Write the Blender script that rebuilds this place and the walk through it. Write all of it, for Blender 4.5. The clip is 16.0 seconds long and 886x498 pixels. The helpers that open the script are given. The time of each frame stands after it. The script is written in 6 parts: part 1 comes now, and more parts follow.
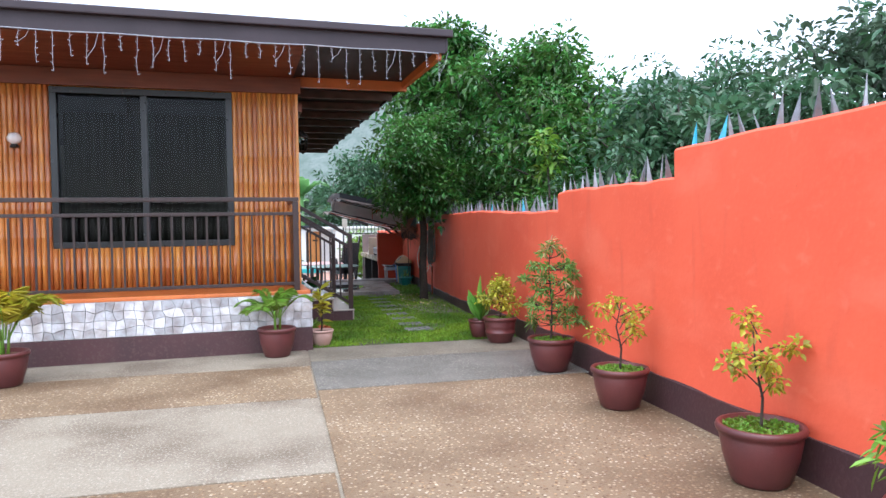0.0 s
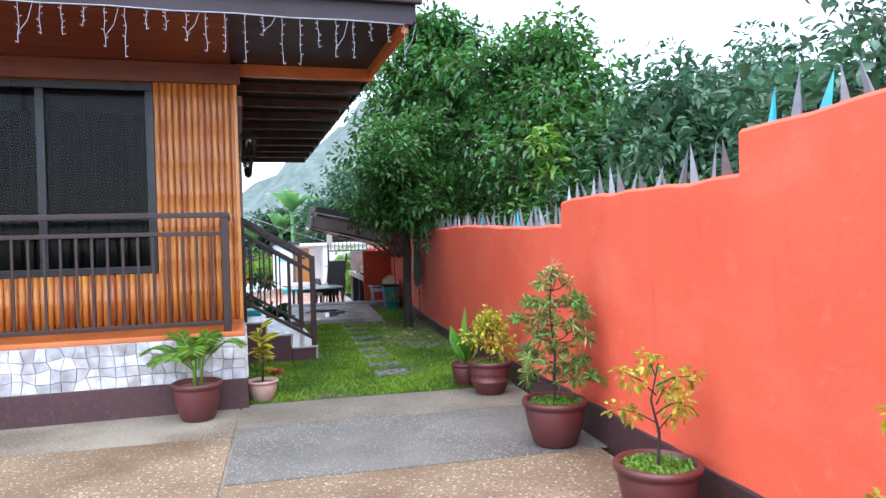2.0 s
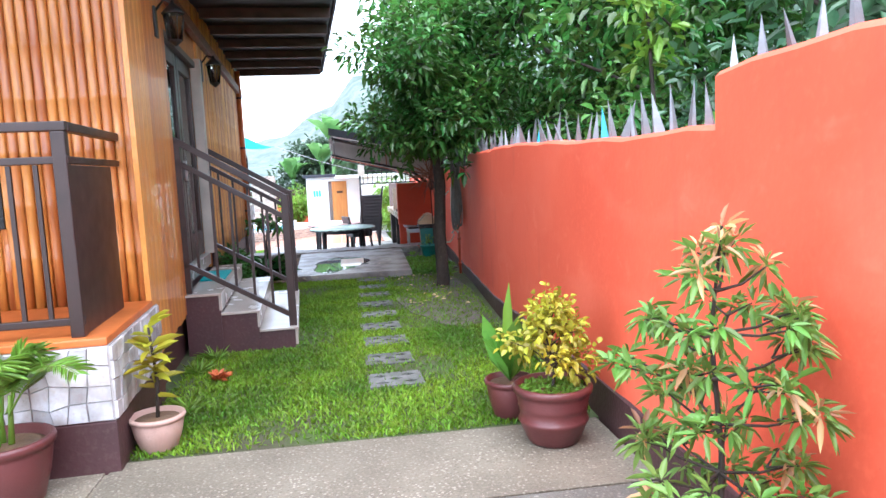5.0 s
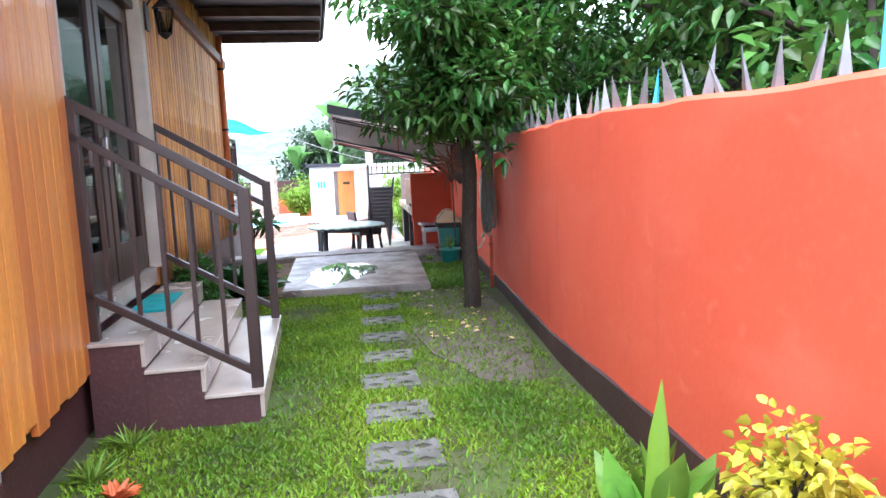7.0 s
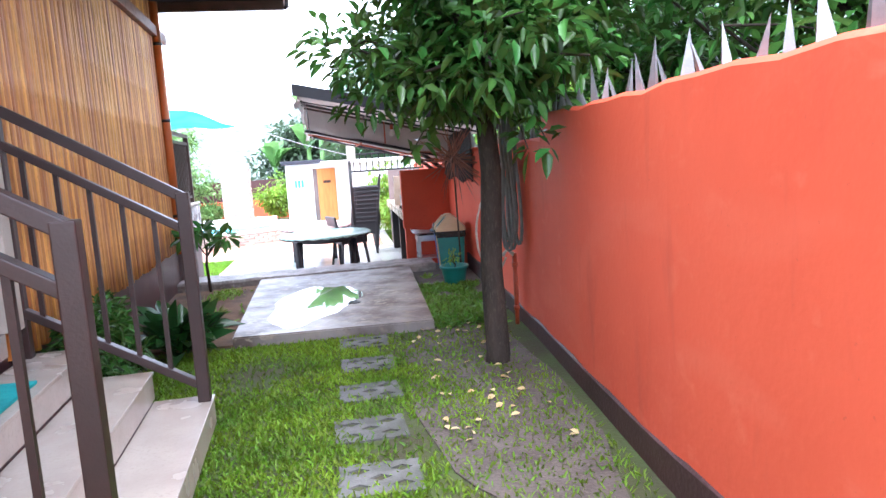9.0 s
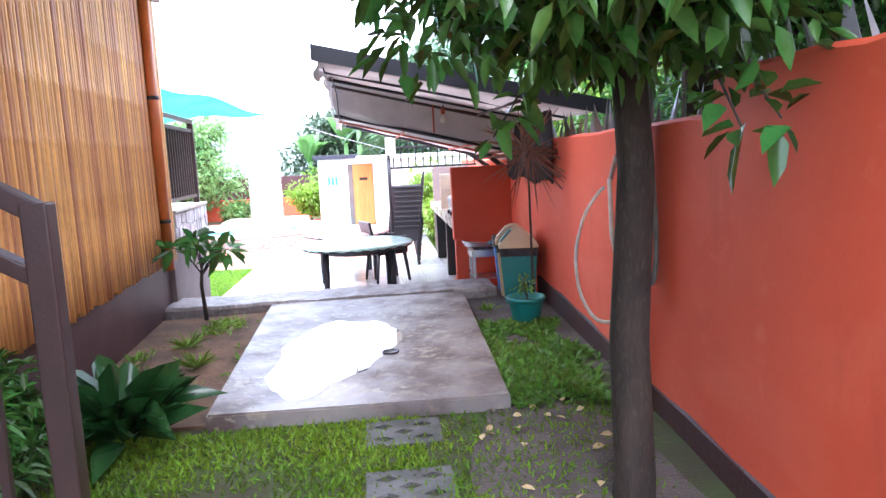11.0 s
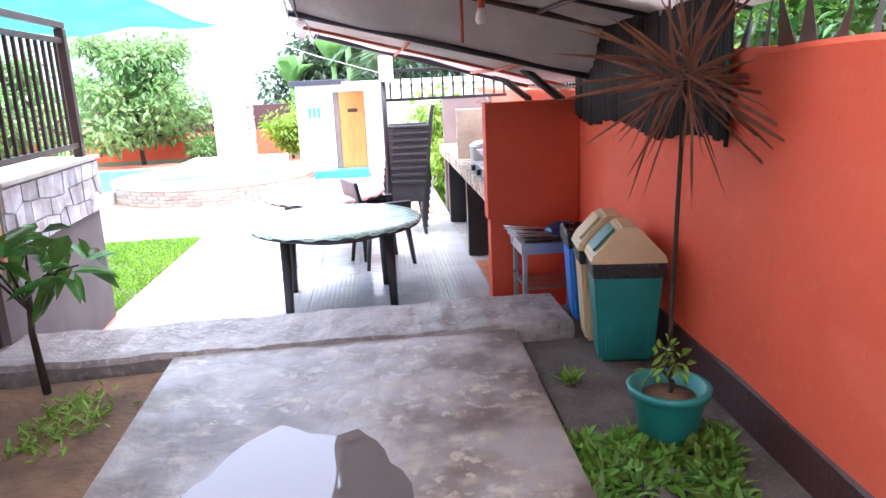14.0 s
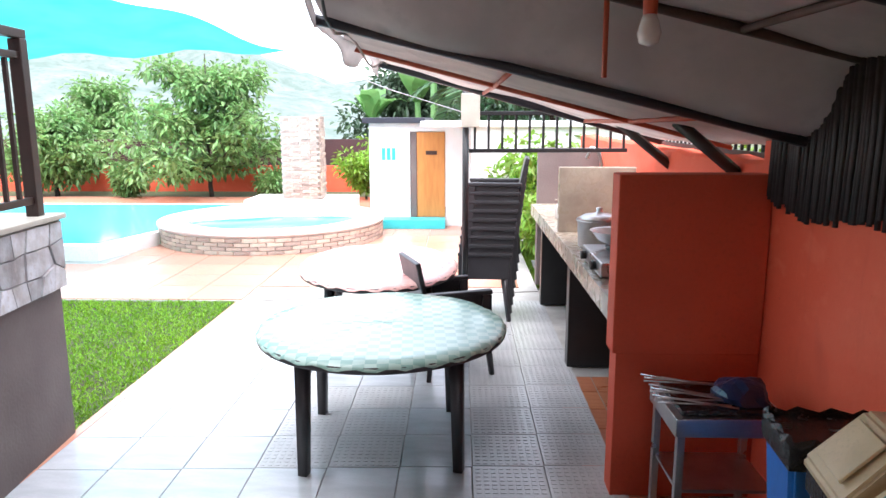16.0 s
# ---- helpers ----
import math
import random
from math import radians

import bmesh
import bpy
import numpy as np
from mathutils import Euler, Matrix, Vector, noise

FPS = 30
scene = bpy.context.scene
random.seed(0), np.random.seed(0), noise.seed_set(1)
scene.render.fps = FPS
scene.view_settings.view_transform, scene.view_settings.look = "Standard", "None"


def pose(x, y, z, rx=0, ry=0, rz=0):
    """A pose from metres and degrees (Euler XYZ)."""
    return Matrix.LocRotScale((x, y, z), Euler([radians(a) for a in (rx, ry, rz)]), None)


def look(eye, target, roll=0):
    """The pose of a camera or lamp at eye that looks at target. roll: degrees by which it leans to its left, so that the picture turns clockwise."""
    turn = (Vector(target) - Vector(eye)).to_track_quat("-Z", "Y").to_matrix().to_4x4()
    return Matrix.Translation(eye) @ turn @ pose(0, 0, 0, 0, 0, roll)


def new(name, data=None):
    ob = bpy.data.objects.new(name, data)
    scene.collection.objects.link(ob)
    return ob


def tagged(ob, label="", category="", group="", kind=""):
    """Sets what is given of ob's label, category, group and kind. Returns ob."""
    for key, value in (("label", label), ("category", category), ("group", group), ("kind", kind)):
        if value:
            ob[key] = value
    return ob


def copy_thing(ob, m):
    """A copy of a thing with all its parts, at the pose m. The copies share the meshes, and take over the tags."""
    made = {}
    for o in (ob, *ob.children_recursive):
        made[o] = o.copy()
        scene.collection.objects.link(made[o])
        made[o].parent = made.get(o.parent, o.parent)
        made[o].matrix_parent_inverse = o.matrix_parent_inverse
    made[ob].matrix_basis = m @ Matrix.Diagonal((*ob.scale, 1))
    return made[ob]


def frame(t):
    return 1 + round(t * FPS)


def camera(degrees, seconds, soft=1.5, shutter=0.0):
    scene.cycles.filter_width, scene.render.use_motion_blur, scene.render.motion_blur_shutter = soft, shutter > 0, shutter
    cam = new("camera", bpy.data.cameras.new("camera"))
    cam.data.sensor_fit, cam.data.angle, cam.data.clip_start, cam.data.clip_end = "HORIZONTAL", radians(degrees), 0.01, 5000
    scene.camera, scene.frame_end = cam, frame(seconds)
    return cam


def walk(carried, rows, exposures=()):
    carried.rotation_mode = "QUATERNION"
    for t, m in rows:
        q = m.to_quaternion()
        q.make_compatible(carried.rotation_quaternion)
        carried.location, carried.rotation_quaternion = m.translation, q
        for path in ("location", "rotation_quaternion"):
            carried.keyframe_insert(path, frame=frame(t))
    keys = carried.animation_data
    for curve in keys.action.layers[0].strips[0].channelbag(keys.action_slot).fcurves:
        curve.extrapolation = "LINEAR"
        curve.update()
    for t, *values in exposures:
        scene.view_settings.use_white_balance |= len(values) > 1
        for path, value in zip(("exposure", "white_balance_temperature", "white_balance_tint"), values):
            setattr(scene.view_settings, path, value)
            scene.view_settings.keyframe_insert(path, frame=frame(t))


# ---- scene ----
cam = camera(64.7, 16.0)
METRES, EYE, TILT, LEAN, TURN = 16.9, 1.5, -0.75, 0.0, -13.3
ROWS = [
    (0.0, 0.0, 0.0, 0.0, -0.02, -1.13, 0.83),
    (0.5, 0.0057, 0.024, 0.0024, -1.02, -1.55, 0.57),
    (1.0, 0.0098, 0.0535, 0.0035, -0.31, -0.97, 0.7),
    (1.5, 0.0149, 0.0832, 0.0044, -1.22, -0.43, 0.68),
    (2.0, 0.0193, 0.1127, 0.0053, 0.37, -0.07, 1.57),
    (2.5, 0.0245, 0.1435, 0.0052, 0.31, -0.3, 1.4),
    (3.0, 0.0316, 0.1717, 0.0057, 1.53, -1.3, 1.34),
    (3.5, 0.035, 0.2072, 0.0046, 1.36, -4.35, 0.94),
    (4.0, 0.0378, 0.2396, 0.0059, 3.07, -5.44, 1.67),
    (6.5, 0.0112, 0.4022, 0.0044, 6.11, -5.75, 2.71),
    (7.0, 0.0064, 0.4347, 0.0046, 6.2, -6.29, 2.36),
    (7.5, -0.0007, 0.4682, 0.0062, 6.8, -5.56, 3.32),
    (8.0, -0.0061, 0.5004, 0.0065, 4.88, -6.05, 3.8),
    (10.5, -0.0367, 0.6518, 0.0067, 6.47, -7.18, 2.32),
    (11.0, -0.0438, 0.683, 0.0063, 8.21, -6.85, 2.69),
    (11.5, -0.0507, 0.7111, 0.0068, 8.94, -6.33, 1.9),
    (12.0, -0.0545, 0.7412, 0.0082, 11.32, -6.44, 1.83),
    (12.5, -0.0625, 0.7753, 0.0107, 10.45, -7.42, 2.6),
    (13.0, -0.07, 0.8085, 0.0071, 8.67, -10.08, 1.81),
    (13.5, -0.08, 0.8381, 0.0091, 8.28, -13.17, 1.35),
    (14.0, -0.0848, 0.868, 0.0108, 7.9, -12.83, 2.45),
    (14.5, -0.0915, 0.8978, 0.0101, 8.56, -13.12, 1.73),
    (15.0, -0.0977, 0.924, 0.0093, 10.14, -13.97, 1.32),
    (15.5, -0.1007, 0.9545, 0.0129, 13.44, -13.84, 1.97),
    (16.0, -0.1078, 0.9799, 0.0167, 14.82, -9.77, -0.13),
]
walk(cam, [(t, pose(0, 0, EYE, TILT, LEAN, TURN) @ pose(METRES * x, METRES * y, METRES * z, 90 + pitch, roll, yaw)) for t, x, y, z, yaw, pitch, roll in ROWS],
     [(0.0, 1.8, 5750, 11), (2.0, 1.95, 5550, 11), (4.0, 2.4, 5600, 11), (7.0, 2.95, 5800, 13), (11.0, 3.45, 5700, 20), (12.5, 3.5, 5850, 21), (14.5, 3.3, 6000, 21), (16.0, 2.65, 6250, 14)])

# ---- world and light: bright overcast day ----
world = bpy.data.worlds.new("overcast_sky")
scene.world = world
world.use_nodes = True
wn, wl = world.node_tree.nodes, world.node_tree.links
wn.clear()
sky = wn.new("ShaderNodeTexSky")
sky.sky_type, sky.sun_disc = "NISHITA", False
sky.sun_elevation, sky.sun_rotation = radians(72), radians(162)
sky.dust_density, sky.air_density = 1.0, 1.0
soft_sky = wn.new("ShaderNodeHueSaturation")
soft_sky.inputs["Saturation"].default_value = 0.35
bg = wn.new("ShaderNodeBackground")
bg.inputs["Strength"].default_value = 0.15
wout = wn.new("ShaderNodeOutputWorld")
wl.new(sky.outputs[0], soft_sky.inputs["Color"])
wl.new(soft_sky.outputs[0], bg.inputs["Color"])
wl.new(bg.outputs[0], wout.inputs["Surface"])
sun = new("sun", bpy.data.lights.new("sun", "SUN"))
sun.data.energy, sun.data.angle, sun.data.color = 1.2, radians(80), (1.0, 0.96, 0.9)
sun.matrix_world = look((-0.8, -2.5, 8.5), (0, 0, 0))


# ---- materials ----
def mat(name, a, b=None, rough=0.6, scale=4.0, fine=60.0, bump=0.15, metal=0.0, c=None, spread=(0.35, 0.65), coat=0.0,
        stretch=(1, 1, 1), rand=0.0, island=False, trans=0.0, rvar=0.1):
    """Two-scale noise colour, roughness variation and fine relief."""
    m = bpy.data.materials.new(name)
    m.use_nodes = True
    n, l = m.node_tree.nodes, m.node_tree.links
    p = n["Principled BSDF"]
    b = b or tuple(v * 0.75 for v in a)
    tc = n.new("ShaderNodeTexCoord")
    mp = n.new("ShaderNodeMapping")
    mp.inputs["Scale"].default_value = stretch
    l.new(tc.outputs["Object"], mp.inputs["Vector"])
    big = n.new("ShaderNodeTexNoise")
    big.inputs["Scale"].default_value, big.inputs["Detail"].default_value = scale, 6
    sm = n.new("ShaderNodeTexNoise")
    sm.inputs["Scale"].default_value, sm.inputs["Detail"].default_value = fine, 3
    l.new(mp.outputs[0], big.inputs["Vector"])
    l.new(mp.outputs[0], sm.inputs["Vector"])
    rmp = n.new("ShaderNodeValToRGB")
    rmp.color_ramp.elements[0].position, rmp.color_ramp.elements[1].position = spread
    rmp.color_ramp.elements[0].color, rmp.color_ramp.elements[1].color = (*a, 1), (*b, 1)
    l.new(big.outputs["Fac"], rmp.inputs["Fac"])
    mix = n.new("ShaderNodeMix")
    mix.data_type = "RGBA"
    c = c or tuple(v * 0.8 for v in a)
    mix.inputs["B"].default_value = (*c, 1)
    r2 = n.new("ShaderNodeMapRange")
    r2.inputs["From Min"].default_value, r2.inputs["From Max"].default_value = 0.52, 0.72
    r2.inputs["To Max"].default_value = 0.7
    l.new(sm.outputs["Fac"], r2.inputs["Value"])
    l.new(r2.outputs[0], mix.inputs["Factor"])
    l.new(rmp.outputs[0], mix.inputs["A"])
    out = mix.outputs["Result"]
    if rand or island:
        if island:
            src = n.new("ShaderNodeNewGeometry").outputs["Random Per Island"]
        else:
            src = n.new("ShaderNodeObjectInfo").outputs["Random"]
        hs = n.new("ShaderNodeHueSaturation")
        mr = n.new("ShaderNodeMapRange")
        mr.inputs["To Min"].default_value, mr.inputs["To Max"].default_value = 1 - rand, 1 + rand
        l.new(src, mr.inputs["Value"])
        l.new(mr.outputs[0], hs.inputs["Value"])
        mh = n.new("ShaderNodeMapRange")
        mh.inputs["To Min"].default_value, mh.inputs["To Max"].default_value = 0.5 - rand * 0.05, 0.5 + rand * 0.05
        l.new(src, mh.inputs["Value"])
        l.new(mh.outputs[0], hs.inputs["Hue"])
        l.new(out, hs.inputs["Color"])
        out = hs.outputs[0]
    l.new(out, p.inputs["Base Color"])
    rr = n.new("ShaderNodeMapRange")
    rr.inputs["To Min"].default_value, rr.inputs["To Max"].default_value = max(0.02, rough - rvar), min(1, rough + rvar)
    l.new(big.outputs["Fac"], rr.inputs["Value"])
    l.new(rr.outputs[0], p.inputs["Roughness"])
    p.inputs["Metallic"].default_value = metal
    p.inputs["Coat Weight"].default_value = coat
    if bump:
        bp = n.new("ShaderNodeBump")
        bp.inputs["Strength"].default_value, bp.inputs["Distance"].default_value = bump, 0.01
        l.new(sm.outputs["Fac"], bp.inputs["Height"])
        l.new(bp.outputs[0], p.inputs["Normal"])
    if trans:
        tr = n.new("ShaderNodeBsdfTranslucent")
        l.new(out, tr.inputs["Color"])
        ms = n.new("ShaderNodeMixShader")
        ms.inputs[0].default_value = trans
        l.new(p.outputs[0], ms.inputs[1])
        l.new(tr.outputs[0], ms.inputs[2])
        l.new(ms.outputs[0], n["Material Output"].inputs["Surface"])
    return m


M = {}
M["wall"] = mat("orange_render", (0.82, 0.128, 0.058), (0.74, 0.102, 0.045), 0.75, 0.7, 30, 0.14, c=(0.80, 0.125, 0.056))


def weathered(m, pale, dark, bump=0.5):
    """Adds broad trowel marks, pale scuffs, dark pocks and coarse relief to a painted render."""
    n, l = m.node_tree.nodes, m.node_tree.links
    p = n["Principled BSDF"]
    tc = n.new("ShaderNodeTexCoord")
    col = p.inputs["Base Color"].links[0].from_socket
    height = None
    for scale, stretch, lo, hi, tone, top in ((1.6, (1, 0.6, 1.3), 0.52, 0.72, pale, 0.42), (7.0, (1, 0.85, 1.1), 0.62, 0.74, pale, 0.35), (3.2, (1, 1.6, 0.35), 0.60, 0.78, dark, 0.45), (38.0, (1, 1, 1), 0.70, 0.76, dark, 0.6)):
        mp = n.new("ShaderNodeMapping")
        mp.inputs["Scale"].default_value = stretch
        l.new(tc.outputs["Object"], mp.inputs["Vector"])
        no = n.new("ShaderNodeTexNoise")
        no.inputs["Scale"].default_value, no.inputs["Detail"].default_value, no.inputs["Distortion"].default_value = scale, 5, 0.4
        l.new(mp.outputs[0], no.inputs["Vector"])
        mr = n.new("ShaderNodeMapRange")
        mr.inputs["From Min"].default_value, mr.inputs["From Max"].default_value, mr.inputs["To Max"].default_value = lo, hi, top
        l.new(no.outputs["Fac"], mr.inputs["Value"])
        mx = n.new("ShaderNodeMix")
        mx.data_type = "RGBA"
        mx.inputs["B"].default_value = (*tone, 1)
        l.new(mr.outputs[0], mx.inputs["Factor"])
        l.new(col, mx.inputs["A"])
        col = mx.outputs["Result"]
        if scale == 7.0:
            height = no.outputs["Fac"]
    l.new(col, p.inputs["Base Color"])
    bp = n.new("ShaderNodeBump")
    bp.inputs["Strength"].default_value, bp.inputs["Distance"].default_value = bump, 0.03
    l.new(height, bp.inputs["Height"])
    l.new(p.inputs["Normal"].links[0].from_socket, bp.inputs["Normal"])
    l.new(bp.outputs[0], p.inputs["Normal"])
    return m


weathered(M["wall"], (0.86, 0.20, 0.115), (0.58, 0.088, 0.045), 0.10)
M["wall_red"] = mat("red_render", (0.60, 0.085, 0.035), (0.52, 0.068, 0.03), 0.7, 1.5, 45, 0.3)
M["skirt"] = mat("dark_brown_paint", (0.070, 0.026, 0.028), (0.052, 0.022, 0.024), 0.55, 2.0, 40, 0.3, c=(0.09, 0.05, 0.045))
M["grey_plinth"] = mat("grey_brown_render", (0.17, 0.135, 0.125), (0.13, 0.10, 0.095), 0.75, 2, 50, 0.3)
M["wood"] = mat("varnished_plank", (0.74, 0.31, 0.065), (0.60, 0.22, 0.045), 0.4, 3, 30, 0.15, c=(0.42, 0.13, 0.025), stretch=(6, 6, 0.7), rand=0.18, coat=0.25)
M["bamboo"] = mat("varnished_bamboo", (0.60, 0.22, 0.048), (0.38, 0.115, 0.025), 0.36, 4, 30, 0.15, c=(0.50, 0.18, 0.04), stretch=(8, 8, 0.8), rand=0.22, coat=0.3)
# pale side canes, lightened further to offset the shade under the eave
M["bamboo_side"] = mat("lightened_bamboo_cane", (0.80, 0.41, 0.13), (0.54, 0.23, 0.065), 0.5, 5, 30, 0.2, c=(0.36, 0.15, 0.05), stretch=(8, 8, 0.5), rand=0.34, coat=0.05)
M["red_wood"] = mat("red_brown_soffit", (0.19, 0.050, 0.022), (0.13, 0.035, 0.018), 0.5, 3, 30, 0.15, stretch=(0.6, 5, 5))
M["orange_trim"] = mat("orange_painted_trim", (0.62, 0.17, 0.04), None, 0.4, 3, 40, 0.1)
M["dark_roof"] = mat("near_black_soffit", (0.028, 0.022, 0.028), (0.020, 0.016, 0.022), 0.55, 2, 40, 0.15)
M["fascia"] = mat("brown_metal_fascia", (0.036, 0.022, 0.028), (0.028, 0.018, 0.023), 0.6, 2, 40, 0.08)
M["rafter"] = mat("brown_rafter", (0.10, 0.06, 0.05), (0.06, 0.038, 0.034), 0.6, 6, 60, 0.2)
M["iron"] = mat("dark_brown_painted_iron", (0.036, 0.018, 0.016), (0.026, 0.014, 0.012), 0.4, 8, 90, 0.08)
M["black"] = mat("black_painted_metal", (0.018, 0.017, 0.018), None, 0.4, 8, 90, 0.08)
M["frame"] = mat("dark_window_frame", (0.012, 0.011, 0.013), None, 0.3, 8, 90, 0.03)
M["step"] = mat("cream_step_tile", (0.46, 0.41, 0.36), (0.38, 0.33, 0.29), 0.25, 4, 60, 0.05)
M["cream"] = mat("cream_paint", (0.55, 0.50, 0.42), None, 0.5, 4, 60, 0.1)
M["white"] = mat("white_painted_render", (0.82, 0.81, 0.79), (0.74, 0.73, 0.71), 0.7, 2, 50, 0.15)
M["stone"] = mat("pale_stone_cladding", (0.62, 0.63, 0.66), (0.33, 0.30, 0.29), 0.5, 7, 40, 0.4, c=(0.45, 0.40, 0.37), rand=0.32)
M["grout"] = mat("grout", (0.45, 0.43, 0.40), None, 0.85, 5, 70, 0.3)
M["concrete"] = mat("grey_concrete", (0.25, 0.235, 0.215), (0.17, 0.16, 0.145), 0.7, 2.5, 130, 0.5, c=(0.36, 0.34, 0.31))
def pebbled(name, m, stones, size, amount):
    """Adds a scatter of small stones of several tones, proud of the cement, to a material."""
    n, l = m.node_tree.nodes, m.node_tree.links
    p = n["Principled BSDF"]
    tc = n.new("ShaderNodeTexCoord")
    vo = n.new("ShaderNodeTexVoronoi")
    vo.inputs["Scale"].default_value = size
    vo.inputs["Randomness"].default_value = 1.0
    l.new(tc.outputs["Object"], vo.inputs["Vector"])
    cr = n.new("ShaderNodeValToRGB")
    cr.color_ramp.interpolation = "CONSTANT"
    for k, s in enumerate(stones):
        e = cr.color_ramp.elements[k] if k < 2 else cr.color_ramp.elements.new(0.9)
        e.position, e.color = k / len(stones), (*s, 1)
    l.new(vo.outputs["Color"], cr.inputs["Fac"])
    mr = n.new("ShaderNodeMapRange")
    mr.inputs["From Min"].default_value, mr.inputs["From Max"].default_value = 0.42, 0.30
    l.new(vo.outputs["Distance"], mr.inputs["Value"])
    patch = n.new("ShaderNodeTexNoise")
    patch.inputs["Scale"].default_value = 1.1
    l.new(tc.outputs["Object"], patch.inputs["Vector"])
    pr = n.new("ShaderNodeMapRange")
    pr.inputs["From Min"].default_value, pr.inputs["From Max"].default_value = 0.38, 0.58
    pr.inputs["To Min"].default_value, pr.inputs["To Max"].default_value = amount * 0.45, amount
    l.new(patch.outputs["Fac"], pr.inputs["Value"])
    mu = n.new("ShaderNodeMath")
    mu.operation = "MULTIPLY"
    l.new(mr.outputs[0], mu.inputs[0])
    l.new(pr.outputs[0], mu.inputs[1])
    old = p.inputs["Base Color"].links[0].from_socket
    mx = n.new("ShaderNodeMix")
    mx.data_type = "RGBA"
    l.new(mu.outputs[0], mx.inputs["Factor"])
    l.new(old, mx.inputs["A"])
    l.new(cr.outputs[0], mx.inputs["B"])
    l.new(mx.outputs["Result"], p.inputs["Base Color"])
    bp = n.new("ShaderNodeBump")
    bp.inputs["Strength"].default_value, bp.inputs["Distance"].default_value = 0.6, 0.012
    l.new(mu.outputs[0], bp.inputs["Height"])
    l.new(p.inputs["Normal"].links[0].from_socket, bp.inputs["Normal"])
    l.new(bp.outputs[0], p.inputs["Normal"])
    return m


M["pebble"] = pebbled("pebble", mat("exposed_aggregate", (0.12, 0.072, 0.036), (0.23, 0.165, 0.098), 0.7, 1.1, 60, 0.6, c=(0.27, 0.20, 0.125)), ((0.36, 0.235, 0.12), (0.11, 0.055, 0.025), (0.44, 0.345, 0.225), (0.20, 0.12, 0.06), (0.54, 0.46, 0.35)), 38, 0.95)
M["concrete_slab"] = pebbled("wash", mat("grey_washed_concrete", (0.145, 0.135, 0.115), (0.095, 0.088, 0.072), 0.65, 1.6, 70, 0.5, c=(0.20, 0.185, 0.155)), ((0.24, 0.215, 0.18), (0.09, 0.082, 0.07), (0.38, 0.35, 0.30), (0.22, 0.19, 0.15)), 48, 0.85)
M["washcon"] = pebbled("washcon", mat("sandy_grey_concrete", (0.19, 0.165, 0.122), (0.115, 0.095, 0.068), 0.68, 1.4, 60, 0.5, c=(0.24, 0.21, 0.16)), ((0.26, 0.22, 0.165), (0.11, 0.088, 0.064), (0.38, 0.34, 0.275)), 52, 0.75)
M["wetslab"] = mat("stained_wet_concrete", (0.26, 0.235, 0.225), (0.115, 0.085, 0.072), 0.42, 2.2, 9, 0.35, c=(0.33, 0.28, 0.21), spread=(0.42, 0.60), rvar=0.22)


def flaked(m, tone, scale, amount):
    """Adds crisp patches where the cement skin has flaked off, gathered in areas, with matching relief."""
    n, l = m.node_tree.nodes, m.node_tree.links
    p = n["Principled BSDF"]
    tc = n.new("ShaderNodeTexCoord")
    fac = None
    for sc, lo, hi, det in ((scale, 0.55, 0.62, 8), (1.5, 0.46, 0.58, 3)):
        no = n.new("ShaderNodeTexNoise")
        no.inputs["Scale"].default_value, no.inputs["Detail"].default_value = sc, det
        l.new(tc.outputs["Object"], no.inputs["Vector"])
        mr = n.new("ShaderNodeMapRange")
        mr.inputs["From Min"].default_value, mr.inputs["From Max"].default_value, mr.inputs["To Max"].default_value = lo, hi, amount if fac is None else 1.0
        l.new(no.outputs["Fac"], mr.inputs["Value"])
        if fac is None:
            fac = mr.outputs[0]
        else:
            mu = n.new("ShaderNodeMath")
            mu.operation = "MULTIPLY"
            l.new(fac, mu.inputs[0])
            l.new(mr.outputs[0], mu.inputs[1])
            fac = mu.outputs[0]
    mx = n.new("ShaderNodeMix")
    mx.data_type = "RGBA"
    mx.inputs["B"].default_value = (*tone, 1)
    l.new(fac, mx.inputs["Factor"])
    l.new(p.inputs["Base Color"].links[0].from_socket, mx.inputs["A"])
    l.new(mx.outputs["Result"], p.inputs["Base Color"])
    bp = n.new("ShaderNodeBump")
    bp.inputs["Strength"].default_value, bp.inputs["Distance"].default_value = 0.5, -0.006
    l.new(fac, bp.inputs["Height"])
    l.new(p.inputs["Normal"].links[0].from_socket, bp.inputs["Normal"])
    l.new(bp.outputs[0], p.inputs["Normal"])
    return m


flaked(M["wetslab"], (0.44, 0.385, 0.30), 15, 0.6)
weathered(M["wetslab"], (0.46, 0.41, 0.34), (0.06, 0.045, 0.04), 0.5)
M["sandcon"] = pebbled("sand", mat("sandy_concrete", (0.25, 0.215, 0.16), (0.13, 0.10, 0.068), 0.68, 1.0, 50, 0.6, c=(0.38, 0.33, 0.26), spread=(0.42, 0.62)), ((0.40, 0.34, 0.26), (0.20, 0.14, 0.09), (0.55, 0.50, 0.42)), 60, 0.55)
M["curb"] = weathered(mat("rough_cement", (0.27, 0.24, 0.225), (0.15, 0.13, 0.12), 0.5, 5, 26, 0.7, c=(0.36, 0.33, 0.31)), (0.40, 0.37, 0.34), (0.09, 0.075, 0.068), 0.8)
flaked(M["curb"], (0.10, 0.085, 0.078), 8, 0.6)
M["dirt"] = mat("brown_soil", (0.19, 0.108, 0.055), (0.085, 0.052, 0.032), 0.9, 4, 30, 1.0, c=(0.12, 0.08, 0.05))
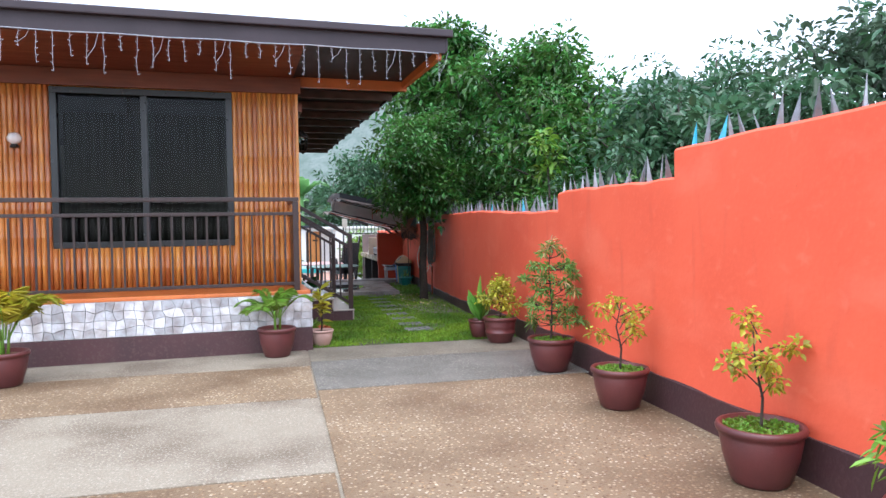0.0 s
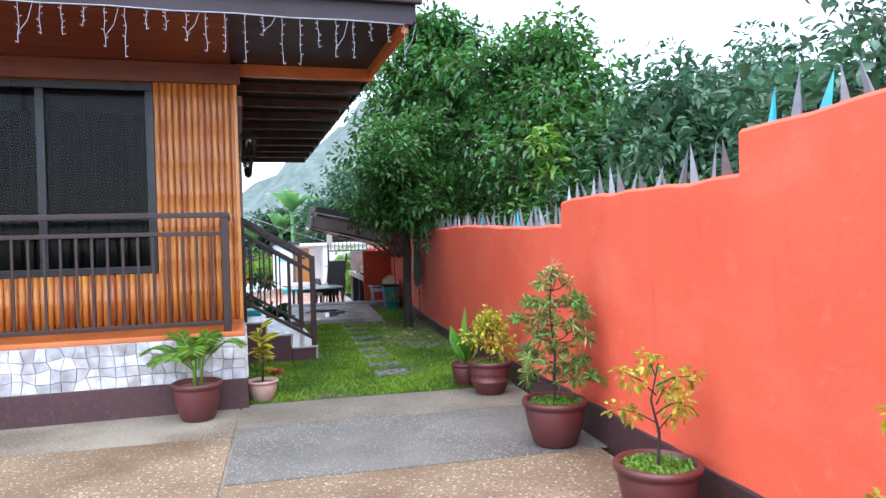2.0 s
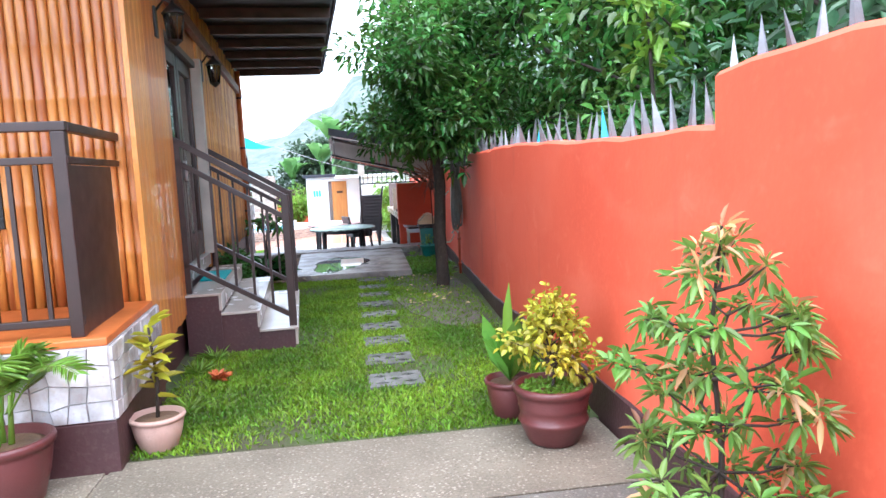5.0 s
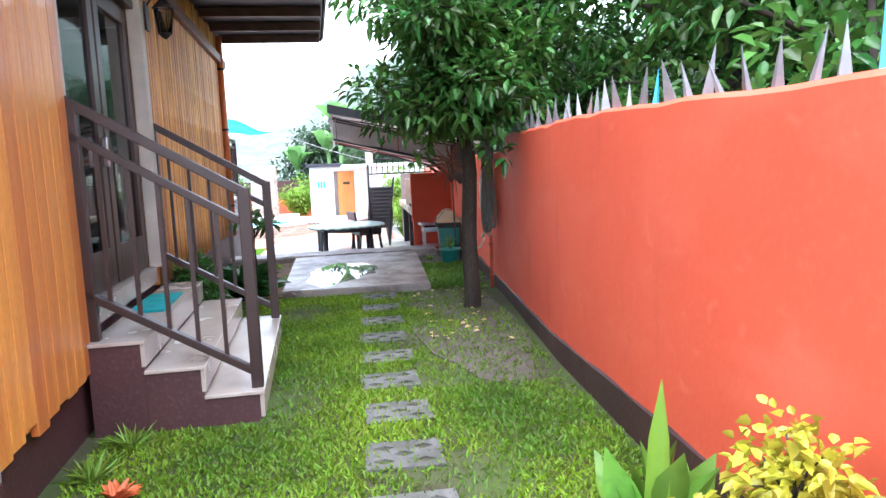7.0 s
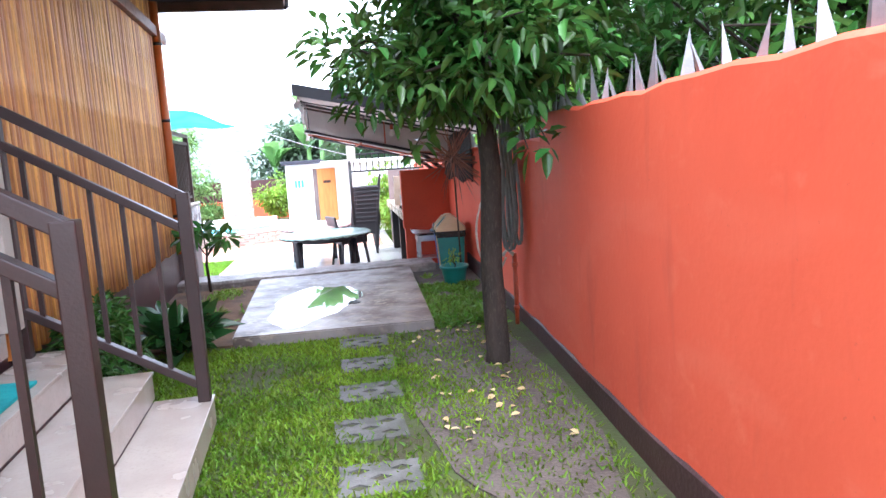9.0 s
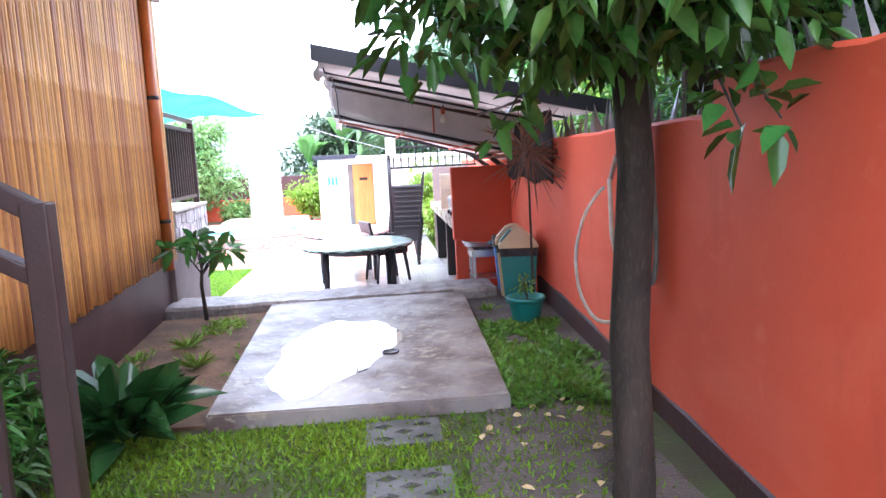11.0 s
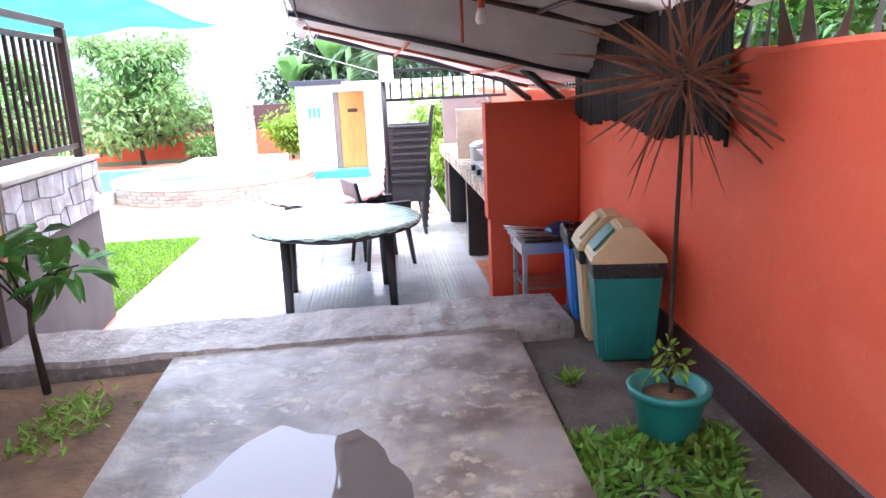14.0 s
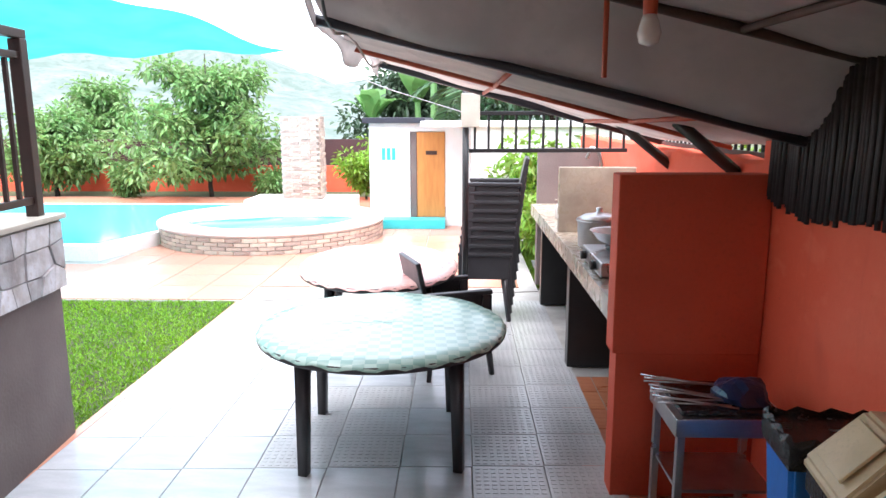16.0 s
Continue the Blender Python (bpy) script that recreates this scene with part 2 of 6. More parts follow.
# dark grey-brown soil tone for the tree and bin patches
M["soil_grey"] = mat("dark_grey_soil", (0.105, 0.088, 0.078), (0.065, 0.052, 0.046), 0.8, 5, 55, 0.9, c=(0.15, 0.125, 0.10))
M["turf"] = mat("mossy_turf_soil", (0.055, 0.09, 0.018), (0.055, 0.05, 0.026), 0.95, 2.2, 45, 0.7, c=(0.05, 0.08, 0.016))
M["ground"] = mat("distant_ground", (0.06, 0.09, 0.03), (0.08, 0.08, 0.04), 0.95, 0.1, 2, 0.2)
M["paver"] = mat("cement_paver", (0.15, 0.15, 0.145), (0.08, 0.085, 0.072), 0.8, 9, 80, 0.5, rand=0.12)
M["tile"] = mat("glazed_grey_tile", (0.56, 0.58, 0.60), (0.46, 0.48, 0.50), 0.16, 3, 45, 0.03, rand=0.07, stretch=(1, 4, 1))
M["tile_dot"] = mat("embossed_pale_tile", (0.60, 0.60, 0.60), (0.52, 0.52, 0.52), 0.18, 3, 60, 0.1, rand=0.04)
M["tile_red"] = mat("terracotta_plank_tile", (0.42, 0.13, 0.06), (0.50, 0.20, 0.11), 0.3, 3, 40, 0.08, rand=0.15, stretch=(1, 8, 1))
M["deck"] = mat("salmon_deck_tile", (0.62, 0.30, 0.21), (0.55, 0.26, 0.18), 0.22, 1.5, 30, 0.05, rand=0.06)
M["aqua"] = mat("aqua_paint", (0.05, 0.55, 0.60), None, 0.4, 3, 40, 0.05)
M["teal"] = mat("teal_plastic", (0.015, 0.20, 0.185), (0.012, 0.165, 0.155), 0.38, 5, 90, 0.06)
M["blue"] = mat("blue_plastic", (0.02, 0.19, 0.62), (0.018, 0.16, 0.54), 0.36, 5, 90, 0.06)
M["beige"] = mat("beige_plastic", (0.62, 0.47, 0.27), (0.54, 0.40, 0.22), 0.42, 5, 90, 0.06)
M["bag"] = mat("black_bin_liner", (0.012, 0.012, 0.014), None, 0.25, 14, 60, 0.9)
M["pot"] = mat("maroon_glazed_pot", (0.125, 0.032, 0.030), (0.085, 0.024, 0.024), 0.42, 4, 60, 0.15)
M["pot_pink"] = mat("pinkish_clay_pot", (0.50, 0.33, 0.27), (0.42, 0.26, 0.21), 0.7, 5, 60, 0.2)
M["table_dark"] = mat("dark_grey_plastic", (0.035, 0.032, 0.036), None, 0.42, 5, 70, 0.06)
M["cloth"] = mat("pale_green_checked_vinyl", (0.36, 0.50, 0.43), (0.28, 0.42, 0.36), 0.22, 6, 40, 0.12, c=(0.50, 0.60, 0.54))
cn_ = M["cloth"].node_tree
ck, cm = cn_.nodes.new("ShaderNodeTexChecker"), cn_.nodes.new("ShaderNodeMix")
ctc = cn_.nodes.new("ShaderNodeTexCoord")
ck.inputs["Scale"].default_value = 17.0
cm.data_type = "RGBA"
cm.inputs["A"].default_value, cm.inputs["B"].default_value = (0.42, 0.58, 0.51, 1), (0.27, 0.44, 0.38, 1)
cn_.links.new(ctc.outputs["Object"], ck.inputs["Vector"])
cn_.links.new(ck.outputs["Fac"], cm.inputs["Factor"])
cn_.links.new(cm.outputs["Result"], cn_.nodes["Principled BSDF"].inputs["Base Color"])
M["pinkcloth"] = mat("pink_patterned_vinyl", (0.66, 0.30, 0.28), (0.72, 0.45, 0.40), 0.3, 9, 40, 0.1, c=(0.75, 0.62, 0.58))
M["steel"] = mat("brushed_steel", (0.58, 0.58, 0.58), None, 0.3, 6, 80, 0.05, metal=1.0)
M["alu"] = mat("aluminium_pot", (0.66, 0.66, 0.66), None, 0.38, 6, 80, 0.05, metal=0.85)
M["galv"] = mat("galvanised_shard", (0.24, 0.25, 0.27), (0.17, 0.18, 0.19), 0.5, 12, 60, 0.15, metal=0.3, rand=0.3)
M["shardblue"] = mat("blue_painted_shard", (0.06, 0.42, 0.62), None, 0.4, 12, 60, 0.15)
M["counter"] = mat("stone_tile_counter", (0.42, 0.36, 0.28), (0.30, 0.25, 0.20), 0.28, 8, 70, 0.08)
M["bark"] = mat("mossy_bark", (0.045, 0.032, 0.024), (0.020, 0.016, 0.012), 0.9, 6, 40, 0.8, c=(0.07, 0.055, 0.04), stretch=(2, 2, 0.6))
M["bulb"] = mat("milky_glass_bulb", (0.85, 0.83, 0.8), None, 0.12, 3, 40, 0.0)
M["hose"] = mat("grey_rubber_hose", (0.17, 0.18, 0.17), (0.12, 0.13, 0.12), 0.5, 12, 90, 0.1)
M["hose_pale"] = mat("pale_hose", (0.70, 0.67, 0.58), None, 0.45, 12, 90, 0.1)
M["pipe_red"] = mat("orange_painted_pipe", (0.52, 0.09, 0.04), None, 0.45, 6, 60, 0.1)
M["tarp"] = mat("grey_tarpaulin", (0.74, 0.68, 0.65), (0.58, 0.53, 0.51), 0.5, 2.5, 14, 0.25, trans=0.45)
M["sheet"] = mat("roof_sheet_edge", (0.03, 0.032, 0.045), None, 0.45, 3, 40, 0.1)
M["blackbamboo"] = mat("blackened_bamboo", (0.030, 0.024, 0.026), (0.018, 0.015, 0.017), 0.6, 6, 60, 0.3, rand=0.3)
M["net"] = mat("aqua_shade_net", (0.10, 0.66, 0.66), (0.06, 0.55, 0.58), 0.6, 1.5, 40, 0.1, trans=0.6)
M["string"] = mat("white_light_string", (0.42, 0.42, 0.46), None, 0.4, 30, 90, 0.0)
M["darkdoor"] = mat("dark_door", (0.05, 0.025, 0.02), None, 0.35, 3, 40, 0.08)
M["orangedoor"] = mat("orange_wood_door", (0.58, 0.25, 0.07), (0.48, 0.19, 0.05), 0.4, 3, 40, 0.1, stretch=(6, 6, 0.8))
# curtain olive; also colours the dark sheet added behind the door glass
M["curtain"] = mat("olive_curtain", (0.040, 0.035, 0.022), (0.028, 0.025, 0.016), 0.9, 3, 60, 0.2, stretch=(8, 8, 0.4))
M["mat_teal"] = mat("teal_doormat", (0.01, 0.36, 0.36), None, 0.9, 12, 120, 0.6)
M["brickslate"] = mat("ledge_stone", (0.50, 0.40, 0.33), (0.36, 0.28, 0.23), 0.75, 8, 50, 0.5, rand=0.25, c=(0.60, 0.52, 0.46))
M["slate"] = mat("grey_slate_face", (0.45, 0.43, 0.42), (0.36, 0.34, 0.33), 0.6, 3, 40, 0.3)
# hill green made paler so that the colour itself carries the mist
M["hill"] = mat("hill_with_painted_mist", (0.085, 0.120, 0.100), (0.150, 0.180, 0.165), 1.0, 0.35, 1.6, 0.0)


def leafmat(name, a, b, rough=0.4, rand=0.4, trans=0.38):
    return mat(name, a, b, rough, 1.3, 20, 0.0, rand=rand, island=True, trans=trans)


M["leaf"] = leafmat("glossy_green_leaf", (0.045, 0.13, 0.030), (0.105, 0.235, 0.042), 0.28, 0.55)
M["leaf_deep"] = leafmat("deep_green_broad_leaf", (0.022, 0.075, 0.022), (0.035, 0.105, 0.028), 0.25, 0.3, 0.15)
M["leaf_weed"] = leafmat("fresh_green_weed", (0.10, 0.23, 0.03), (0.17, 0.31, 0.04))
M["leaf_dark"] = leafmat("dark_green_leaf", (0.048, 0.12, 0.055), (0.085, 0.17, 0.078), 0.3, 0.5)
M["leaf_lime"] = leafmat("lime_leaf", (0.23, 0.38, 0.045), (0.16, 0.31, 0.04))
M["leaf_yellow"] = leafmat("yellow_green_leaf", (0.56, 0.46, 0.04), (0.27, 0.33, 0.035))
M["leaf_whorl"] = leafmat("mid_green_narrow_leaf", (0.13, 0.26, 0.045), (0.22, 0.32, 0.07))
M["leaf_tip"] = leafmat("peach_young_leaf", (0.52, 0.34, 0.14), (0.60, 0.30, 0.18))
# pale foliage; on the far plants this tone also stands in for haze
M["leaf_pale"] = leafmat("pale_and_hazed_leaf", (0.20, 0.34, 0.11), (0.14, 0.27, 0.09))
M["leaf_grey"] = leafmat("grey_green_leaf", (0.10, 0.15, 0.09), (0.07, 0.12, 0.07))
M["leaf_red"] = leafmat("bronze_red_leaf", (0.22, 0.085, 0.065), (0.34, 0.17, 0.11))
M["grass"] = leafmat("grass_blade", (0.080, 0.175, 0.008), (0.215, 0.345, 0.014), 0.55, 0.4, 0.3)
M["grass_pool"] = leafmat("bright_lawn_blade", (0.15, 0.33, 0.012), (0.22, 0.42, 0.018), 0.55, 0.25, 0.3)
M["litter"] = mat("fallen_leaf", (0.62, 0.52, 0.28), (0.5, 0.36, 0.15), 0.7, 9, 40, 0.0, rand=0.25)

# glass: dark reflecting pane
g = bpy.data.materials.new("window_glass")
g.use_nodes = True
gp = g.node_tree.nodes["Principled BSDF"]
gp.inputs["Base Color"].default_value = (0.30, 0.32, 0.30, 1)
gp.inputs["IOR"].default_value = 1.2
gp.inputs["Roughness"].default_value, gp.inputs["Transmission Weight"].default_value = 0.03, 1.0
M["glass"] = g
w_ = bpy.data.materials.new("pool_water")
w_.use_nodes = True
wp = w_.node_tree.nodes["Principled BSDF"]
wp.inputs["Base Color"].default_value = (0.10, 0.55, 0.72, 1)
wp.inputs["Roughness"].default_value = 0.08
wb = w_.node_tree.nodes.new("ShaderNodeBump")
wt = w_.node_tree.nodes.new("ShaderNodeTexNoise")
wt.inputs["Scale"].default_value = 3.0
wb.inputs["Strength"].default_value = 0.25
w_.node_tree.links.new(wt.outputs["Fac"], wb.inputs["Height"])
w_.node_tree.links.new(wb.outputs[0], wp.inputs["Normal"])
M["water"] = w_


# ---- mesh helpers ----
def box(bm, x0, y0, z0, x1, y1, z1, bev=0.0, m=None):
    r = bmesh.ops.create_cube(bm, size=1)
    vs = r["verts"]
    mm = Matrix.Translation(((x0 + x1) / 2, (y0 + y1) / 2, (z0 + z1) / 2)) @ Matrix.Diagonal((abs(x1 - x0), abs(y1 - y0), abs(z1 - z0), 1))
    bmesh.ops.transform(bm, matrix=(m @ mm) if m else mm, verts=vs)
    if bev:
        es = {e for v in vs for e in v.link_edges}
        bmesh.ops.bevel(bm, geom=list(es), offset=bev, segments=2, affect="EDGES", profile=0.6)
    return bm


def tube(bm, pts, r, n=8, r1=None, cap=True):
    """A tube of n sides along points; the radius goes from r to r1."""
    pts = [Vector(p) for p in pts]
    r1 = r if r1 is None else r1
    rings = []
    for i, p in enumerate(pts):
        d = (pts[min(i + 1, len(pts) - 1)] - pts[max(i - 1, 0)]).normalized()
        a = d.cross(Vector((0.31, 0.17, 0.93)))
        if a.length < 0.05:
            a = d.cross(Vector((1, 0, 0)))
        a.normalize()
        b = d.cross(a)
        rr = r + (r1 - r) * i / max(1, len(pts) - 1)
        rings.append([bm.verts.new(p + rr * (math.cos(t) * a + math.sin(t) * b)) for t in (2 * math.pi * k / n for k in range(n))])
    for q, w in zip(rings, rings[1:]):
        for k in range(n):
            f = bm.faces.new((q[k], q[(k + 1) % n], w[(k + 1) % n], w[k]))
            f.smooth = True
    if cap:
        bm.faces.new(rings[0][::-1])
        bm.faces.new(rings[-1])
    return bm


def lathe(bm, prof, n=28, at=(0, 0, 0)):
    rings = []
    for r, z in prof:
        rings.append([bm.verts.new((at[0] + r * math.cos(2 * math.pi * k / n), at[1] + r * math.sin(2 * math.pi * k / n), at[2] + z)) for k in range(n)])
    for q, w in zip(rings, rings[1:]):
        for k in range(n):
            f = bm.faces.new((q[k], q[(k + 1) % n], w[(k + 1) % n], w[k]))
            f.smooth = True
    bm.faces.new(rings[0][::-1])
    bm.faces.new(rings[-1])
    return bm


def prism(bm, poly, z0, z1):
    """Upright prism over a plan polygon (anticlockwise)."""
    lo = [bm.verts.new((x, y, z0)) for x, y in poly]
    hi = [bm.verts.new((x, y, z1)) for x, y in poly]
    n = len(poly)
    bm.faces.new(lo[::-1])
    bm.faces.new(hi)
    for k in range(n):
        bm.faces.new((lo[k], lo[(k + 1) % n], hi[(k + 1) % n], hi[k]))
    return bm


def mesh_of(name, bm, material):
    me = bpy.data.meshes.new(name)
    bmesh.ops.recalc_face_normals(bm, faces=bm.faces[:])
    bm.to_mesh(me)
    bm.free()
    me.materials.append(material)
    return me


def part(name, bm, material, parent=None, label="", m=None):
    ob = new(name, bm if isinstance(bm, bpy.types.Mesh) else mesh_of(name, bm, material))
    if parent:
        ob.parent = parent
    if m:
        ob.matrix_basis = m
    return tagged(ob, label)


def thing(name, label, category, m=None, group="", kind=""):
    ob = new(name)
    ob.empty_display_size = 0.1
    if m:
        ob.matrix_basis = m
    return tagged(ob, label, category, group, kind)


def struct(name, bm, material, label, category, m=None):
    ob = part(name, bm, material, None, label, m)
    return tagged(ob, label, category, "", "structure")


def B():
    return bmesh.new()


def boxm(x0, y0, z0, x1, y1, z1, bev=0.0):
    return box(B(), x0, y0, z0, x1, y1, z1, bev)


R = random.Random(7)
FLOOR = -0.33
HM = pose(0.3, 9.9, 0, 0, 0, 3.3)      # house frame: x to the right along the front, y back along the side wall


# ---- ground ----
bm = B()
xs = [-400, -60, -8, 4.2, 60, 400]
ys = [-300, -40, 18.5, 18.75, 40, 400]
zg = {-300: -0.05, -40: -0.05, 18.5: -0.05, 18.75: -0.42, 40: -0.42, 400: -0.42}
gv = [[bm.verts.new((x, y, zg[y])) for x in xs] for y in ys]
for j in range(len(ys) - 1):
    for i in range(len(xs) - 1):
        bm.faces.new((gv[j][i], gv[j][i + 1], gv[j + 1][i + 1], gv[j + 1][i]))
struct("ground", bm, M["ground"], "grassy ground reaching out to the horizon", "ground")


def wall_x(y):
    pts = [(-12, 2.55), (4, 2.97), (9, 3.15), (12, 3.21), (14.6, 3.37), (18, 3.47), (26, 3.62)]
    for (a, p), (b, q) in zip(pts, pts[1:]):
        if y <= b:
            return p + (q - p) * (y - a) / (b - a)
    return pts[-1][1]


# driveway slabs over the drive's bed
drive = struct("driveway", boxm(-9, -12, -0.045, wall_x(0) + 0.1, 8.8, -0.012), M["sandcon"], "weathered concrete driveway with pebbled slabs", "driveway")
slabs = [(0.335, 6.53, 3.1, 7.95, "concrete_slab"), (0.335, 7.96, 3.12, 8.84, "washcon"), (0.335, 2.2, 3.0, 6.52, "pebble"), (0.335, -3.0, 2.95, 2.19, "pebble"), (-3.2, 7.72, 0.325, 8.84, "sandcon"),
         (-3.2, 6.25, 0.325, 7.71, "pebble"), (-3.2, 4.3, 0.325, 6.24, "sandcon"), (-3.2, 1.9, 0.325, 4.29, "pebble"), (-3.2, -3.0, 0.325, 1.89, "sandcon"),
         (-8.9, 6.25, -3.21, 8.84, "sandcon"), (-8.9, -3.0, -3.21, 6.24, "pebble"), (-8.9, -11.9, 2.7, -3.01, "sandcon")]
for x0, y0, x1, y1, k in slabs:
    part("slab", boxm(x0, y0, -0.011, x1 - 0.012, y1 - 0.01, 0.0, 0.004), M[k], drive)

# turf bed, path slab, kerb
def blob(cx, cy, rx, ry, seed, n=40):
    return [(cx + rx * q * math.cos(t), cy + ry * q * math.sin(t)) for t, q in ((2 * math.pi * k / n, 1 + 0.22 * noise.noise(Vector((math.cos(2 * math.pi * k / n) * 2 + seed, math.sin(2 * math.pi * k / n) * 2, seed)))) for k in range(n))]


lawn = struct("lawn_bed", prism(B(), [(0.25, 8.85), (3.2, 8.85), (3.5, 18.4), (-0.35, 18.3), (-0.3, 12.0), (0.3, 9.5)], -0.04, -0.008), M["turf"], "mossy soil bed under the side lawn", "ground")
struct("soil_bed", prism(B(), [(-0.2, 15.3), (0.9, 15.3), (0.8, 18.3), (-0.3, 18.2)], -0.03, 0.012), M["dirt"], "bare brown soil strip beside the path slab", "ground")
struct("soil_patch", prism(B(), blob(2.72, 13.55, 0.50, 1.95, 3.0), -0.03, 0.002), M["soil_grey"], "packed dark soil under the tree", "ground")
struct("soil_patch_b", prism(B(), [(2.7, 16.3), (3.45, 15.7), (3.5, 18.95), (3.06, 18.95), (3.05, 18.34), (2.72, 18.33)], -0.3, 0.006), M["soil_grey"], "dark soil by the bins", "ground")

# ---- boundary wall: stepped top, thick ----
bm = B()
sec = [(-11.5, 4.87, 2.08), (4.87, 7.4, 1.86), (7.4, 14.3, 1.66), (14.3, 20.0, 1.57), (20.0, 26.0, 1.36)]
for a, b, top in sec:
    n = max(2, int((b - a) / 0.25))
    for k in range(n):
        y0, y1 = a + (b - a) * k / n, a + (b - a) * (k + 1) / n
        zz = []
        for y in (y0, y1):
            rise = 0.0
            if top == 1.66:
                rise = 0.08 * min(1, max(0, (y - 8) / 3.5))
            zz.append(top + rise + 0.012 * math.sin(y * 9.1) * math.sin(y * 2.7) + 0.008 * math.sin(y * 23))
        v = []
        for y, z in ((y0, zz[0]), (y1, zz[1])):
            x = wall_x(y)
            v.append([bm.verts.new((x + dx, y, h)) for dx, h in ((0, -0.4), (0, z - 0.02), (0.02, z), (0.13, z + 0.004), (0.15, z - 0.02), (0.15, -0.4))])
        for i in range(6):
            f = bm.faces.new((v[0][i], v[0][(i + 1) % 6], v[1][(i + 1) % 6], v[1][i]))
        if k == 0:
            bm.faces.new(v[0])
        if k == n - 1:
            bm.faces.new(v[1][::-1])
bmesh.ops.remove_doubles(bm, verts=bm.verts[:], dist=0.0005)
bwall = struct("wall_boundary", bm, M["wall"], "rough orange rendered boundary wall with a stepped top", "wall")
def loft(rings):
    """A closed solid through rings of equal corner count."""
    b = B()
    vs = [[b.verts.new(p) for p in r] for r in rings]
    m = len(vs[0])
    for u, w in zip(vs, vs[1:]):
        for k in range(m):
            b.faces.new((u[k], u[(k + 1) % m], w[(k + 1) % m], w[k]))
    b.faces.new(vs[0][::-1])
    b.faces.new(vs[-1])
    return b




def band_top(y):
    """Height of the painted band's top along the wall, shaped to fit the camera's view."""
    return float(np.interp(y, (7, 10.7, 12.7, 15, 16.9, 19), (0.255, 0.20, 0.14, 0.12, 0.19, 0.2)))


bm = loft([[(wall_x(y) + dx, y, (z if z < 0 else band_top(y) + z) + (0.008 * math.sin(y * 7) if z > 0 else 0)) for dx, z in ((-0.012, -0.05), (-0.012, 0.0), (0.0, 0.01), (0.05, 0.01), (0.05, -0.05))] for y in [-11.4 + 0.25 * k for k in range(120)]])
struct("baseboard_boundary", bm, M["skirt"], "dark brown painted band along the wall foot", "baseboard")

# path slab and kerb
bm = B()
prism(bm, [(0.88, 15.25), (2.6, 15.22), (2.70, 18.42), (0.78, 18.36)], -0.04, 0.085)
bmesh.ops.bevel(bm, geom=bm.edges[:], offset=0.012, segments=2, affect="EDGES")
pslab = struct("path_slab", bm, M["wetslab"], "stained wet concrete path slab with a puddle", "pavement")
rings = []
for k in range(41):
    x = -0.28 + 3.32 * k / 40
    y, h = 18.29 + 0.022 * x, 0.104 + 0.004 * math.sin(k * 1.7) + 0.005 * math.sin(k * 0.6)
    yb = 18.85 + 0.036 * x
    w = 0.006 * math.sin(k * 1.3) + 0.004 * math.sin(k * 3.1)
    rings.append([(x, y + w, FLOOR - 0.1), (x, y + w, h - 0.03), (x, y + 0.025 + w, h), (x, (y + yb) / 2, h + 0.006 * math.sin(k * 2.3)), (x, yb - 0.02, h), (x, yb - w, h - 0.02), (x, yb, FLOOR - 0.1)])
bm = loft(rings)
struct("kerb", bm, M["curb"], "rough cement kerb step above the patio", "kerb")

# ---- patio floor, lawn and deck ----
patio = struct("patio_floor", prism(B(), [(-0.3, 18.75), (3.6, 18.9), (3.7, 26), (3.0, 26), (3.0, 24.3), (-0.4, 23.7)], FLOOR - 0.08, FLOOR - 0.012), M["grout"], "patio bed with pale tile grout", "floor")
tm = mesh_of("tile", boxm(-0.197, -0.197, -0.012, 0.197, 0.197, 0, 0.003), M["tile"])
bm = boxm(-0.197, -0.197, -0.012, 0.197, 0.197, 0, 0.003)
for i in range(9):
    for j in range(9):
        box(bm, -0.18 + i * 0.042, -0.18 + j * 0.042, 0, -0.155 + i * 0.042, -0.155 + j * 0.042, 0.0025)
td = mesh_of("tile", bm, M["tile_dot"])
for i in range(8):
    for j in range(12):
        x, y = -0.10 + i * 0.4, 18.95 + j * 0.4 + 0.07 * (i * 0.4) * 0.6
        if x < -0.2 or x > 2.75:
            continue
        part("tile", td if (i >= 6 or (i in (3, 4) and 3 <= j <= 5)) else tm, None, patio, "", pose(x, y + 0.1, FLOOR, 0, 0, 0.5))
tr_ = mesh_of("tile", boxm(-0.145, -0.145, -0.012, 0.145, 0.145, 0, 0.003), M["tile_red"])
for i in range(2):
    for j in range(8):
        part("tile", tr_, None, patio, "", pose(2.86 + i * 0.3, 19.3 + j * 0.3, FLOOR - 0.002))
struct("patio_edge", prism(B(), [(-0.36, 19.5), (-0.30, 19.5), (-0.26, 23.7), (-0.34, 23.7)], FLOOR - 0.08, FLOOR + 0.004), M["deck"], "narrow salmon tile border of the lawn", "kerb")
struct("lawn_bed_pool", prism(B(), [(-9, 20.3), (-0.36, 20.3), (-0.34, 23.68), (-9, 23.68)], FLOOR - 0.08, FLOOR - 0.01), M["turf"], "turf bed of the pool lawn", "ground")
deck = struct("pool_deck", prism(B(), [(-12, 23.7), (-0.3, 23.7), (2.9, 24.2), (2.9, 29.5), (-12, 29.5)], FLOOR - 0.08, FLOOR + 0.0), M["grout"], "salmon tiled pool deck, wet", "floor")
dm = mesh_of("tile", boxm(-0.295, -0.295, 0.0, 0.295, 0.295, 0.012, 0.003), M["deck"])
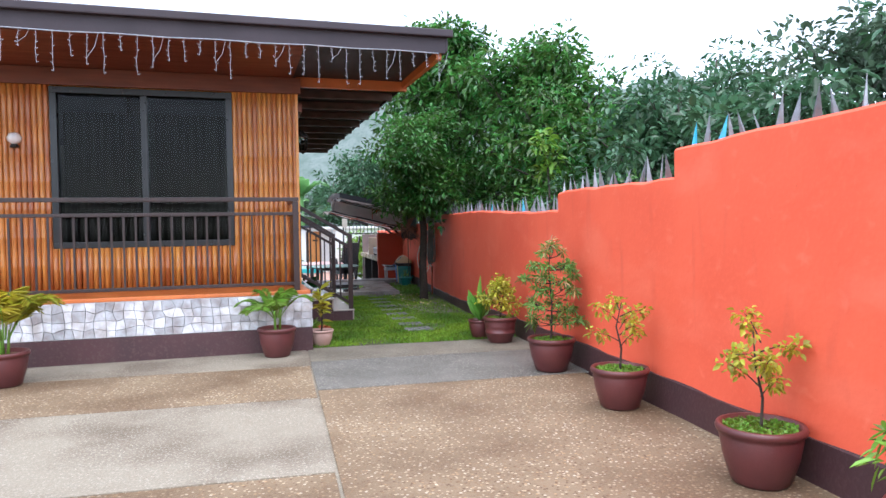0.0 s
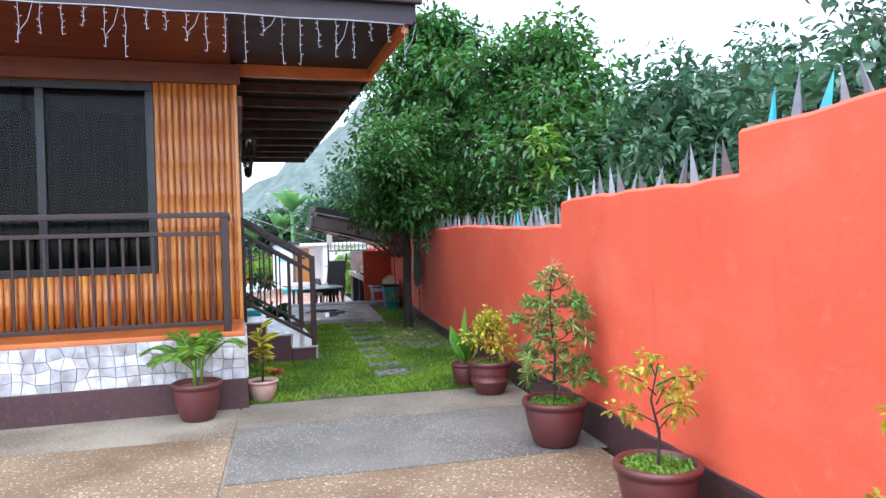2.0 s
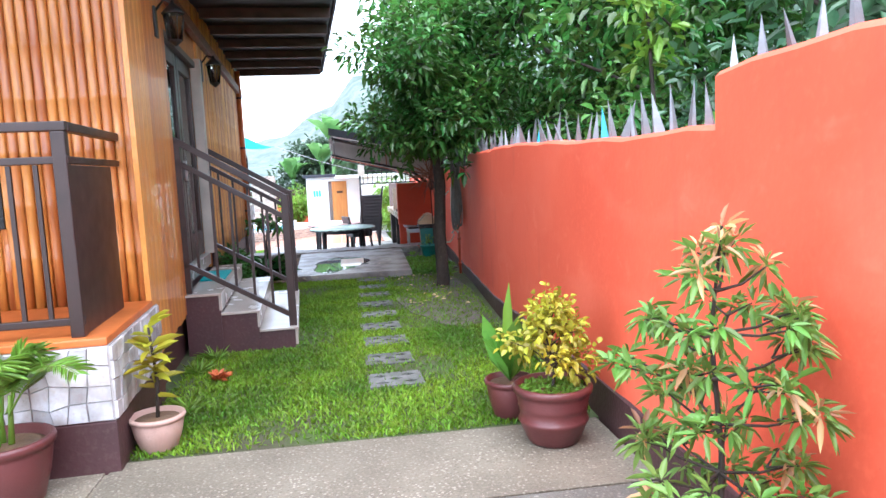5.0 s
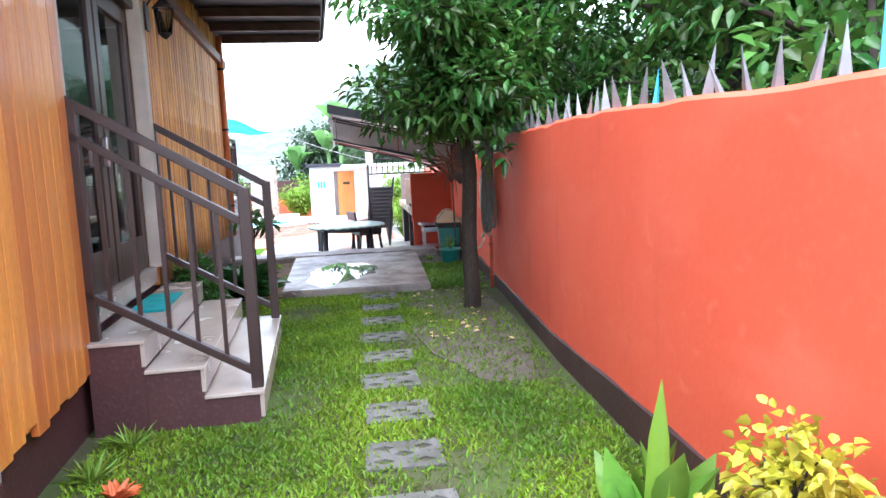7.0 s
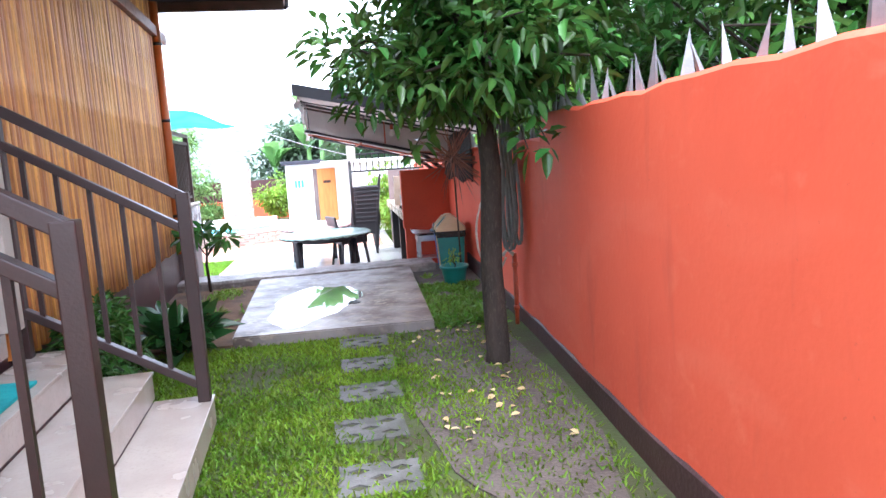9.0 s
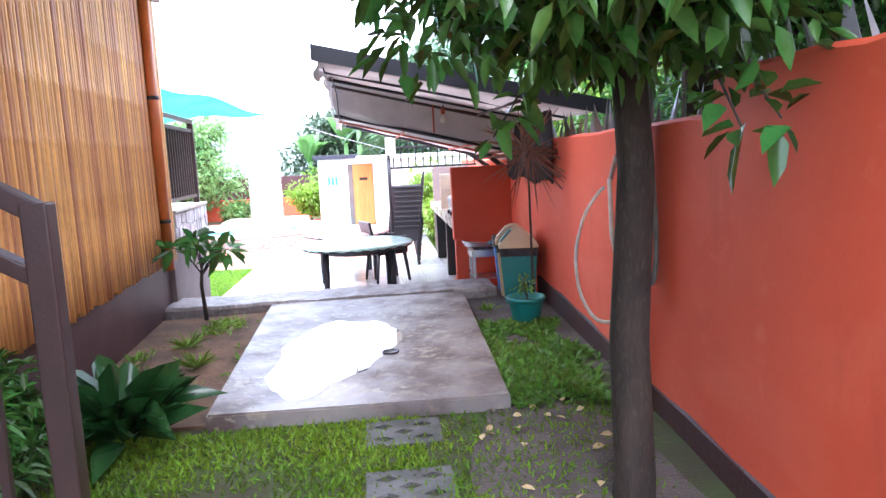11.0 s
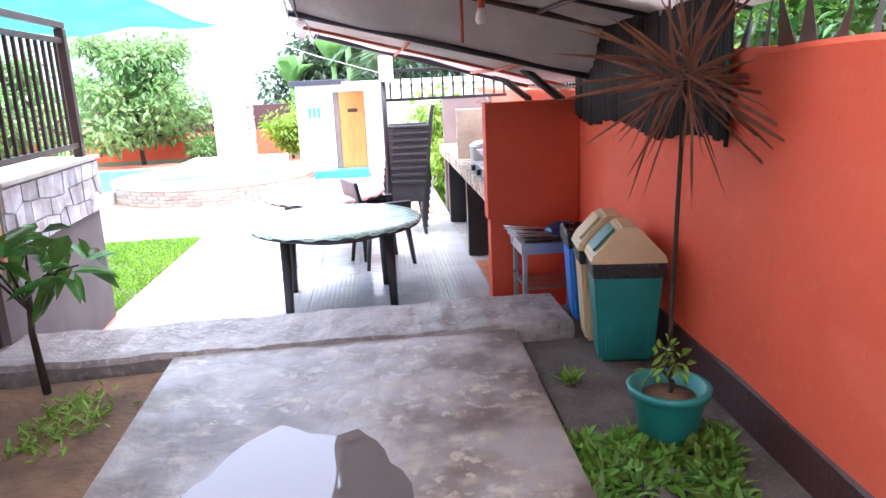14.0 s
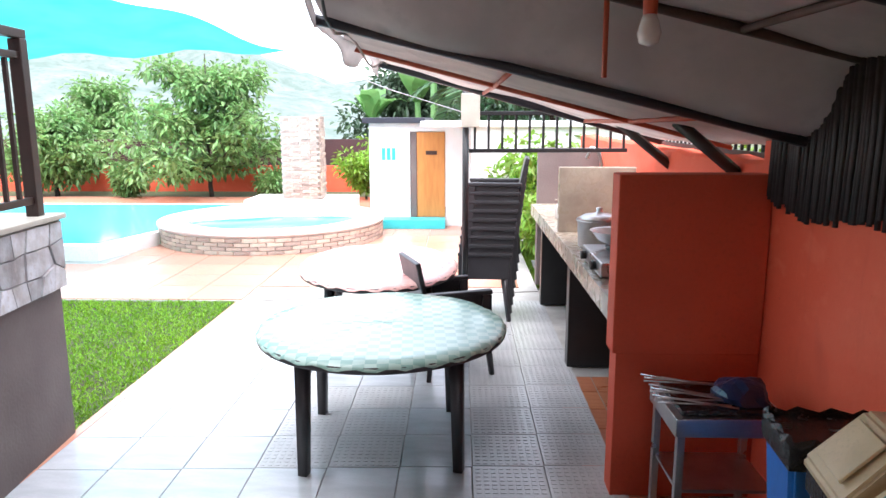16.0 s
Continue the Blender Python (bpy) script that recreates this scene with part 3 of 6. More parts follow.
for i in range(20):
    for j in range(9):
        x, y = -8.4 + i * 0.6, 24.02 + j * 0.6
        if x > 2.7 or (x > -0.4 and y < 24.45):
            continue
        if (x + 1.0) ** 2 / 2.2 + (y - 28.1) ** 2 / 3.0 < 0.75 or (y > 25.7 and x < -2.9):
            continue
        part("tile", dm, None, deck, "", pose(x, y, FLOOR))
# plain garden floor past the deck
struct("pool_surround", prism(B(), [(-14, 29.5), (4, 29.5), (4, 34), (-14, 34)], FLOOR - 0.1, FLOOR - 0.02), M["deck"], "far pool surround paving", "floor")

# ---- pool and raised spa ----
pool = struct("pool_wall", prism(B(), [(-13, 25.75), (-2.9, 25.75), (-1.6, 30.6), (-13, 30.6)], FLOOR, -0.12), M["white"], "white rimmed swimming pool basin", "pool")
struct("water", prism(B(), [(-12.8, 25.95), (-3.0, 25.95), (-1.75, 30.4), (-12.8, 30.4)], -0.119, -0.112), M["water"], "bright blue pool water", "water")
spa = thing("spa_pool", "round raised spa pool clad in ledge stone", "pool")
bm = B()
lathe(bm, [(1.76, FLOOR), (1.76, -0.06), (1.80, -0.05), (1.80, 0.0), (1.38, 0.0), (1.38, -0.05), (0.1, -0.05)], 56, (-1.05, 27.9, 0))
part("rim", bm, M["white"], spa)
bm = B()
lathe(bm, [(1.37, -0.049), (1.37, -0.03), (0.05, -0.03)], 40, (-1.05, 27.9, 0))
part("spa_water", bm, M["water"], spa)
lm = mesh_of("stone", boxm(-0.11, -0.02, -0.026, 0.11, 0.012, 0.026, 0.004), M["brickslate"])
for r_ in range(4):
    for k in range(48):
        a = 2 * math.pi * (k + 0.5 * (r_ % 2)) / 48
        if math.sin(a) < 0.35:
            part("stone", lm, None, spa, "", pose(-1.05 + 1.77 * math.cos(a), 27.9 + 1.77 * math.sin(a), FLOOR + 0.04 + r_ * 0.06, 0, 0, math.degrees(a) - 90))

# ---- house ----
W0, WT = 0.0, 3.55       # wall foot and top
hw = struct("wall_front", B(), M["bamboo"], "front wall faced with upright varnished bamboo poles", "wall", HM)
bm = B()
for x0, x1, z0, z1 in ((-0.86, -0.0, 0.7, WT), (-3.06, -0.86, 0.7, 1.28), (-3.06, -0.86, 3.33, WT), (-6.5, -3.06, 0.7, WT)):
    box(bm, x0, 0.03, z0, x1, 0.18, z1)
bm.to_mesh(hw.data)
bm.free()


def pole_mesh(r, length, material=M["bamboo"]):
    """Half-round upright pole with faint knuckles."""
    b = B()
    prof = []
    k = max(2, int(length / 0.34))
    for i in range(k + 1):
        z = length * i / k
        if 0 < i < k:
            prof += [(r * 0.98, z - 0.012), (r * 1.07, z), (r * 0.98, z + 0.012)]
        else:
            prof += [(r, z)]
    lathe(b, prof, 8)
    return mesh_of("bamboo_pole", b, material)


pf = pole_mesh(0.033, 2.82)
for k in range(13):
    part("bamboo_pole", pf, None, hw, "", pose(-0.83 + 0.066 * k, 0.025, 0.72 + R.uniform(-0.01, 0.01), 0, 0, R.uniform(0, 360)))
ps = pole_mesh(0.033, 0.56)
for k in range(34):
    part("bamboo_pole", ps, None, hw, "", pose(-3.04 + 0.066 * k, 0.025, 0.72, 0, 0, R.uniform(0, 360)))
for k in range(24):
    part("bamboo_pole", pf, None, hw, "", pose(-3.10 - 0.066 * k, 0.025, 0.72, 0, 0, R.uniform(0, 360)))

win = tagged(thing("window_1", "wide dark aluminium framed sliding window with drawn olive curtains", "window", HM, "", "structure"))
for x0, x1, z0, z1 in ((-3.06, -0.86, 1.28, 1.36), (-3.06, -0.86, 3.25, 3.33), (-3.06, -2.98, 1.36, 3.25), (-0.94, -0.86, 1.36, 3.25), (-2.0, -1.92, 1.36, 3.25)):
    part("window_frame", boxm(x0, 0.0, z0, x1, 0.12, z1, 0.006), M["frame"], win)
part("pane", boxm(-2.98, 0.08, 1.36, -2.0, 0.086, 3.25), M["glass"], win)
part("pane", boxm(-1.92, 0.06, 1.36, -0.94, 0.066, 3.25), M["glass"], win)
for a, b in ((-2.96, -2.1), (-1.85, -0.97)):
    bm = B()
    n = 60
    vs = [[bm.verts.new((a + (b - a) * i / n, 0.26 + 0.025 * math.sin(i * 0.9), z)) for i in range(n + 1)] for z in (1.3, 3.05)]
    for i in range(n):
        bm.faces.new((vs[0][i], vs[0][i + 1], vs[1][i + 1], vs[1][i])).smooth = True
    bmesh.ops.solidify(bm, geom=bm.faces[:], thickness=0.004)
    part("curtain", bm, M["curtain"], win)
# inner walls that close the house
bm = B()
box(bm, -6.5, 8.75, 0.0, -0.0, 8.9, WT)
box(bm, -6.65, 0.03, 0.0, -6.5, 8.9, WT)
box(bm, -6.5, 0.18, 0.60, -0.15, 8.75, 0.70)
struct("wall_back", bm, M["grey_plinth"], "plain rendered back walls and floor of the house", "wall", HM)

# side wall with planks, doorway and pole cladding
sw = struct("wall_side", B(), M["wood"], "side wall of varnished planks and upright poles round a glazed door", "wall", HM)
bm = B()
for y0, y1, z0, z1 in ((0.18, 1.35, 0.34, WT), (1.35, 3.35, 2.85, WT), (3.35, 8.9, 0.55, WT)):
    box(bm, -0.15, y0, z0, -0.02, y1, z1)
bm.to_mesh(sw.data)
bm.free()
pl = [mesh_of("plank", boxm(-0.025, 0, 0, 0.012, 0.138, 3.2 + d, 0.006), M["wood"]) for d in (0, 0.03, 0.015)]
for k in range(10):
    part("plank", pl[k % 3], None, sw, "", pose(0.0, -0.02 + 0.14 * k, 0.36 - (0, 0.03, 0.015)[k % 3] + R.uniform(-0.03, 0.02)))
pp = pole_mesh(0.0235, 2.98, M["bamboo_side"])
for k in range(118):
    part("bamboo_pole", pp, None, sw, "", pose(-0.012 + R.uniform(-0.004, 0.004), 3.42 + 0.0465 * k, 0.545 + R.uniform(-0.02, 0.02), R.uniform(-0.15, 0.15), 0, R.uniform(0, 360)))
bm = boxm(-6.5, 0.2, -0.05, -0.05, 8.88, 0.6)
struct("baseboard_house", bm, M["skirt"], "dark brown painted house plinth", "baseboard", HM)
for nm, x0, y0, x1, y1 in (("trim", 0.0, 3.25, 0.05, 3.37), ("trim_1", -0.12, 1.36, 0.0, 1.45)):
    struct(nm, boxm(x0 - 0.06, y0, 0.72, x1, y1, 2.9, 0.008), M["cream"], "cream painted door jamb", "trim", HM)
struct("trim_beam", boxm(0.0, -0.02, 3.10, 0.07, 8.95, 3.22, 0.01), M["red_wood"], "red-brown beam along the top of the side wall", "trim", HM)
# door: dark frame, two leaves with glass
door = thing("door_1", "dark brown double door with tall reflecting glass panes", "door", HM, "", "structure")
for y0, y1 in ((1.45, 2.32), (2.36, 3.23)):
    for a, b, z0, z1 in ((y0, y0 + 0.11, 0.74, 2.8), (y1 - 0.11, y1, 0.74, 2.8), (y0 + 0.11, y1 - 0.11, 0.74, 1.0), (y0 + 0.11, y1 - 0.11, 2.66, 2.8)):
        part("door_frame", boxm(-0.11, a, z0, -0.06, b, z1, 0.005), M["darkdoor"], door)
    part("pane", boxm(-0.09, y0 + 0.11, 1.0, -0.084, y1 - 0.11, 2.66), M["glass"], door)
part("door_handle", boxm(-0.06, 2.24, 1.55, -0.02, 2.27, 1.75, 0.008), M["steel"], door, "steel pull handle")
struct("door_lintel", boxm(-0.14, 1.36, 2.8, -0.0, 3.25, 2.86), M["darkdoor"], "dark door lintel", "trim", HM)
# added sheet; its dark colour stands in for the unlit room
struct("glass_backing", boxm(-2.2, 0.3, 0.7, -2.15, 8.6, 3.4), M["curtain"], "dark sheet added behind the door glass", "wall", HM)

# porch plinth, cladding, rail
porch = struct("porch_floor", boxm(-6.5, -1.12, -0.05, -0.02, 0.03, 0.69), M["grey_plinth"], "raised porch plinth", "floor", HM)
struct("porch_edge", boxm(-6.5, -1.17, 0.69, 0.015, 0.0, 0.735, 0.01), M["orange_trim"], "orange tiled porch edge", "trim", HM)
struct("baseboard_porch", boxm(-6.5, -1.19, -0.05, 0.03, 0.10, 0.28, 0.006), M["skirt"], "dark brown painted plinth band", "baseboard", HM)


def cladding(parent, ox, oy, oz, w, h, ang, cell, seed):
    """Irregular stone pieces on an upright face, each a shape of its own."""
    rr = random.Random(seed)
    nx, nz = max(1, round(w / cell)), max(1, round(h / cell))
    px = [[(0 if i == 0 else w if i == nx else (i + rr.uniform(-0.24, 0.24)) * w / nx, 0 if j == 0 else h if j == nz else (j + rr.uniform(-0.24, 0.24)) * h / nz)
           for i in range(nx + 1)] for j in range(nz + 1)]
    m = pose(ox, oy, oz, 0, 0, ang)
    for j in range(nz):
        for i in range(nx):
            q = [px[j][i], px[j][i + 1], px[j + 1][i + 1], px[j + 1][i]]
            cx, cz = sum(p[0] for p in q) / 4, sum(p[1] for p in q) / 4
            d = rr.uniform(0.010, 0.022)
            b = B()
            fr = [b.verts.new((cx + (x - cx) * 0.93, -d, cz + (z - cz) * 0.93)) for x, z in q]
            bk = [b.verts.new((cx + (x - cx) * 0.975, 0, cz + (z - cz) * 0.975)) for x, z in q]
            b.faces.new(fr)
            b.faces.new(bk[::-1])
            for k in range(4):
                b.faces.new((fr[k], bk[k], bk[(k + 1) % 4], fr[(k + 1) % 4]))
            part("stone", b, M["stone"], parent, "", m)


cl = struct("porch_cladding", boxm(-6.5, -1.165, 0.28, 0.02, -1.10, 0.69), M["grout"], "pale irregular stone cladding of the porch", "wall", HM)
cladding(cl, -4.2, -1.165, 0.285, 4.215, 0.40, 0, 0.105, 3)
cl2 = struct("porch_cladding_side", boxm(-0.05, -1.098, 0.28, 0.018, 0.10, 0.69), M["grout"], "pale stone cladding on the porch side", "wall", HM)
cladding(cl2, 0.018, -1.165, 0.285, 1.26, 0.40, 90, 0.11, 4)


def railing(name, m, length, h0, h1, z0, label, posts=(), gap=0.13, second=0.18):
    """Level rail along local x with balusters."""
    r = thing(name, label, "railing", m)
    part("top_rail", boxm(0, -0.03, h1 - 0.05, length, 0.03, h1, 0.006), M["iron"], r)
    part("mid_rail", boxm(0, -0.02, h1 - second - 0.04, length, 0.02, h1 - second, 0.005), M["iron"], r)
    part("bottom_rail", boxm(0, -0.02, h0, length, 0.02, h0 + 0.04, 0.005), M["iron"], r)
    for p in posts:
        part("post", boxm(p - 0.035, -0.035, z0, p + 0.035, 0.035, h1 - 0.052, 0.006), M["iron"], r)
    bb = mesh_of("baluster", boxm(-0.011, -0.011, h0 + 0.04, 0.011, 0.011, h1 - second - 0.042), M["iron"])
    n = int(length / gap)
    for k in range(1, n + 1):
        if all(abs(k * gap - p) > 0.06 for p in posts):
            part("baluster", bb, None, r, "", pose(k * gap, 0, 0))
    return r


railing("porch_railing", HM @ pose(-4.3, -1.08, 0), 4.2, 0.80, 1.88, 0.735, "dark brown iron porch railing with thin upright bars", (0.05, 4.16))
pr = thing("porch_gate_panel", "short dark brown rail panel between post and house", "railing", HM @ pose(-0.13, -1.08, 0))
part("top_rail", boxm(-0.03, 0.04, 1.83, 0.03, 1.06, 1.88, 0.006), M["iron"], pr)
part("mid_rail", boxm(-0.02, 0.04, 1.66, 0.02, 1.06, 1.70, 0.005), M["iron"], pr)
part("panel", boxm(-0.015, 0.05, 0.735, 0.015, 0.85, 1.655, 0.004), M["iron"], pr)

# roof: fascia, soffit, rafters, hip roof
ex, ef, eb = 1.60, -1.78, 9.2
struct("soffit_front", boxm(-8.2, ef + 0.03, 3.56, -0.05, -0.02, 3.60), M["red_wood"], "red-brown boarded front soffit", "ceiling", HM)
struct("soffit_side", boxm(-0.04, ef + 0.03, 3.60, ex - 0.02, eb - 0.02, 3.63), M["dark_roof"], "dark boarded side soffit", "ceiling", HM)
roof = struct("roof", B(), M["fascia"], "dark brown metal hip roof with deep eaves", "roof", HM)
bm = B()
lo = [bm.verts.new(p) for p in ((-8.2, ef, 3.80), (ex, ef, 3.80), (ex, eb, 3.80), (-8.2, eb, 3.80))]
hi = [bm.verts.new(p) for p in ((-4.4, 2.9, 5.0), (-2.4, 2.9, 5.0), (-2.4, 4.6, 5.0), (-4.4, 4.6, 5.0))]
bm.faces.new(hi)
for k in range(4):
    bm.faces.new((lo[k], lo[(k + 1) % 4], hi[(k + 1) % 4], hi[k]))
bmesh.ops.solidify(bm, geom=bm.faces[:], thickness=0.04)
bm.to_mesh(roof.data)
bm.free()
for nm, a in (("fascia", (-8.2, ef - 0.03, 3.56, ex, ef, 3.80)), ("fascia_1", (ex, ef - 0.03, 3.58, ex + 0.03, eb + 0.03, 3.80)), ("fascia_2", (-8.2, eb, 3.56, ex, eb + 0.03, 3.80))):
    struct(nm, boxm(*a, 0.006), M["fascia"], "dark brown fascia board with a gutter lip", "trim", HM)
struct("gutter", boxm(-8.2, ef - 0.10, 3.74, ex + 0.08, ef - 0.032, 3.83, 0.015), M["fascia"], "brown metal gutter along the front eave", "gutter", HM)
struct("trim_eave", boxm(ex - 0.10, ef + 0.04, 3.50, ex - 0.03, 0.06, 3.60, 0.006), M["orange_trim"], "orange painted eave board", "trim", HM)
struct("trim_eave_1", boxm(0.0, 0.07, 3.46, ex - 0.02, 0.14, 3.598, 0.006), M["orange_trim"], "orange painted cross beam under the eave", "trim", HM)
struct("trim_front", boxm(-6.5, -0.06, 3.34, 0.05, 0.0, 3.555, 0.006), M["red_wood"], "red-brown board over the window", "trim", HM)
rf = mesh_of("rafter", boxm(0.0, -0.035, 3.48, ex - 0.04, 0.035, 3.598, 0.006), M["rafter"])
sof = bpy.data.objects["soffit_side"]
for k in range(9):
    part("rafter", rf, None, sof, "", pose(0, 1.0 + k * 0.98, 0))

# steps with tiled treads
st = thing("door_steps", "brown steps with cream tiled treads up to the side door", "steps", HM)
sx = [(0.0, 0.30, 0.545), (0.30, 0.62, 0.365), (0.62, 0.945, 0.185)]
for x0, x1, z in sx:
    part("riser_block", boxm(x0 + 0.001, 1.32, -0.04, x1 - 0.001, 3.48, z - 0.022), M["skirt"], st)
    part("tread", boxm(x0 + 0.001, 1.30, z - 0.021, x1 + 0.018, 3.50, z, 0.004), M["step"], st)
for x0, x1, z in sx:
    part("riser_tile", boxm(x1 - 0.012, 1.315, (z - 0.158) if z > 0.3 else 0.02, x1 + 0.012, 3.485, z - 0.022, 0.003), M["step"], st)
part("threshold", boxm(-0.14, 1.46, 0.60, 0.0, 3.24, 0.725, 0.004), M["step"], st)


def stair_rail(v, label):
    r = thing("stair_railing", label, "railing", HM @ pose(0, v, 0), "stair railings")
    p0, p1 = Vector((-0.02, 0, 1.955)), Vector((0.93, 0, 1.385))
    part("newel_post", boxm(0.885, -0.035, 0.185, 0.955, 0.035, 1.385, 0.006), M["iron"], r)
    part("newel_post", boxm(-0.0, -0.03, 0.545, 0.06, 0.03, 1.90, 0.006), M["iron"], r)
    d = (p1 - p0).normalized()
    ang = math.degrees(math.atan2(-d.z, d.x))
    ln = (p1 - p0).length
    for nm, dz, th in (("top_rail", 0, 0.055), ("mid_rail", -0.19, 0.045), ("bottom_rail", -1.09, 0.045)):
        part(nm, boxm(0.0, -0.03, -th, ln + (0.03 if dz == 0 else 0), 0.03, 0, 0.005), M["iron"], r, "", pose(p0.x, 0, p0.z + dz, 0, ang, 0))
    bb = mesh_of("baluster", boxm(-0.012, -0.012, -0.90, 0.012, 0.012, 0), M["iron"])
    for k in range(1, 6):
        x = -0.02 + 0.155 * k
        part("baluster", bb, None, r, "", pose(x, 0, 1.955 - 0.19 - 0.04 - (x + 0.02) * 0.60))
    return r


stair_rail(1.40, "dark brown iron stair railing")
stair_rail(3.40, "dark brown iron stair railing")

# rear terrace block with cladding and rail
struct("terrace_plinth", boxm(-5.0, 8.92, FLOOR - 0.05, -0.02, 10.62, 0.60), M["grey_plinth"], "grey-brown rendered terrace plinth", "wall", HM)
tc_ = struct("terrace_cladding", boxm(-5.0, 8.92, 0.60, -0.0, 10.64, 1.0), M["grout"], "pale stone cladding on the terrace parapet", "wall", HM)
cladding(tc_, 0.0, 8.93, 0.60, 1.70, 0.39, 90, 0.13, 9)
struct("terrace_cap", boxm(-5.0, 8.92, 1.0, 0.03, 10.67, 1.03, 0.005), M["cream"], "pale terrace cap", "trim", HM)
tr2 = railing("terrace_railing", HM @ pose(-0.07, 8.95, 0, 0, 0, 90), 1.62, 1.10, 2.05, 1.03, "black iron terrace railing", (0.04, 1.58), 0.12, 0.12)

# downpipe
dp = thing("downpipe", "orange painted downpipe fixed to the wall", "pipe", HM)
bm = B()
tube(bm, [(0.05, 8.35, 0.5), (0.05, 8.35, 2.0), (0.05, 8.35, 3.5)], 0.05, 14)
part("pipe", bm, M["orange_trim"], dp)
for z in (0.95, 2.1, 3.0):
    bm = B()
    tube(bm, [(0.05, 8.35, z), (0.05, 8.35, z + 0.035)], 0.056, 14)
    part("bracket", bm, M["black"], dp)

# ---- pool house, column, garden wall ----
ph = thing("pool_house", "small white pool house with orange doors", "building")
for a in ((0.4, 29.0, FLOOR, 1.12, 29.15, 1.50), (1.12, 29.0, 1.36, 1.75, 29.15, 1.50), (1.75, 29.0, FLOOR, 2.35, 29.15, 1.50), (2.2, 27.5, FLOOR, 2.35, 29.0, 1.45), (2.35, 27.5, FLOOR, 6, 27.65, 1.45),
          (0.4, 29.15, FLOOR, 0.55, 32, 1.5), (0.55, 31.85, FLOOR, 6, 32, 1.5)):
    part("wall", boxm(*a), M["white"], ph)
part("roof", boxm(0.3, 28.85, 1.5, 1.4, 32.1, 1.6, 0.01), M["sheet"], ph)
part("roof", boxm(1.4, 27.4, 1.45, 6.1, 32.1, 1.54, 0.01), M["white"], ph)
dr = part("door", boxm(1.24, 29.03, -0.16, 1.74, 29.08, 1.35, 0.006), M["orangedoor"], ph, "orange wooden door")
part("sign", boxm(1.40, 29.02, 0.95, 1.60, 29.028, 1.02), M["darkdoor"], dr, "small dark sign of unreadable letters")
part("door_jamb", boxm(1.13, 29.02, -0.16, 1.235, 29.10, 1.35), M["grey_plinth"], ph)
part("step", boxm(0.4, 28.6, FLOOR + 0.012, 1.75, 29.0, -0.16, 0.01), M["aqua"], ph, "aqua painted step")
for k in range(3):
    part("sign_bar", boxm(0.62 + k * 0.09, 28.985, 0.86, 0.685 + k * 0.09, 28.998, 1.07), M["aqua"], ph, "aqua painted emblem bar")
col = thing("stone_column", "tall pool column clad in stacked ledge stone", "column")
part("core", boxm(-1.62, 30.75, FLOOR, -0.88, 31.4, 1.63), M["slate"], col)
lm2 = mesh_of("stone", boxm(-0.09, -0.03, -0.027, 0.09, 0.03, 0.027, 0.004), M["brickslate"])
for j in range(30):
    for i in range(4):
        part("stone", lm2, None, col, "", pose(-1.53 + i * 0.185 + (0.05 if j % 2 else 0), 30.735 + R.uniform(-0.012, 0.012), -0.05 + j * 0.057))
    for i in range(3):
        part("stone", lm2, None, col, "", pose(-0.865 + R.uniform(-0.012, 0.012), 30.86 + i * 0.19, -0.05 + j * 0.057, 0, 0, 90))
struct("column_base", boxm(-2.4, 30.62, FLOOR, -0.2, 31.8, -0.05, 0.01), M["white"], "pale column base beside the pool", "trim")
struct("wall_garden", boxm(-30, 36.0, -0.5, 6, 36.15, 0.30), M["wall"], "low orange garden wall behind the pool", "wall")
struct("wall_garden_back", boxm(-30, 37.2, -0.5, 6, 37.35, 1.0), M["skirt"], "dark brown wall behind the garden", "wall")
struct("wall_far_left", boxm(-14.2, 8, -0.5, -14, 36, 1.6), M["wall"], "plain orange side wall of the garden", "wall")


# ---- foliage helpers ----
rng = np.random.default_rng(11)


def leaf_mesh(name, base, dirs, length, width, material, droop=0.25, fold=0.25):
    """Folded pointed leaves, 6 corners each: base points, directions, lengths, widths."""
    n = len(base)
    d = dirs / np.linalg.norm(dirs, axis=1, keepdims=True)
    up = np.tile(np.array([0.0, 0.0, 1.0]), (n, 1)) + rng.normal(0, 0.35, (n, 3))
    s = np.cross(d, up)
    s /= np.linalg.norm(s, axis=1, keepdims=True) + 1e-9
    nn = np.cross(s, d)
    L, W = np.broadcast_to(length, n)[:, None], np.broadcast_to(width, n)[:, None]
    z = np.array([[0, 0, 1.0]])
    p0 = base
    tip = base + d * L - z * L * droop
    a = base + d * L * 0.33 - z * L * droop * 0.15
    b = base + d * L * 0.70 - z * L * droop * 0.55
    lift = nn * W * fold
    v = np.stack([p0, a + s * W * 0.5 + lift, b + s * W * 0.38 + lift, tip, b - s * W * 0.38 + lift, a - s * W * 0.5 + lift], 1).reshape(-1, 3)
    me = bpy.data.meshes.new(name)
    me.vertices.add(6 * n)
    me.vertices.foreach_set("co", v.astype(np.float32).ravel())
    k = np.arange(n)[:, None] * 6
    loops = np.concatenate([k + np.array([[0, 1, 2, 3]]), k + np.array([[0, 3, 4, 5]])], 1).ravel()
    me.loops.add(8 * n)
    me.loops.foreach_set("vertex_index", loops.astype(np.int32))
    me.polygons.add(2 * n)
    me.polygons.foreach_set("loop_start", (np.arange(2 * n) * 4).astype(np.int32))
    me.update(calc_edges=True)
    me.materials.append(material)
    return me


def spread(n):
    d = rng.normal(0, 1, (n, 3))
    return d / np.linalg.norm(d, axis=1, keepdims=True)


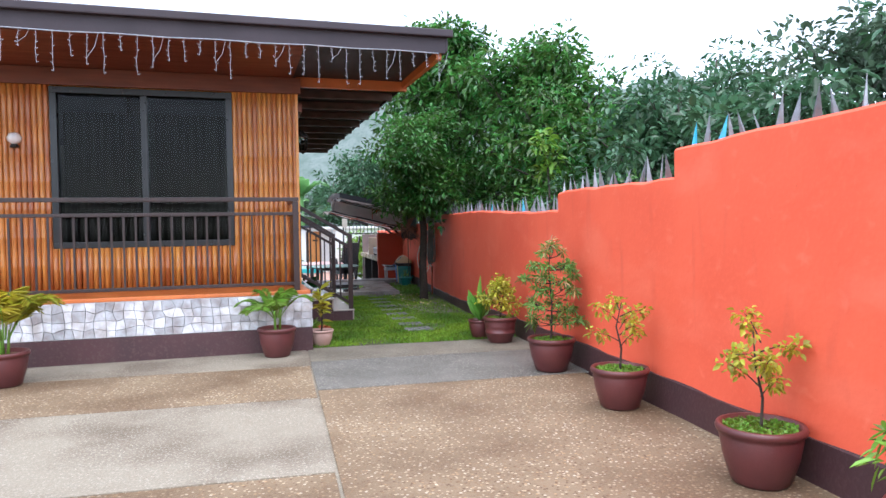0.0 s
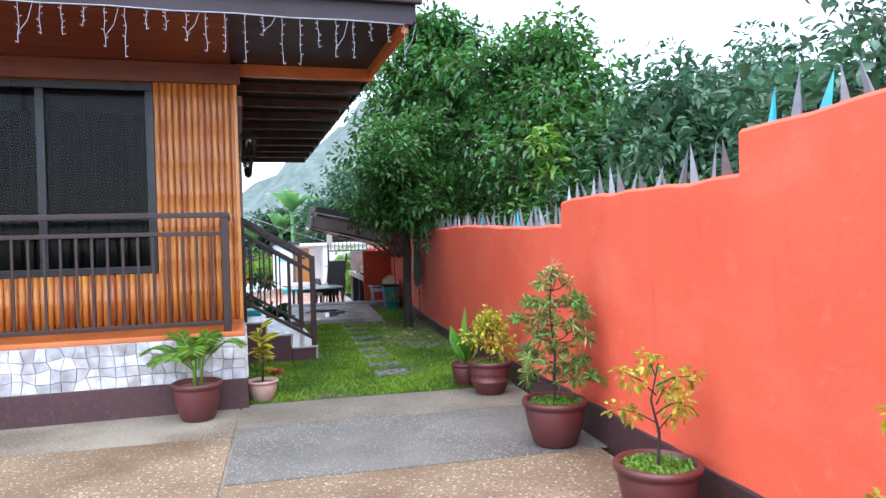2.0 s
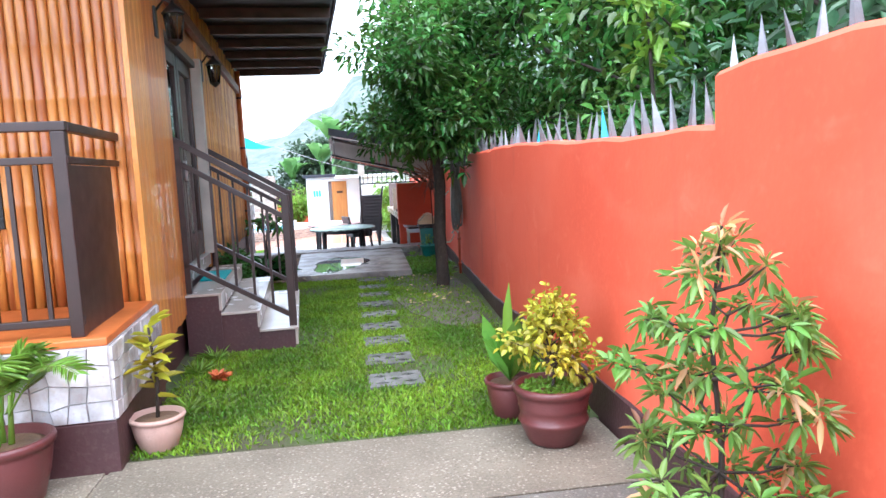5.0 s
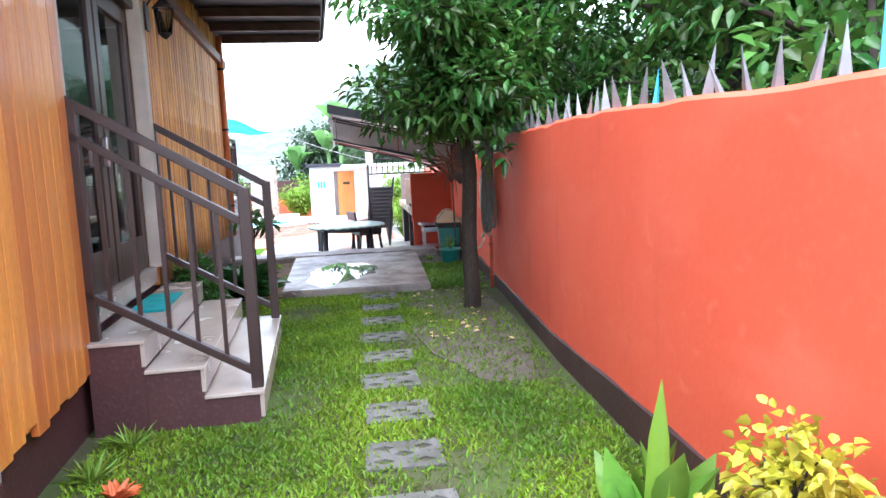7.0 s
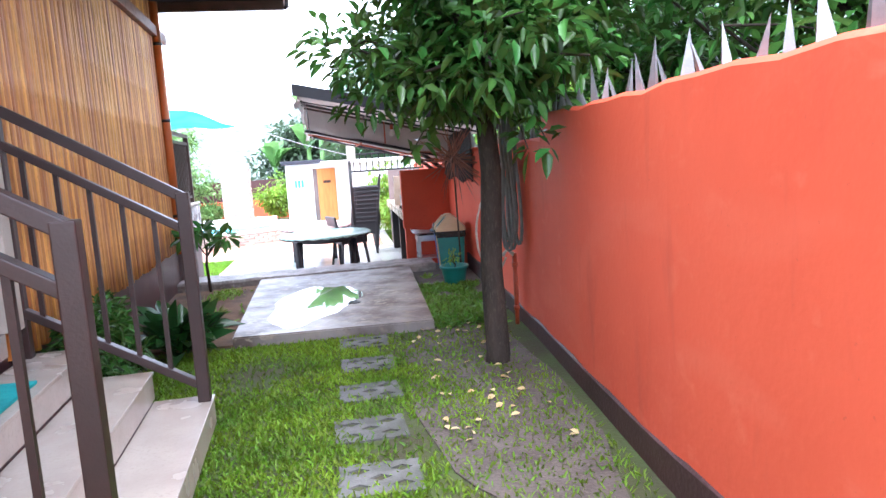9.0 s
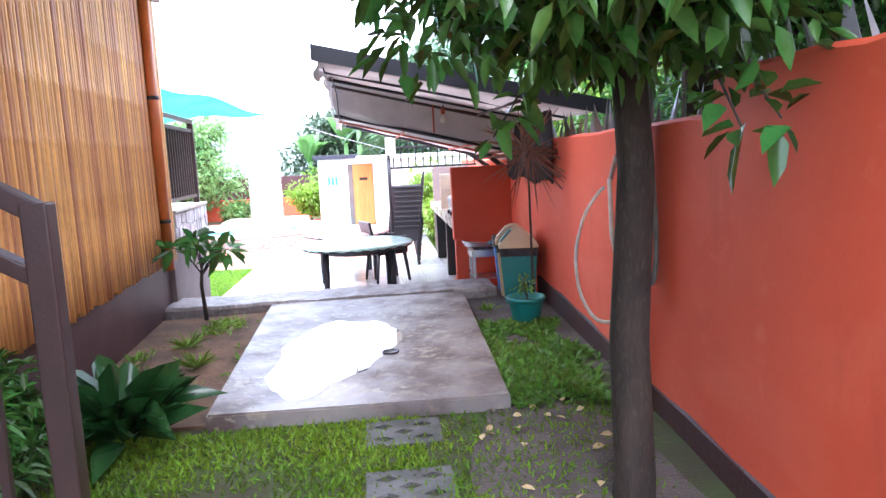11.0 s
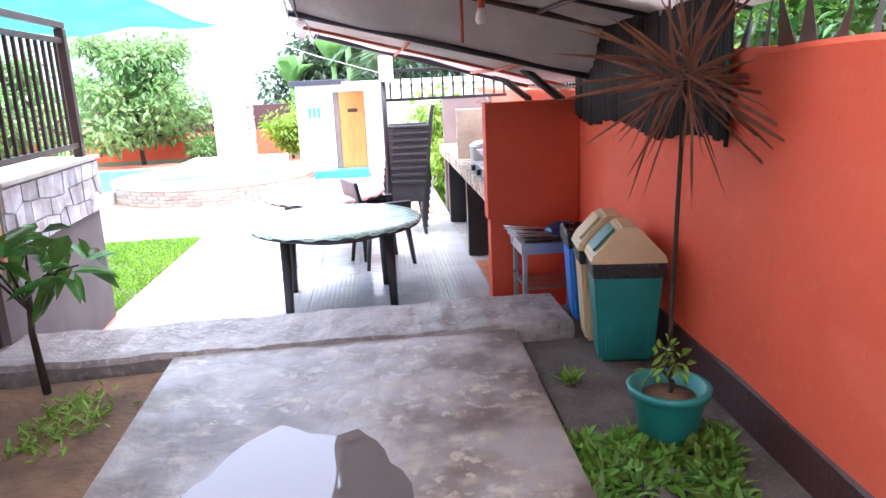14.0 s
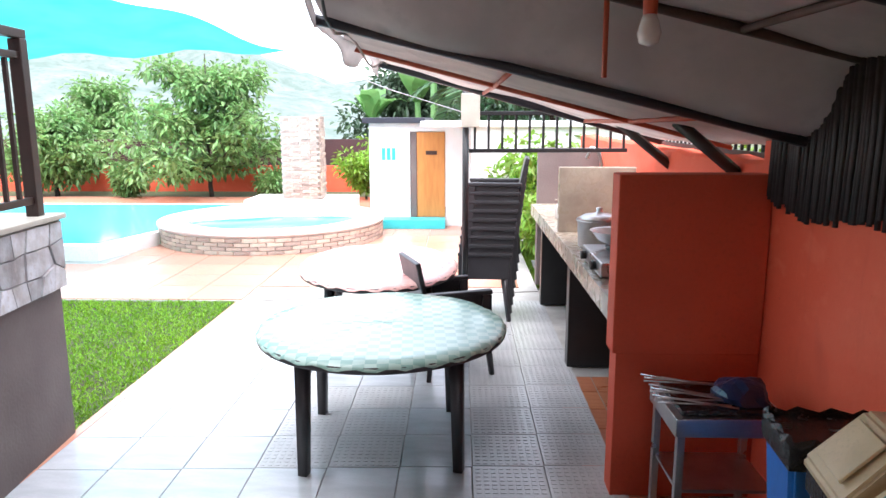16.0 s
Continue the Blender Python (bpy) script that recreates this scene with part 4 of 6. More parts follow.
def limbs(bm, start, count, length, r, rise=0.6, seed=1, minx=-99):
    """Bent limbs from a point; returns points along them and their ends."""
    rr = random.Random(seed)
    out = []
    for k in range(count):
        a = 2 * math.pi * (k + rr.uniform(-0.3, 0.3)) / count
        el = rise + rr.uniform(-0.25, 0.3)
        p = Vector(start)
        d = Vector((math.cos(a) * math.cos(el), math.sin(a) * math.cos(el), math.sin(el)))
        pts = [p.copy()]
        ln = length * rr.uniform(0.7, 1.15)
        for i in range(4):
            d = (d + Vector((rr.uniform(-0.25, 0.25), rr.uniform(-0.25, 0.25), rr.uniform(-0.1, 0.2)))).normalized()
            p = p + d * ln / 4
            p.x = max(p.x, minx)
            pts.append(p.copy())
            out.append(p.copy())
            if i >= 1:
                q = p + Vector((rr.uniform(-1, 1), rr.uniform(-1, 1), rr.uniform(-0.3, 0.8))).normalized() * ln * 0.33
                q.x = max(q.x, minx)
                tube(bm, [p, (p + q) / 2 + Vector((0, 0, 0.03)), q], r * 0.28, 5, r * 0.1, False)
                out.append(q)
        tube(bm, pts, r, 6, r * 0.25, False)
    return out


def crown(parent, centres, radius, per, size, material, name="crown", squash=0.7, ratio=0.45):
    """Clumps of leaves round limb points, each clump with gaps between."""
    c = np.array([tuple(p) for p in centres])
    base = np.repeat(c, per, 0)
    d = spread(len(base))
    rad = radius * rng.uniform(0.15, 1.0, (len(base), 1)) ** 0.6
    off = d * rad
    off[:, 2] *= squash
    ln = size * rng.uniform(0.6, 1.25, len(base))
    dirs = d + rng.normal(0, 0.5, d.shape)
    return part(name, leaf_mesh(name, base + off, dirs, ln, ln * ratio, material), None, parent)


def tree(name, label, at, h, trunk_r, spread_r, leaf, size, per, clump, seed, count=7, rise=0.6, lean=(0, 0), tall=2, minx=-99):
    t = thing(name, label, "tree", pose(*at))
    bm = B()
    top = Vector((lean[0], lean[1], h))
    tube(bm, [(0, 0, -0.1), (0.02, 0.01, 0.08), (lean[0] * 0.2, lean[1] * 0.2, h * 0.35), (lean[0] * 0.6 + 0.03, lean[1] * 0.6 - 0.02, h * 0.7), top], trunk_r * 1.15, 12, trunk_r * 0.8)
    pts = []
    for k in range(tall):
        pts += limbs(bm, top + Vector((0, 0, -0.1 + k * spread_r * 0.45)), count, spread_r * (1 - 0.22 * k), trunk_r * 0.5, rise, seed + k, minx)
    if tall > 1:
        tube(bm, [top, top + Vector((0.04, 0.03, spread_r * 0.45 * tall))], trunk_r * 0.7, 8, trunk_r * 0.2)
    part("trunk", bm, M["bark"], t)
    crown(t, pts, clump, per, size, leaf)
    return t


# yard tree with hanging branches
yt = tree("citrus_tree", "leafy citrus tree with a mossy dark trunk beside the wall", (2.90, 14.10, 0), 1.95, 0.082, 1.3, M["leaf"], 0.11, 95, 0.34, 21, 8, 0.4, (0.0, 0.0), 3)
bm = B()
low = []
for p0, p1 in (((2.9, 13.9, 1.85), (2.4, 13.2, 1.95)), ((2.9, 13.9, 1.85), (3.35, 13.2, 2.0)), ((2.9, 14.0, 1.9), (2.35, 14.5, 2.1)), ((2.9, 13.9, 1.9), (2.75, 13.1, 1.95)), ((2.9, 14.0, 1.9), (2.75, 15.0, 2.0))):
    a, b = Vector(p0), Vector(p1)
    for i in range(1, 7):
        low.append(a.lerp(b, i / 6) + Vector((0, 0, 0.12 * math.sin(i / 6 * 3.1))) - Vector((2.90, 14.10, 0)))
    tube(bm, [a - Vector((2.90, 14.10, 0)), low[-3], low[-1]], 0.022, 6, 0.006, False)
part("branch", bm, M["bark"], yt)
crown(yt, low, 0.19, 20, 0.12, M["leaf"], "crown", 0.8, 0.42)
for start, end in (((2.95, 13.9, 1.95), (3.04, 13.48, 1.50)), ((3.0, 13.9, 1.9), (3.18, 13.5, 1.52)), ((2.8, 14.1, 1.95), (2.40, 14.25, 1.52)), ((2.7, 14.0, 2.0), (2.30, 14.1, 1.95)), ((2.85, 13.9, 2.0), (2.62, 13.6, 1.95))):
    a, b = Vector(start) - Vector((2.90, 14.10, 0)), Vector(end) - Vector((2.90, 14.10, 0))
    mid = a.lerp(b, 0.55) + Vector((0, 0, 0.09))
    part("sprig", tube(B(), [a, mid, b], 0.008, 5, 0.004, False), M["bark"], yt)
    tips = [mid, mid.lerp(b, 0.4), mid.lerp(b, 0.7), b]
    crown(yt, tips, 0.05, 5, 0.13, M["leaf"], "sprig_leaves", 0.8, 0.48)

tree("mango_tree", "tall dark green tree spreading over the wall", (4.0, 15.8, -0.05), 2.9, 0.11, 2.0, M["leaf"], 0.16, 52, 0.46, 301, 9, 0.45, (-0.1, 0), 4)
tree("mango_tree", "tall dark green tree behind the wall", (4.9, 12.6, -0.05), 2.6, 0.11, 1.8, M["leaf"], 0.15, 50, 0.46, 321, 8, 0.55, (0, 0), 3, -1.1)
# neighbours' trees over the wall
nb = [((4.6, 6.2, 0), 1.6, 1.35, "leaf_dark", 0.15), ((5.0, 8.6, 0), 1.6, 1.75, "leaf_dark", 0.15), ((4.8, 11.0, 0), 1.7, 1.9, "leaf", 0.13), ((5.4, 13.4, 0), 1.9, 2.2, "leaf", 0.13),
      ((4.7, 15.6, 0), 1.5, 1.6, "leaf", 0.12), ((5.2, 18.0, 0), 1.5, 1.7, "leaf", 0.12), ((5.6, 4.2, 0), 1.9, 1.6, "leaf_dark", 0.15), ((7.6, 7.6, 0), 2.4, 2.1, "leaf_grey", 0.16),
      ((7.8, 11.8, 0), 2.4, 2.3, "leaf_dark", 0.16), ((4.9, 20.6, -0.4), 1.9, 1.5, "leaf_lime", 0.12), ((5.5, 1.8, 0), 2.2, 1.6, "leaf_grey", 0.16), ((8.0, 3.6, 0), 2.8, 1.9, "leaf_dark", 0.16)]
for k, (at, h, sr, lf, sz) in enumerate(nb):
    at = (at[0] + 0.35, at[1], at[2])
    tree("garden_tree", ("grey-green" if lf == "leaf_grey" else "lime green" if lf == "leaf_lime" else "dark green") + " bushy tree rising behind the orange wall", at, h * 0.62, 0.07, sr, M[lf], sz * 0.95, 50, 0.42, 40 + 3 * k, 7, 0.5, (0, 0), 3, wall_x(at[1]) + 0.62 - at[0])
# low shrubs right behind the wall
for k in range(11):
    y = 4.6 + k * 1.35
    s = thing("shrub", "dense dark green shrub behind the wall", "shrub", pose(wall_x(y) + 0.75, y, -0.05), "shrubs behind the wall")
    bm = B()
    pts = limbs(bm, (0, 0, 0.9), 6, 0.85, 0.02, 0.8, 90 + k, -0.2)
    tube(bm, [(0, 0, -0.1), (0, 0, 0.95)], 0.035, 7, 0.025)
    part("stem", bm, M["bark"], s)
    crown(s, pts, 0.3, 55, 0.11, M["leaf_dark" if k % 2 else "leaf"])
lt = thing("lime_sprout", "bright lime young shoots among the dark crowns", "shrub", pose(4.0, 9.9, -0.05))
bm = B()
tube(bm, [(0, 0, -0.1), (0.05, 0, 1.2), (0.0, 0.1, 2.75)], 0.03, 7, 0.012)
part("stem", bm, M["bark"], lt)
crown(lt, [(0, 0.1, 2.35), (0.05, 0, 2.55), (-0.08, 0.12, 2.75), (0.02, 0.2, 2.9)], 0.16, 34, 0.13, M["leaf_lime"])

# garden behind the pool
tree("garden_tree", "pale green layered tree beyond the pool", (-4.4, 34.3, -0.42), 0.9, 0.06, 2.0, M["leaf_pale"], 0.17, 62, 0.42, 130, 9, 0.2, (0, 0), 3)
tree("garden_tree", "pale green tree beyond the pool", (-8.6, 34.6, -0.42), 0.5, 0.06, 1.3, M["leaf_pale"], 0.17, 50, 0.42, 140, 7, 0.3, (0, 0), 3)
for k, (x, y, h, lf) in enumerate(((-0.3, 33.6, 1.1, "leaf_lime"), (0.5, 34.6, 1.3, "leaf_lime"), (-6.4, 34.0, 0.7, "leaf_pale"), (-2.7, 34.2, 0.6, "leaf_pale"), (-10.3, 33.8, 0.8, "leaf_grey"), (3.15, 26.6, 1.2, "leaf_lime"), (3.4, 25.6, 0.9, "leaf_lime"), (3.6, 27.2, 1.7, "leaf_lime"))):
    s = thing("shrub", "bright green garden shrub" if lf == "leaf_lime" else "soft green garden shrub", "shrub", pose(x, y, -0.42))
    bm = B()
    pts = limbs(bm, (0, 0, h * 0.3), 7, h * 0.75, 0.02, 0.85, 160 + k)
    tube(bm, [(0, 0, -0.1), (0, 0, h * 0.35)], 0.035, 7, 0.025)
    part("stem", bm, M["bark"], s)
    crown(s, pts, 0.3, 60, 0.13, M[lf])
# pale and grey-green leaves here have distance haze painted into their colour
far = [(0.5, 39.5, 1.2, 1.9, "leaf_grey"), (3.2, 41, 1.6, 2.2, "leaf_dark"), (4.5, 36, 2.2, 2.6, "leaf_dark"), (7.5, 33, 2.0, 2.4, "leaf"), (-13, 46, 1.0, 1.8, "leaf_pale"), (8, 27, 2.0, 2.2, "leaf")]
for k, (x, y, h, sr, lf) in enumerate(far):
    tree("distant_tree", "far tree beyond the garden wall", (x, y, -0.45), h, 0.1, sr, M[lf], 0.26, 34, 0.55, 200 + 3 * k, 7, 0.45, (0, 0), 3)


def frond(base, a, length, rise, leaflets, lw, ll, bow=1.0):
    """Points of a bowed frond and its leaflets."""
    pts, lb, ld, lsz = [], [], [], []
    n = 12
    for i in range(n + 1):
        t = i / n
        h = length * t * math.cos(rise) * (1 - 0.12 * t)
        z = length * (t * math.sin(rise) - bow * 0.62 * t * t)
        pts.append(Vector((base[0] + h * math.cos(a), base[1] + h * math.sin(a), base[2] + z)))
    for i in range(leaflets):
        t = 0.18 + 0.82 * i / leaflets
        f = t * n
        j = min(n - 1, int(f))
        p = pts[j].lerp(pts[j + 1], f - j)
        tg = (pts[j + 1] - pts[j]).normalized()
        sd = tg.cross(Vector((0, 0, 1))).normalized()
        for sgn in (-1, 1):
            lb.append(tuple(p))
            ld.append(tuple(sd * sgn * 0.9 + tg * 0.55 + Vector((0, 0, 0.28))))
            lsz.append(ll * (1 - 0.55 * abs(t - 0.4)) * (0.55 if t > 0.92 else 1))
    return pts, lb, ld, lsz


def palm(name, label, m, fronds, length, leafm, pot=None, seed=0, stems=3, ll=0.22, lw=0.022, z0=0.3, rise=(0.7, 1.35)):
    rr = random.Random(seed)
    t = thing(name, label, "palm", m)
    bm = B()
    for s in range(stems):
        a = s * 2.1
        tube(bm, [(0.03 * math.cos(a), 0.03 * math.sin(a), z0 - 0.05), (0.05 * math.cos(a), 0.05 * math.sin(a), z0 + 0.25)], 0.017, 7, 0.01)
    lbs, lds, lss = [], [], []
    for k in range(fronds):
        a = 2 * math.pi * k / fronds + rr.uniform(-0.25, 0.25)
        pts, lb, ld, ls = frond((0.04 * math.cos(a), 0.04 * math.sin(a), z0 + 0.15), a, length * rr.uniform(0.75, 1.1), rr.uniform(*rise), 32, lw, ll)
        tube(bm, pts, 0.006, 5, 0.002, False)
        lbs += lb
        lds += ld
        lss += ls
    part("stem", bm, M["leaf_lime"], t)
    part("frond", leaf_mesh("frond", np.array(lbs), np.array(lds), np.array(lss), lw * np.ones(len(lss)), leafm, 0.3, 0.2), None, t)
    return t


# banana plants beyond
def banana(at, n, length, seed, label, h=2.0):
    rr = random.Random(seed)
    t = thing("banana_plant", label, "plant", pose(*at))
    bm = B()
    tube(bm, [(0, 0, -0.1), (0.03, 0, h * 0.5), (0, 0.02, h)], 0.13, 10, 0.08)
    part("stem", bm, M["leaf_pale"], t)
    for k in range(n):
        a = 2 * math.pi * k / n + rr.uniform(-0.3, 0.3)
        pts, lb, ld, ls = frond((0, 0, h - 0.1), a, length * rr.uniform(0.8, 1.1), rr.uniform(0.75, 1.4), 2, 0.1, 0.1, 0.9)
        b = B()
        L_, R_ = [], []
        for i, p in enumerate(pts):
            w = 0.30 * math.sin(math.pi * min(1, 0.08 + i / 12.5)) ** 0.6
            tg = (pts[min(i + 1, 12)] - pts[max(i - 1, 0)]).normalized()
            sd = tg.cross(Vector((0, 0, 1))).normalized()
            L_.append(b.verts.new(p + sd * w + Vector((0, 0, 0.10 * w + rr.uniform(-0.03, 0.03)))))
            R_.append(b.verts.new(p - sd * w + Vector((0, 0, 0.10 * w + rr.uniform(-0.03, 0.03)))))
        C_ = [b.verts.new(p) for p in pts]
        for i in range(12):
            b.faces.new((L_[i], L_[i + 1], C_[i + 1], C_[i]))
            b.faces.new((C_[i], C_[i + 1], R_[i + 1], R_[i]))
        part("leaf", b, M["leaf_pale"], t)


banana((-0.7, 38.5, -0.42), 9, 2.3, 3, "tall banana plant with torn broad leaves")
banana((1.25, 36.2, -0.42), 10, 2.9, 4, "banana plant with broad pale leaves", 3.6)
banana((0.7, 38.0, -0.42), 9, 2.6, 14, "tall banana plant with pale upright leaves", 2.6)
banana((-7.6, 39.0, -0.6), 8, 1.8, 5, "far banana plant, its pale leaves standing in for mist")
palm("coconut_palm", "feathery palm behind the pool house", pose(2.6, 33.5, 0.2), 11, 2.2, M["leaf_dark"], None, 8, 1, 0.6, 0.05, 1.9, (0.2, 1.1))

# hills, their mist painted into the pale colour
for nm, y0, amp, ph_, lab in (("backdrop_hill", 75, 20, 0.4, "green hillside with mist painted into its colour"), ("backdrop_hill_far", 130, 48, 2.0, "far ridge with mist painted into its pale colour")):
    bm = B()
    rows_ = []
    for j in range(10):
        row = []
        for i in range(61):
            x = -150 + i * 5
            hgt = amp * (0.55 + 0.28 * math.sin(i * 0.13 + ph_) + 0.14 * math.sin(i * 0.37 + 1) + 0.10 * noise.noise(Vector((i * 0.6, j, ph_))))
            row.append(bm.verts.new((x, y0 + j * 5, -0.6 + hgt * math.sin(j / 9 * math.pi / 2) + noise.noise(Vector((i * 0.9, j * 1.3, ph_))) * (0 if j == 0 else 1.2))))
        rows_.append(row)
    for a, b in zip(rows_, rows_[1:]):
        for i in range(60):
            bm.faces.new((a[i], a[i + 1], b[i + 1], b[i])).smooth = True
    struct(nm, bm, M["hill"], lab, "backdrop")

# ---- grass ----
def blades(name, label, n, pick, h, z, mt="grass", w=0.009, lie=0.55):
    xs_, ys_ = pick(n)
    n = len(xs_)
    base = np.stack([xs_, ys_, np.full(n, z)], 1)
    d = np.stack([rng.normal(0, lie, n), rng.normal(0, lie, n), np.ones(n)], 1)
    ob = part(name, leaf_mesh(name, base, d, h * rng.uniform(0.5, 1.3, n), w * rng.uniform(0.7, 1.5, n), M[mt], 0.25, 0.1), None)
    return tagged(ob, label, "grass", "", "stuff")


def side_lawn(n):
    x, y = rng.uniform(0.3, 3.2, n), rng.uniform(8.86, 15.2, n)
    keep = (x < np.interp(y, [8, 12, 15], [3.12, 3.15, 3.25])) & (x > 0.3 - (y - 9.9) * 0.055)
    keep &= ~((y > 11.2) & (y < 13.45) & (x < 1.15 - 0.058 * (y - 11.2)))
    keep &= ~((x > 2.35 + 0.3 * np.sin(y * 2.0)) & (y > 11.6) & (rng.uniform(0, 1, n) < 0.70))
    for k in range(9):
        keep &= ~((abs(x - 1.97) < 0.19) & (abs(y - (9.95 + 0.63 * k)) < 0.15) & (rng.uniform(0, 1, n) < 0.88))
    bare = np.sin(x * 3.1 + 1) * np.sin(y * 2.3) + 0.35 * rng.normal(0, 1, n)
    keep &= bare > -0.62
    return x[keep], y[keep]


blades("grass", "lush short green lawn grass of the side yard", 95000, side_lawn, 0.055, -0.01)


def bed_right(n):
    x, y = rng.uniform(2.62, 3.5, n), rng.uniform(15.2, 17.2, n)
    k = (x < 3.28 - 0.1 * np.sin(y * 5)) & (np.sin(x * 7) * np.sin(y * 4 + 1) + rng.normal(0, 0.35, n) > -0.35)
    return x[k], y[k]


blades("weeds", "tufty weeds along the wall by the path slab", 11000, bed_right, 0.10, 0.0, "leaf_weed", 0.022, 1.1)


def bed_left(n):
    x, y = rng.uniform(-0.05, 0.85, n), rng.uniform(15.0, 18.2, n)
    k = np.sin(x * 6 + 2) * np.sin(y * 3.1) + rng.normal(0, 0.3, n) > 0.75
    return x[k], y[k]


blades("weeds_left", "sparse weeds on the brown soil strip", 6000, bed_left, 0.09, 0.01, "leaf_lime", 0.014, 0.9)


def pool_lawn(n):
    return rng.uniform(-6.5, -0.36, n), rng.uniform(20.4, 23.66, n)


blades("grass_pool", "bright trimmed lawn by the pool", 60000, pool_lawn, 0.045, FLOOR - 0.01, "grass_pool")


def far_bed(n):
    return rng.uniform(2.75, 3.6, n), rng.uniform(24.6, 27.4, n)


blades("grass_far", "rough grass beyond the kitchen counter", 7000, far_bed, 0.10, FLOOR - 0.08)


def tuft(at, n, h, label):
    t = thing("grass_tuft", label, "plant", pose(*at))
    base = np.zeros((n, 3)) + rng.normal(0, 0.02, (n, 3)) * [1, 1, 0]
    d = np.stack([rng.normal(0, 0.8, n), rng.normal(0, 0.8, n), np.ones(n)], 1)
    part("grass_clump", leaf_mesh("grass_clump", base, d, h * rng.uniform(0.6, 1.2, n), 0.012 * np.ones(n), M["leaf_lime"], 0.25, 0.15), None, t)


for at in ((0.52, 16.5, 0.012), (0.3, 17.1, 0.012), (0.62, 15.7, 0.012), (2.85, 17.75, 0.006), (0.35, 15.9, 0.012), (0.55, 9.6, -0.008), (0.42, 10.6, -0.008), (0.5, 11.0, -0.008)):
    tuft(at, 46, 0.2 if at[0] < 2 else 0.11, "small tuft of pale grass in the soil")

# ---- pots and potted plants ----
def pot_mesh(r, h, bands=()):
    prof = [(r * 0.62, 0), (r * 0.70, 0.02), (r * 0.88, h * 0.45), (r * 0.97, h * 0.80)]
    for z in bands:
        prof += [(r * 0.90, z), (r * 0.935, z + 0.012), (r * 0.915, z + 0.024)]
    prof = sorted(prof, key=lambda q: q[1])
    prof += [(r * 0.94, h * 0.86), (r * 1.04, h * 0.88), (r * 1.06, h * 0.95), (r * 1.02, h), (r * 0.93, h), (r * 0.90, h * 0.88), (r * 0.2, h * 0.86)]
    return lathe(B(), prof, 32)


def potted(name, label, at, r, h, potmat=None, bands=(), moss=True, soil=True):
    t = thing(name, label, "potted plant", pose(*at))
    part("pot", pot_mesh(r, h, bands), potmat or M["pot"], t)
    if soil:
        part("soil", lathe(B(), [(r * 0.90, h * 0.87), (r * 0.7, h * 0.90), (0.02, h * 0.91)], 20), M["dirt"], t)
    if moss:
        n = 420
        a, q = rng.uniform(0, 6.283, n), r * 0.88 * np.sqrt(rng.uniform(0, 1, n))
        base = np.stack([q * np.cos(a), q * np.sin(a), np.full(n, h * 0.89)], 1)
        d = np.stack([rng.normal(0, 0.8, n), rng.normal(0, 0.8, n), np.ones(n)], 1)
        part("ground_cover", leaf_mesh("ground_cover", base, d, 0.05 * np.ones(n), 0.022 * np.ones(n), M["leaf_lime"], 0.3), None, t)
    return t


def shrub_on(t, z, height, width, leafm, leaves, size, seed, thin=False, ratio=0.38):
    rr = random.Random(seed)
    bm = B()
    pts = []
    tip = Vector((rr.uniform(-0.04, 0.04), rr.uniform(-0.04, 0.04), z + height * 0.92))
    tube(bm, [(0, 0, z - 0.03), (0.02, 0.01, z + height * 0.3), (-0.02, 0.02, z + height * 0.6), tip], 0.011, 6, 0.004, False)
    n = 7 if thin else 20
    for k in range(n):
        f = (0.35 if thin else 0.18) + (0.65 if thin else 0.82) * k / n
        a = k * 2.4 + rr.uniform(-0.4, 0.4)
        w = width * (1.0 if thin else (1.25 - f)) * rr.uniform(0.6, 1.1)
        p = Vector((0, 0, z + height * f * 0.9))
        q = p + Vector((math.cos(a) * w, math.sin(a) * w, rr.uniform(0.02, 0.16)))
        tube(bm, [p, p.lerp(q, 0.5) + Vector((0, 0, 0.02)), q], 0.005, 5, 0.002, False)
        pts += [q, p.lerp(q, 0.7)]
    pts.append(tip)
    part("stem", bm, M["bark"], t)
    crown(t, pts, 0.085 if not thin else 0.06, leaves, size, leafm, "foliage", 0.8, ratio)


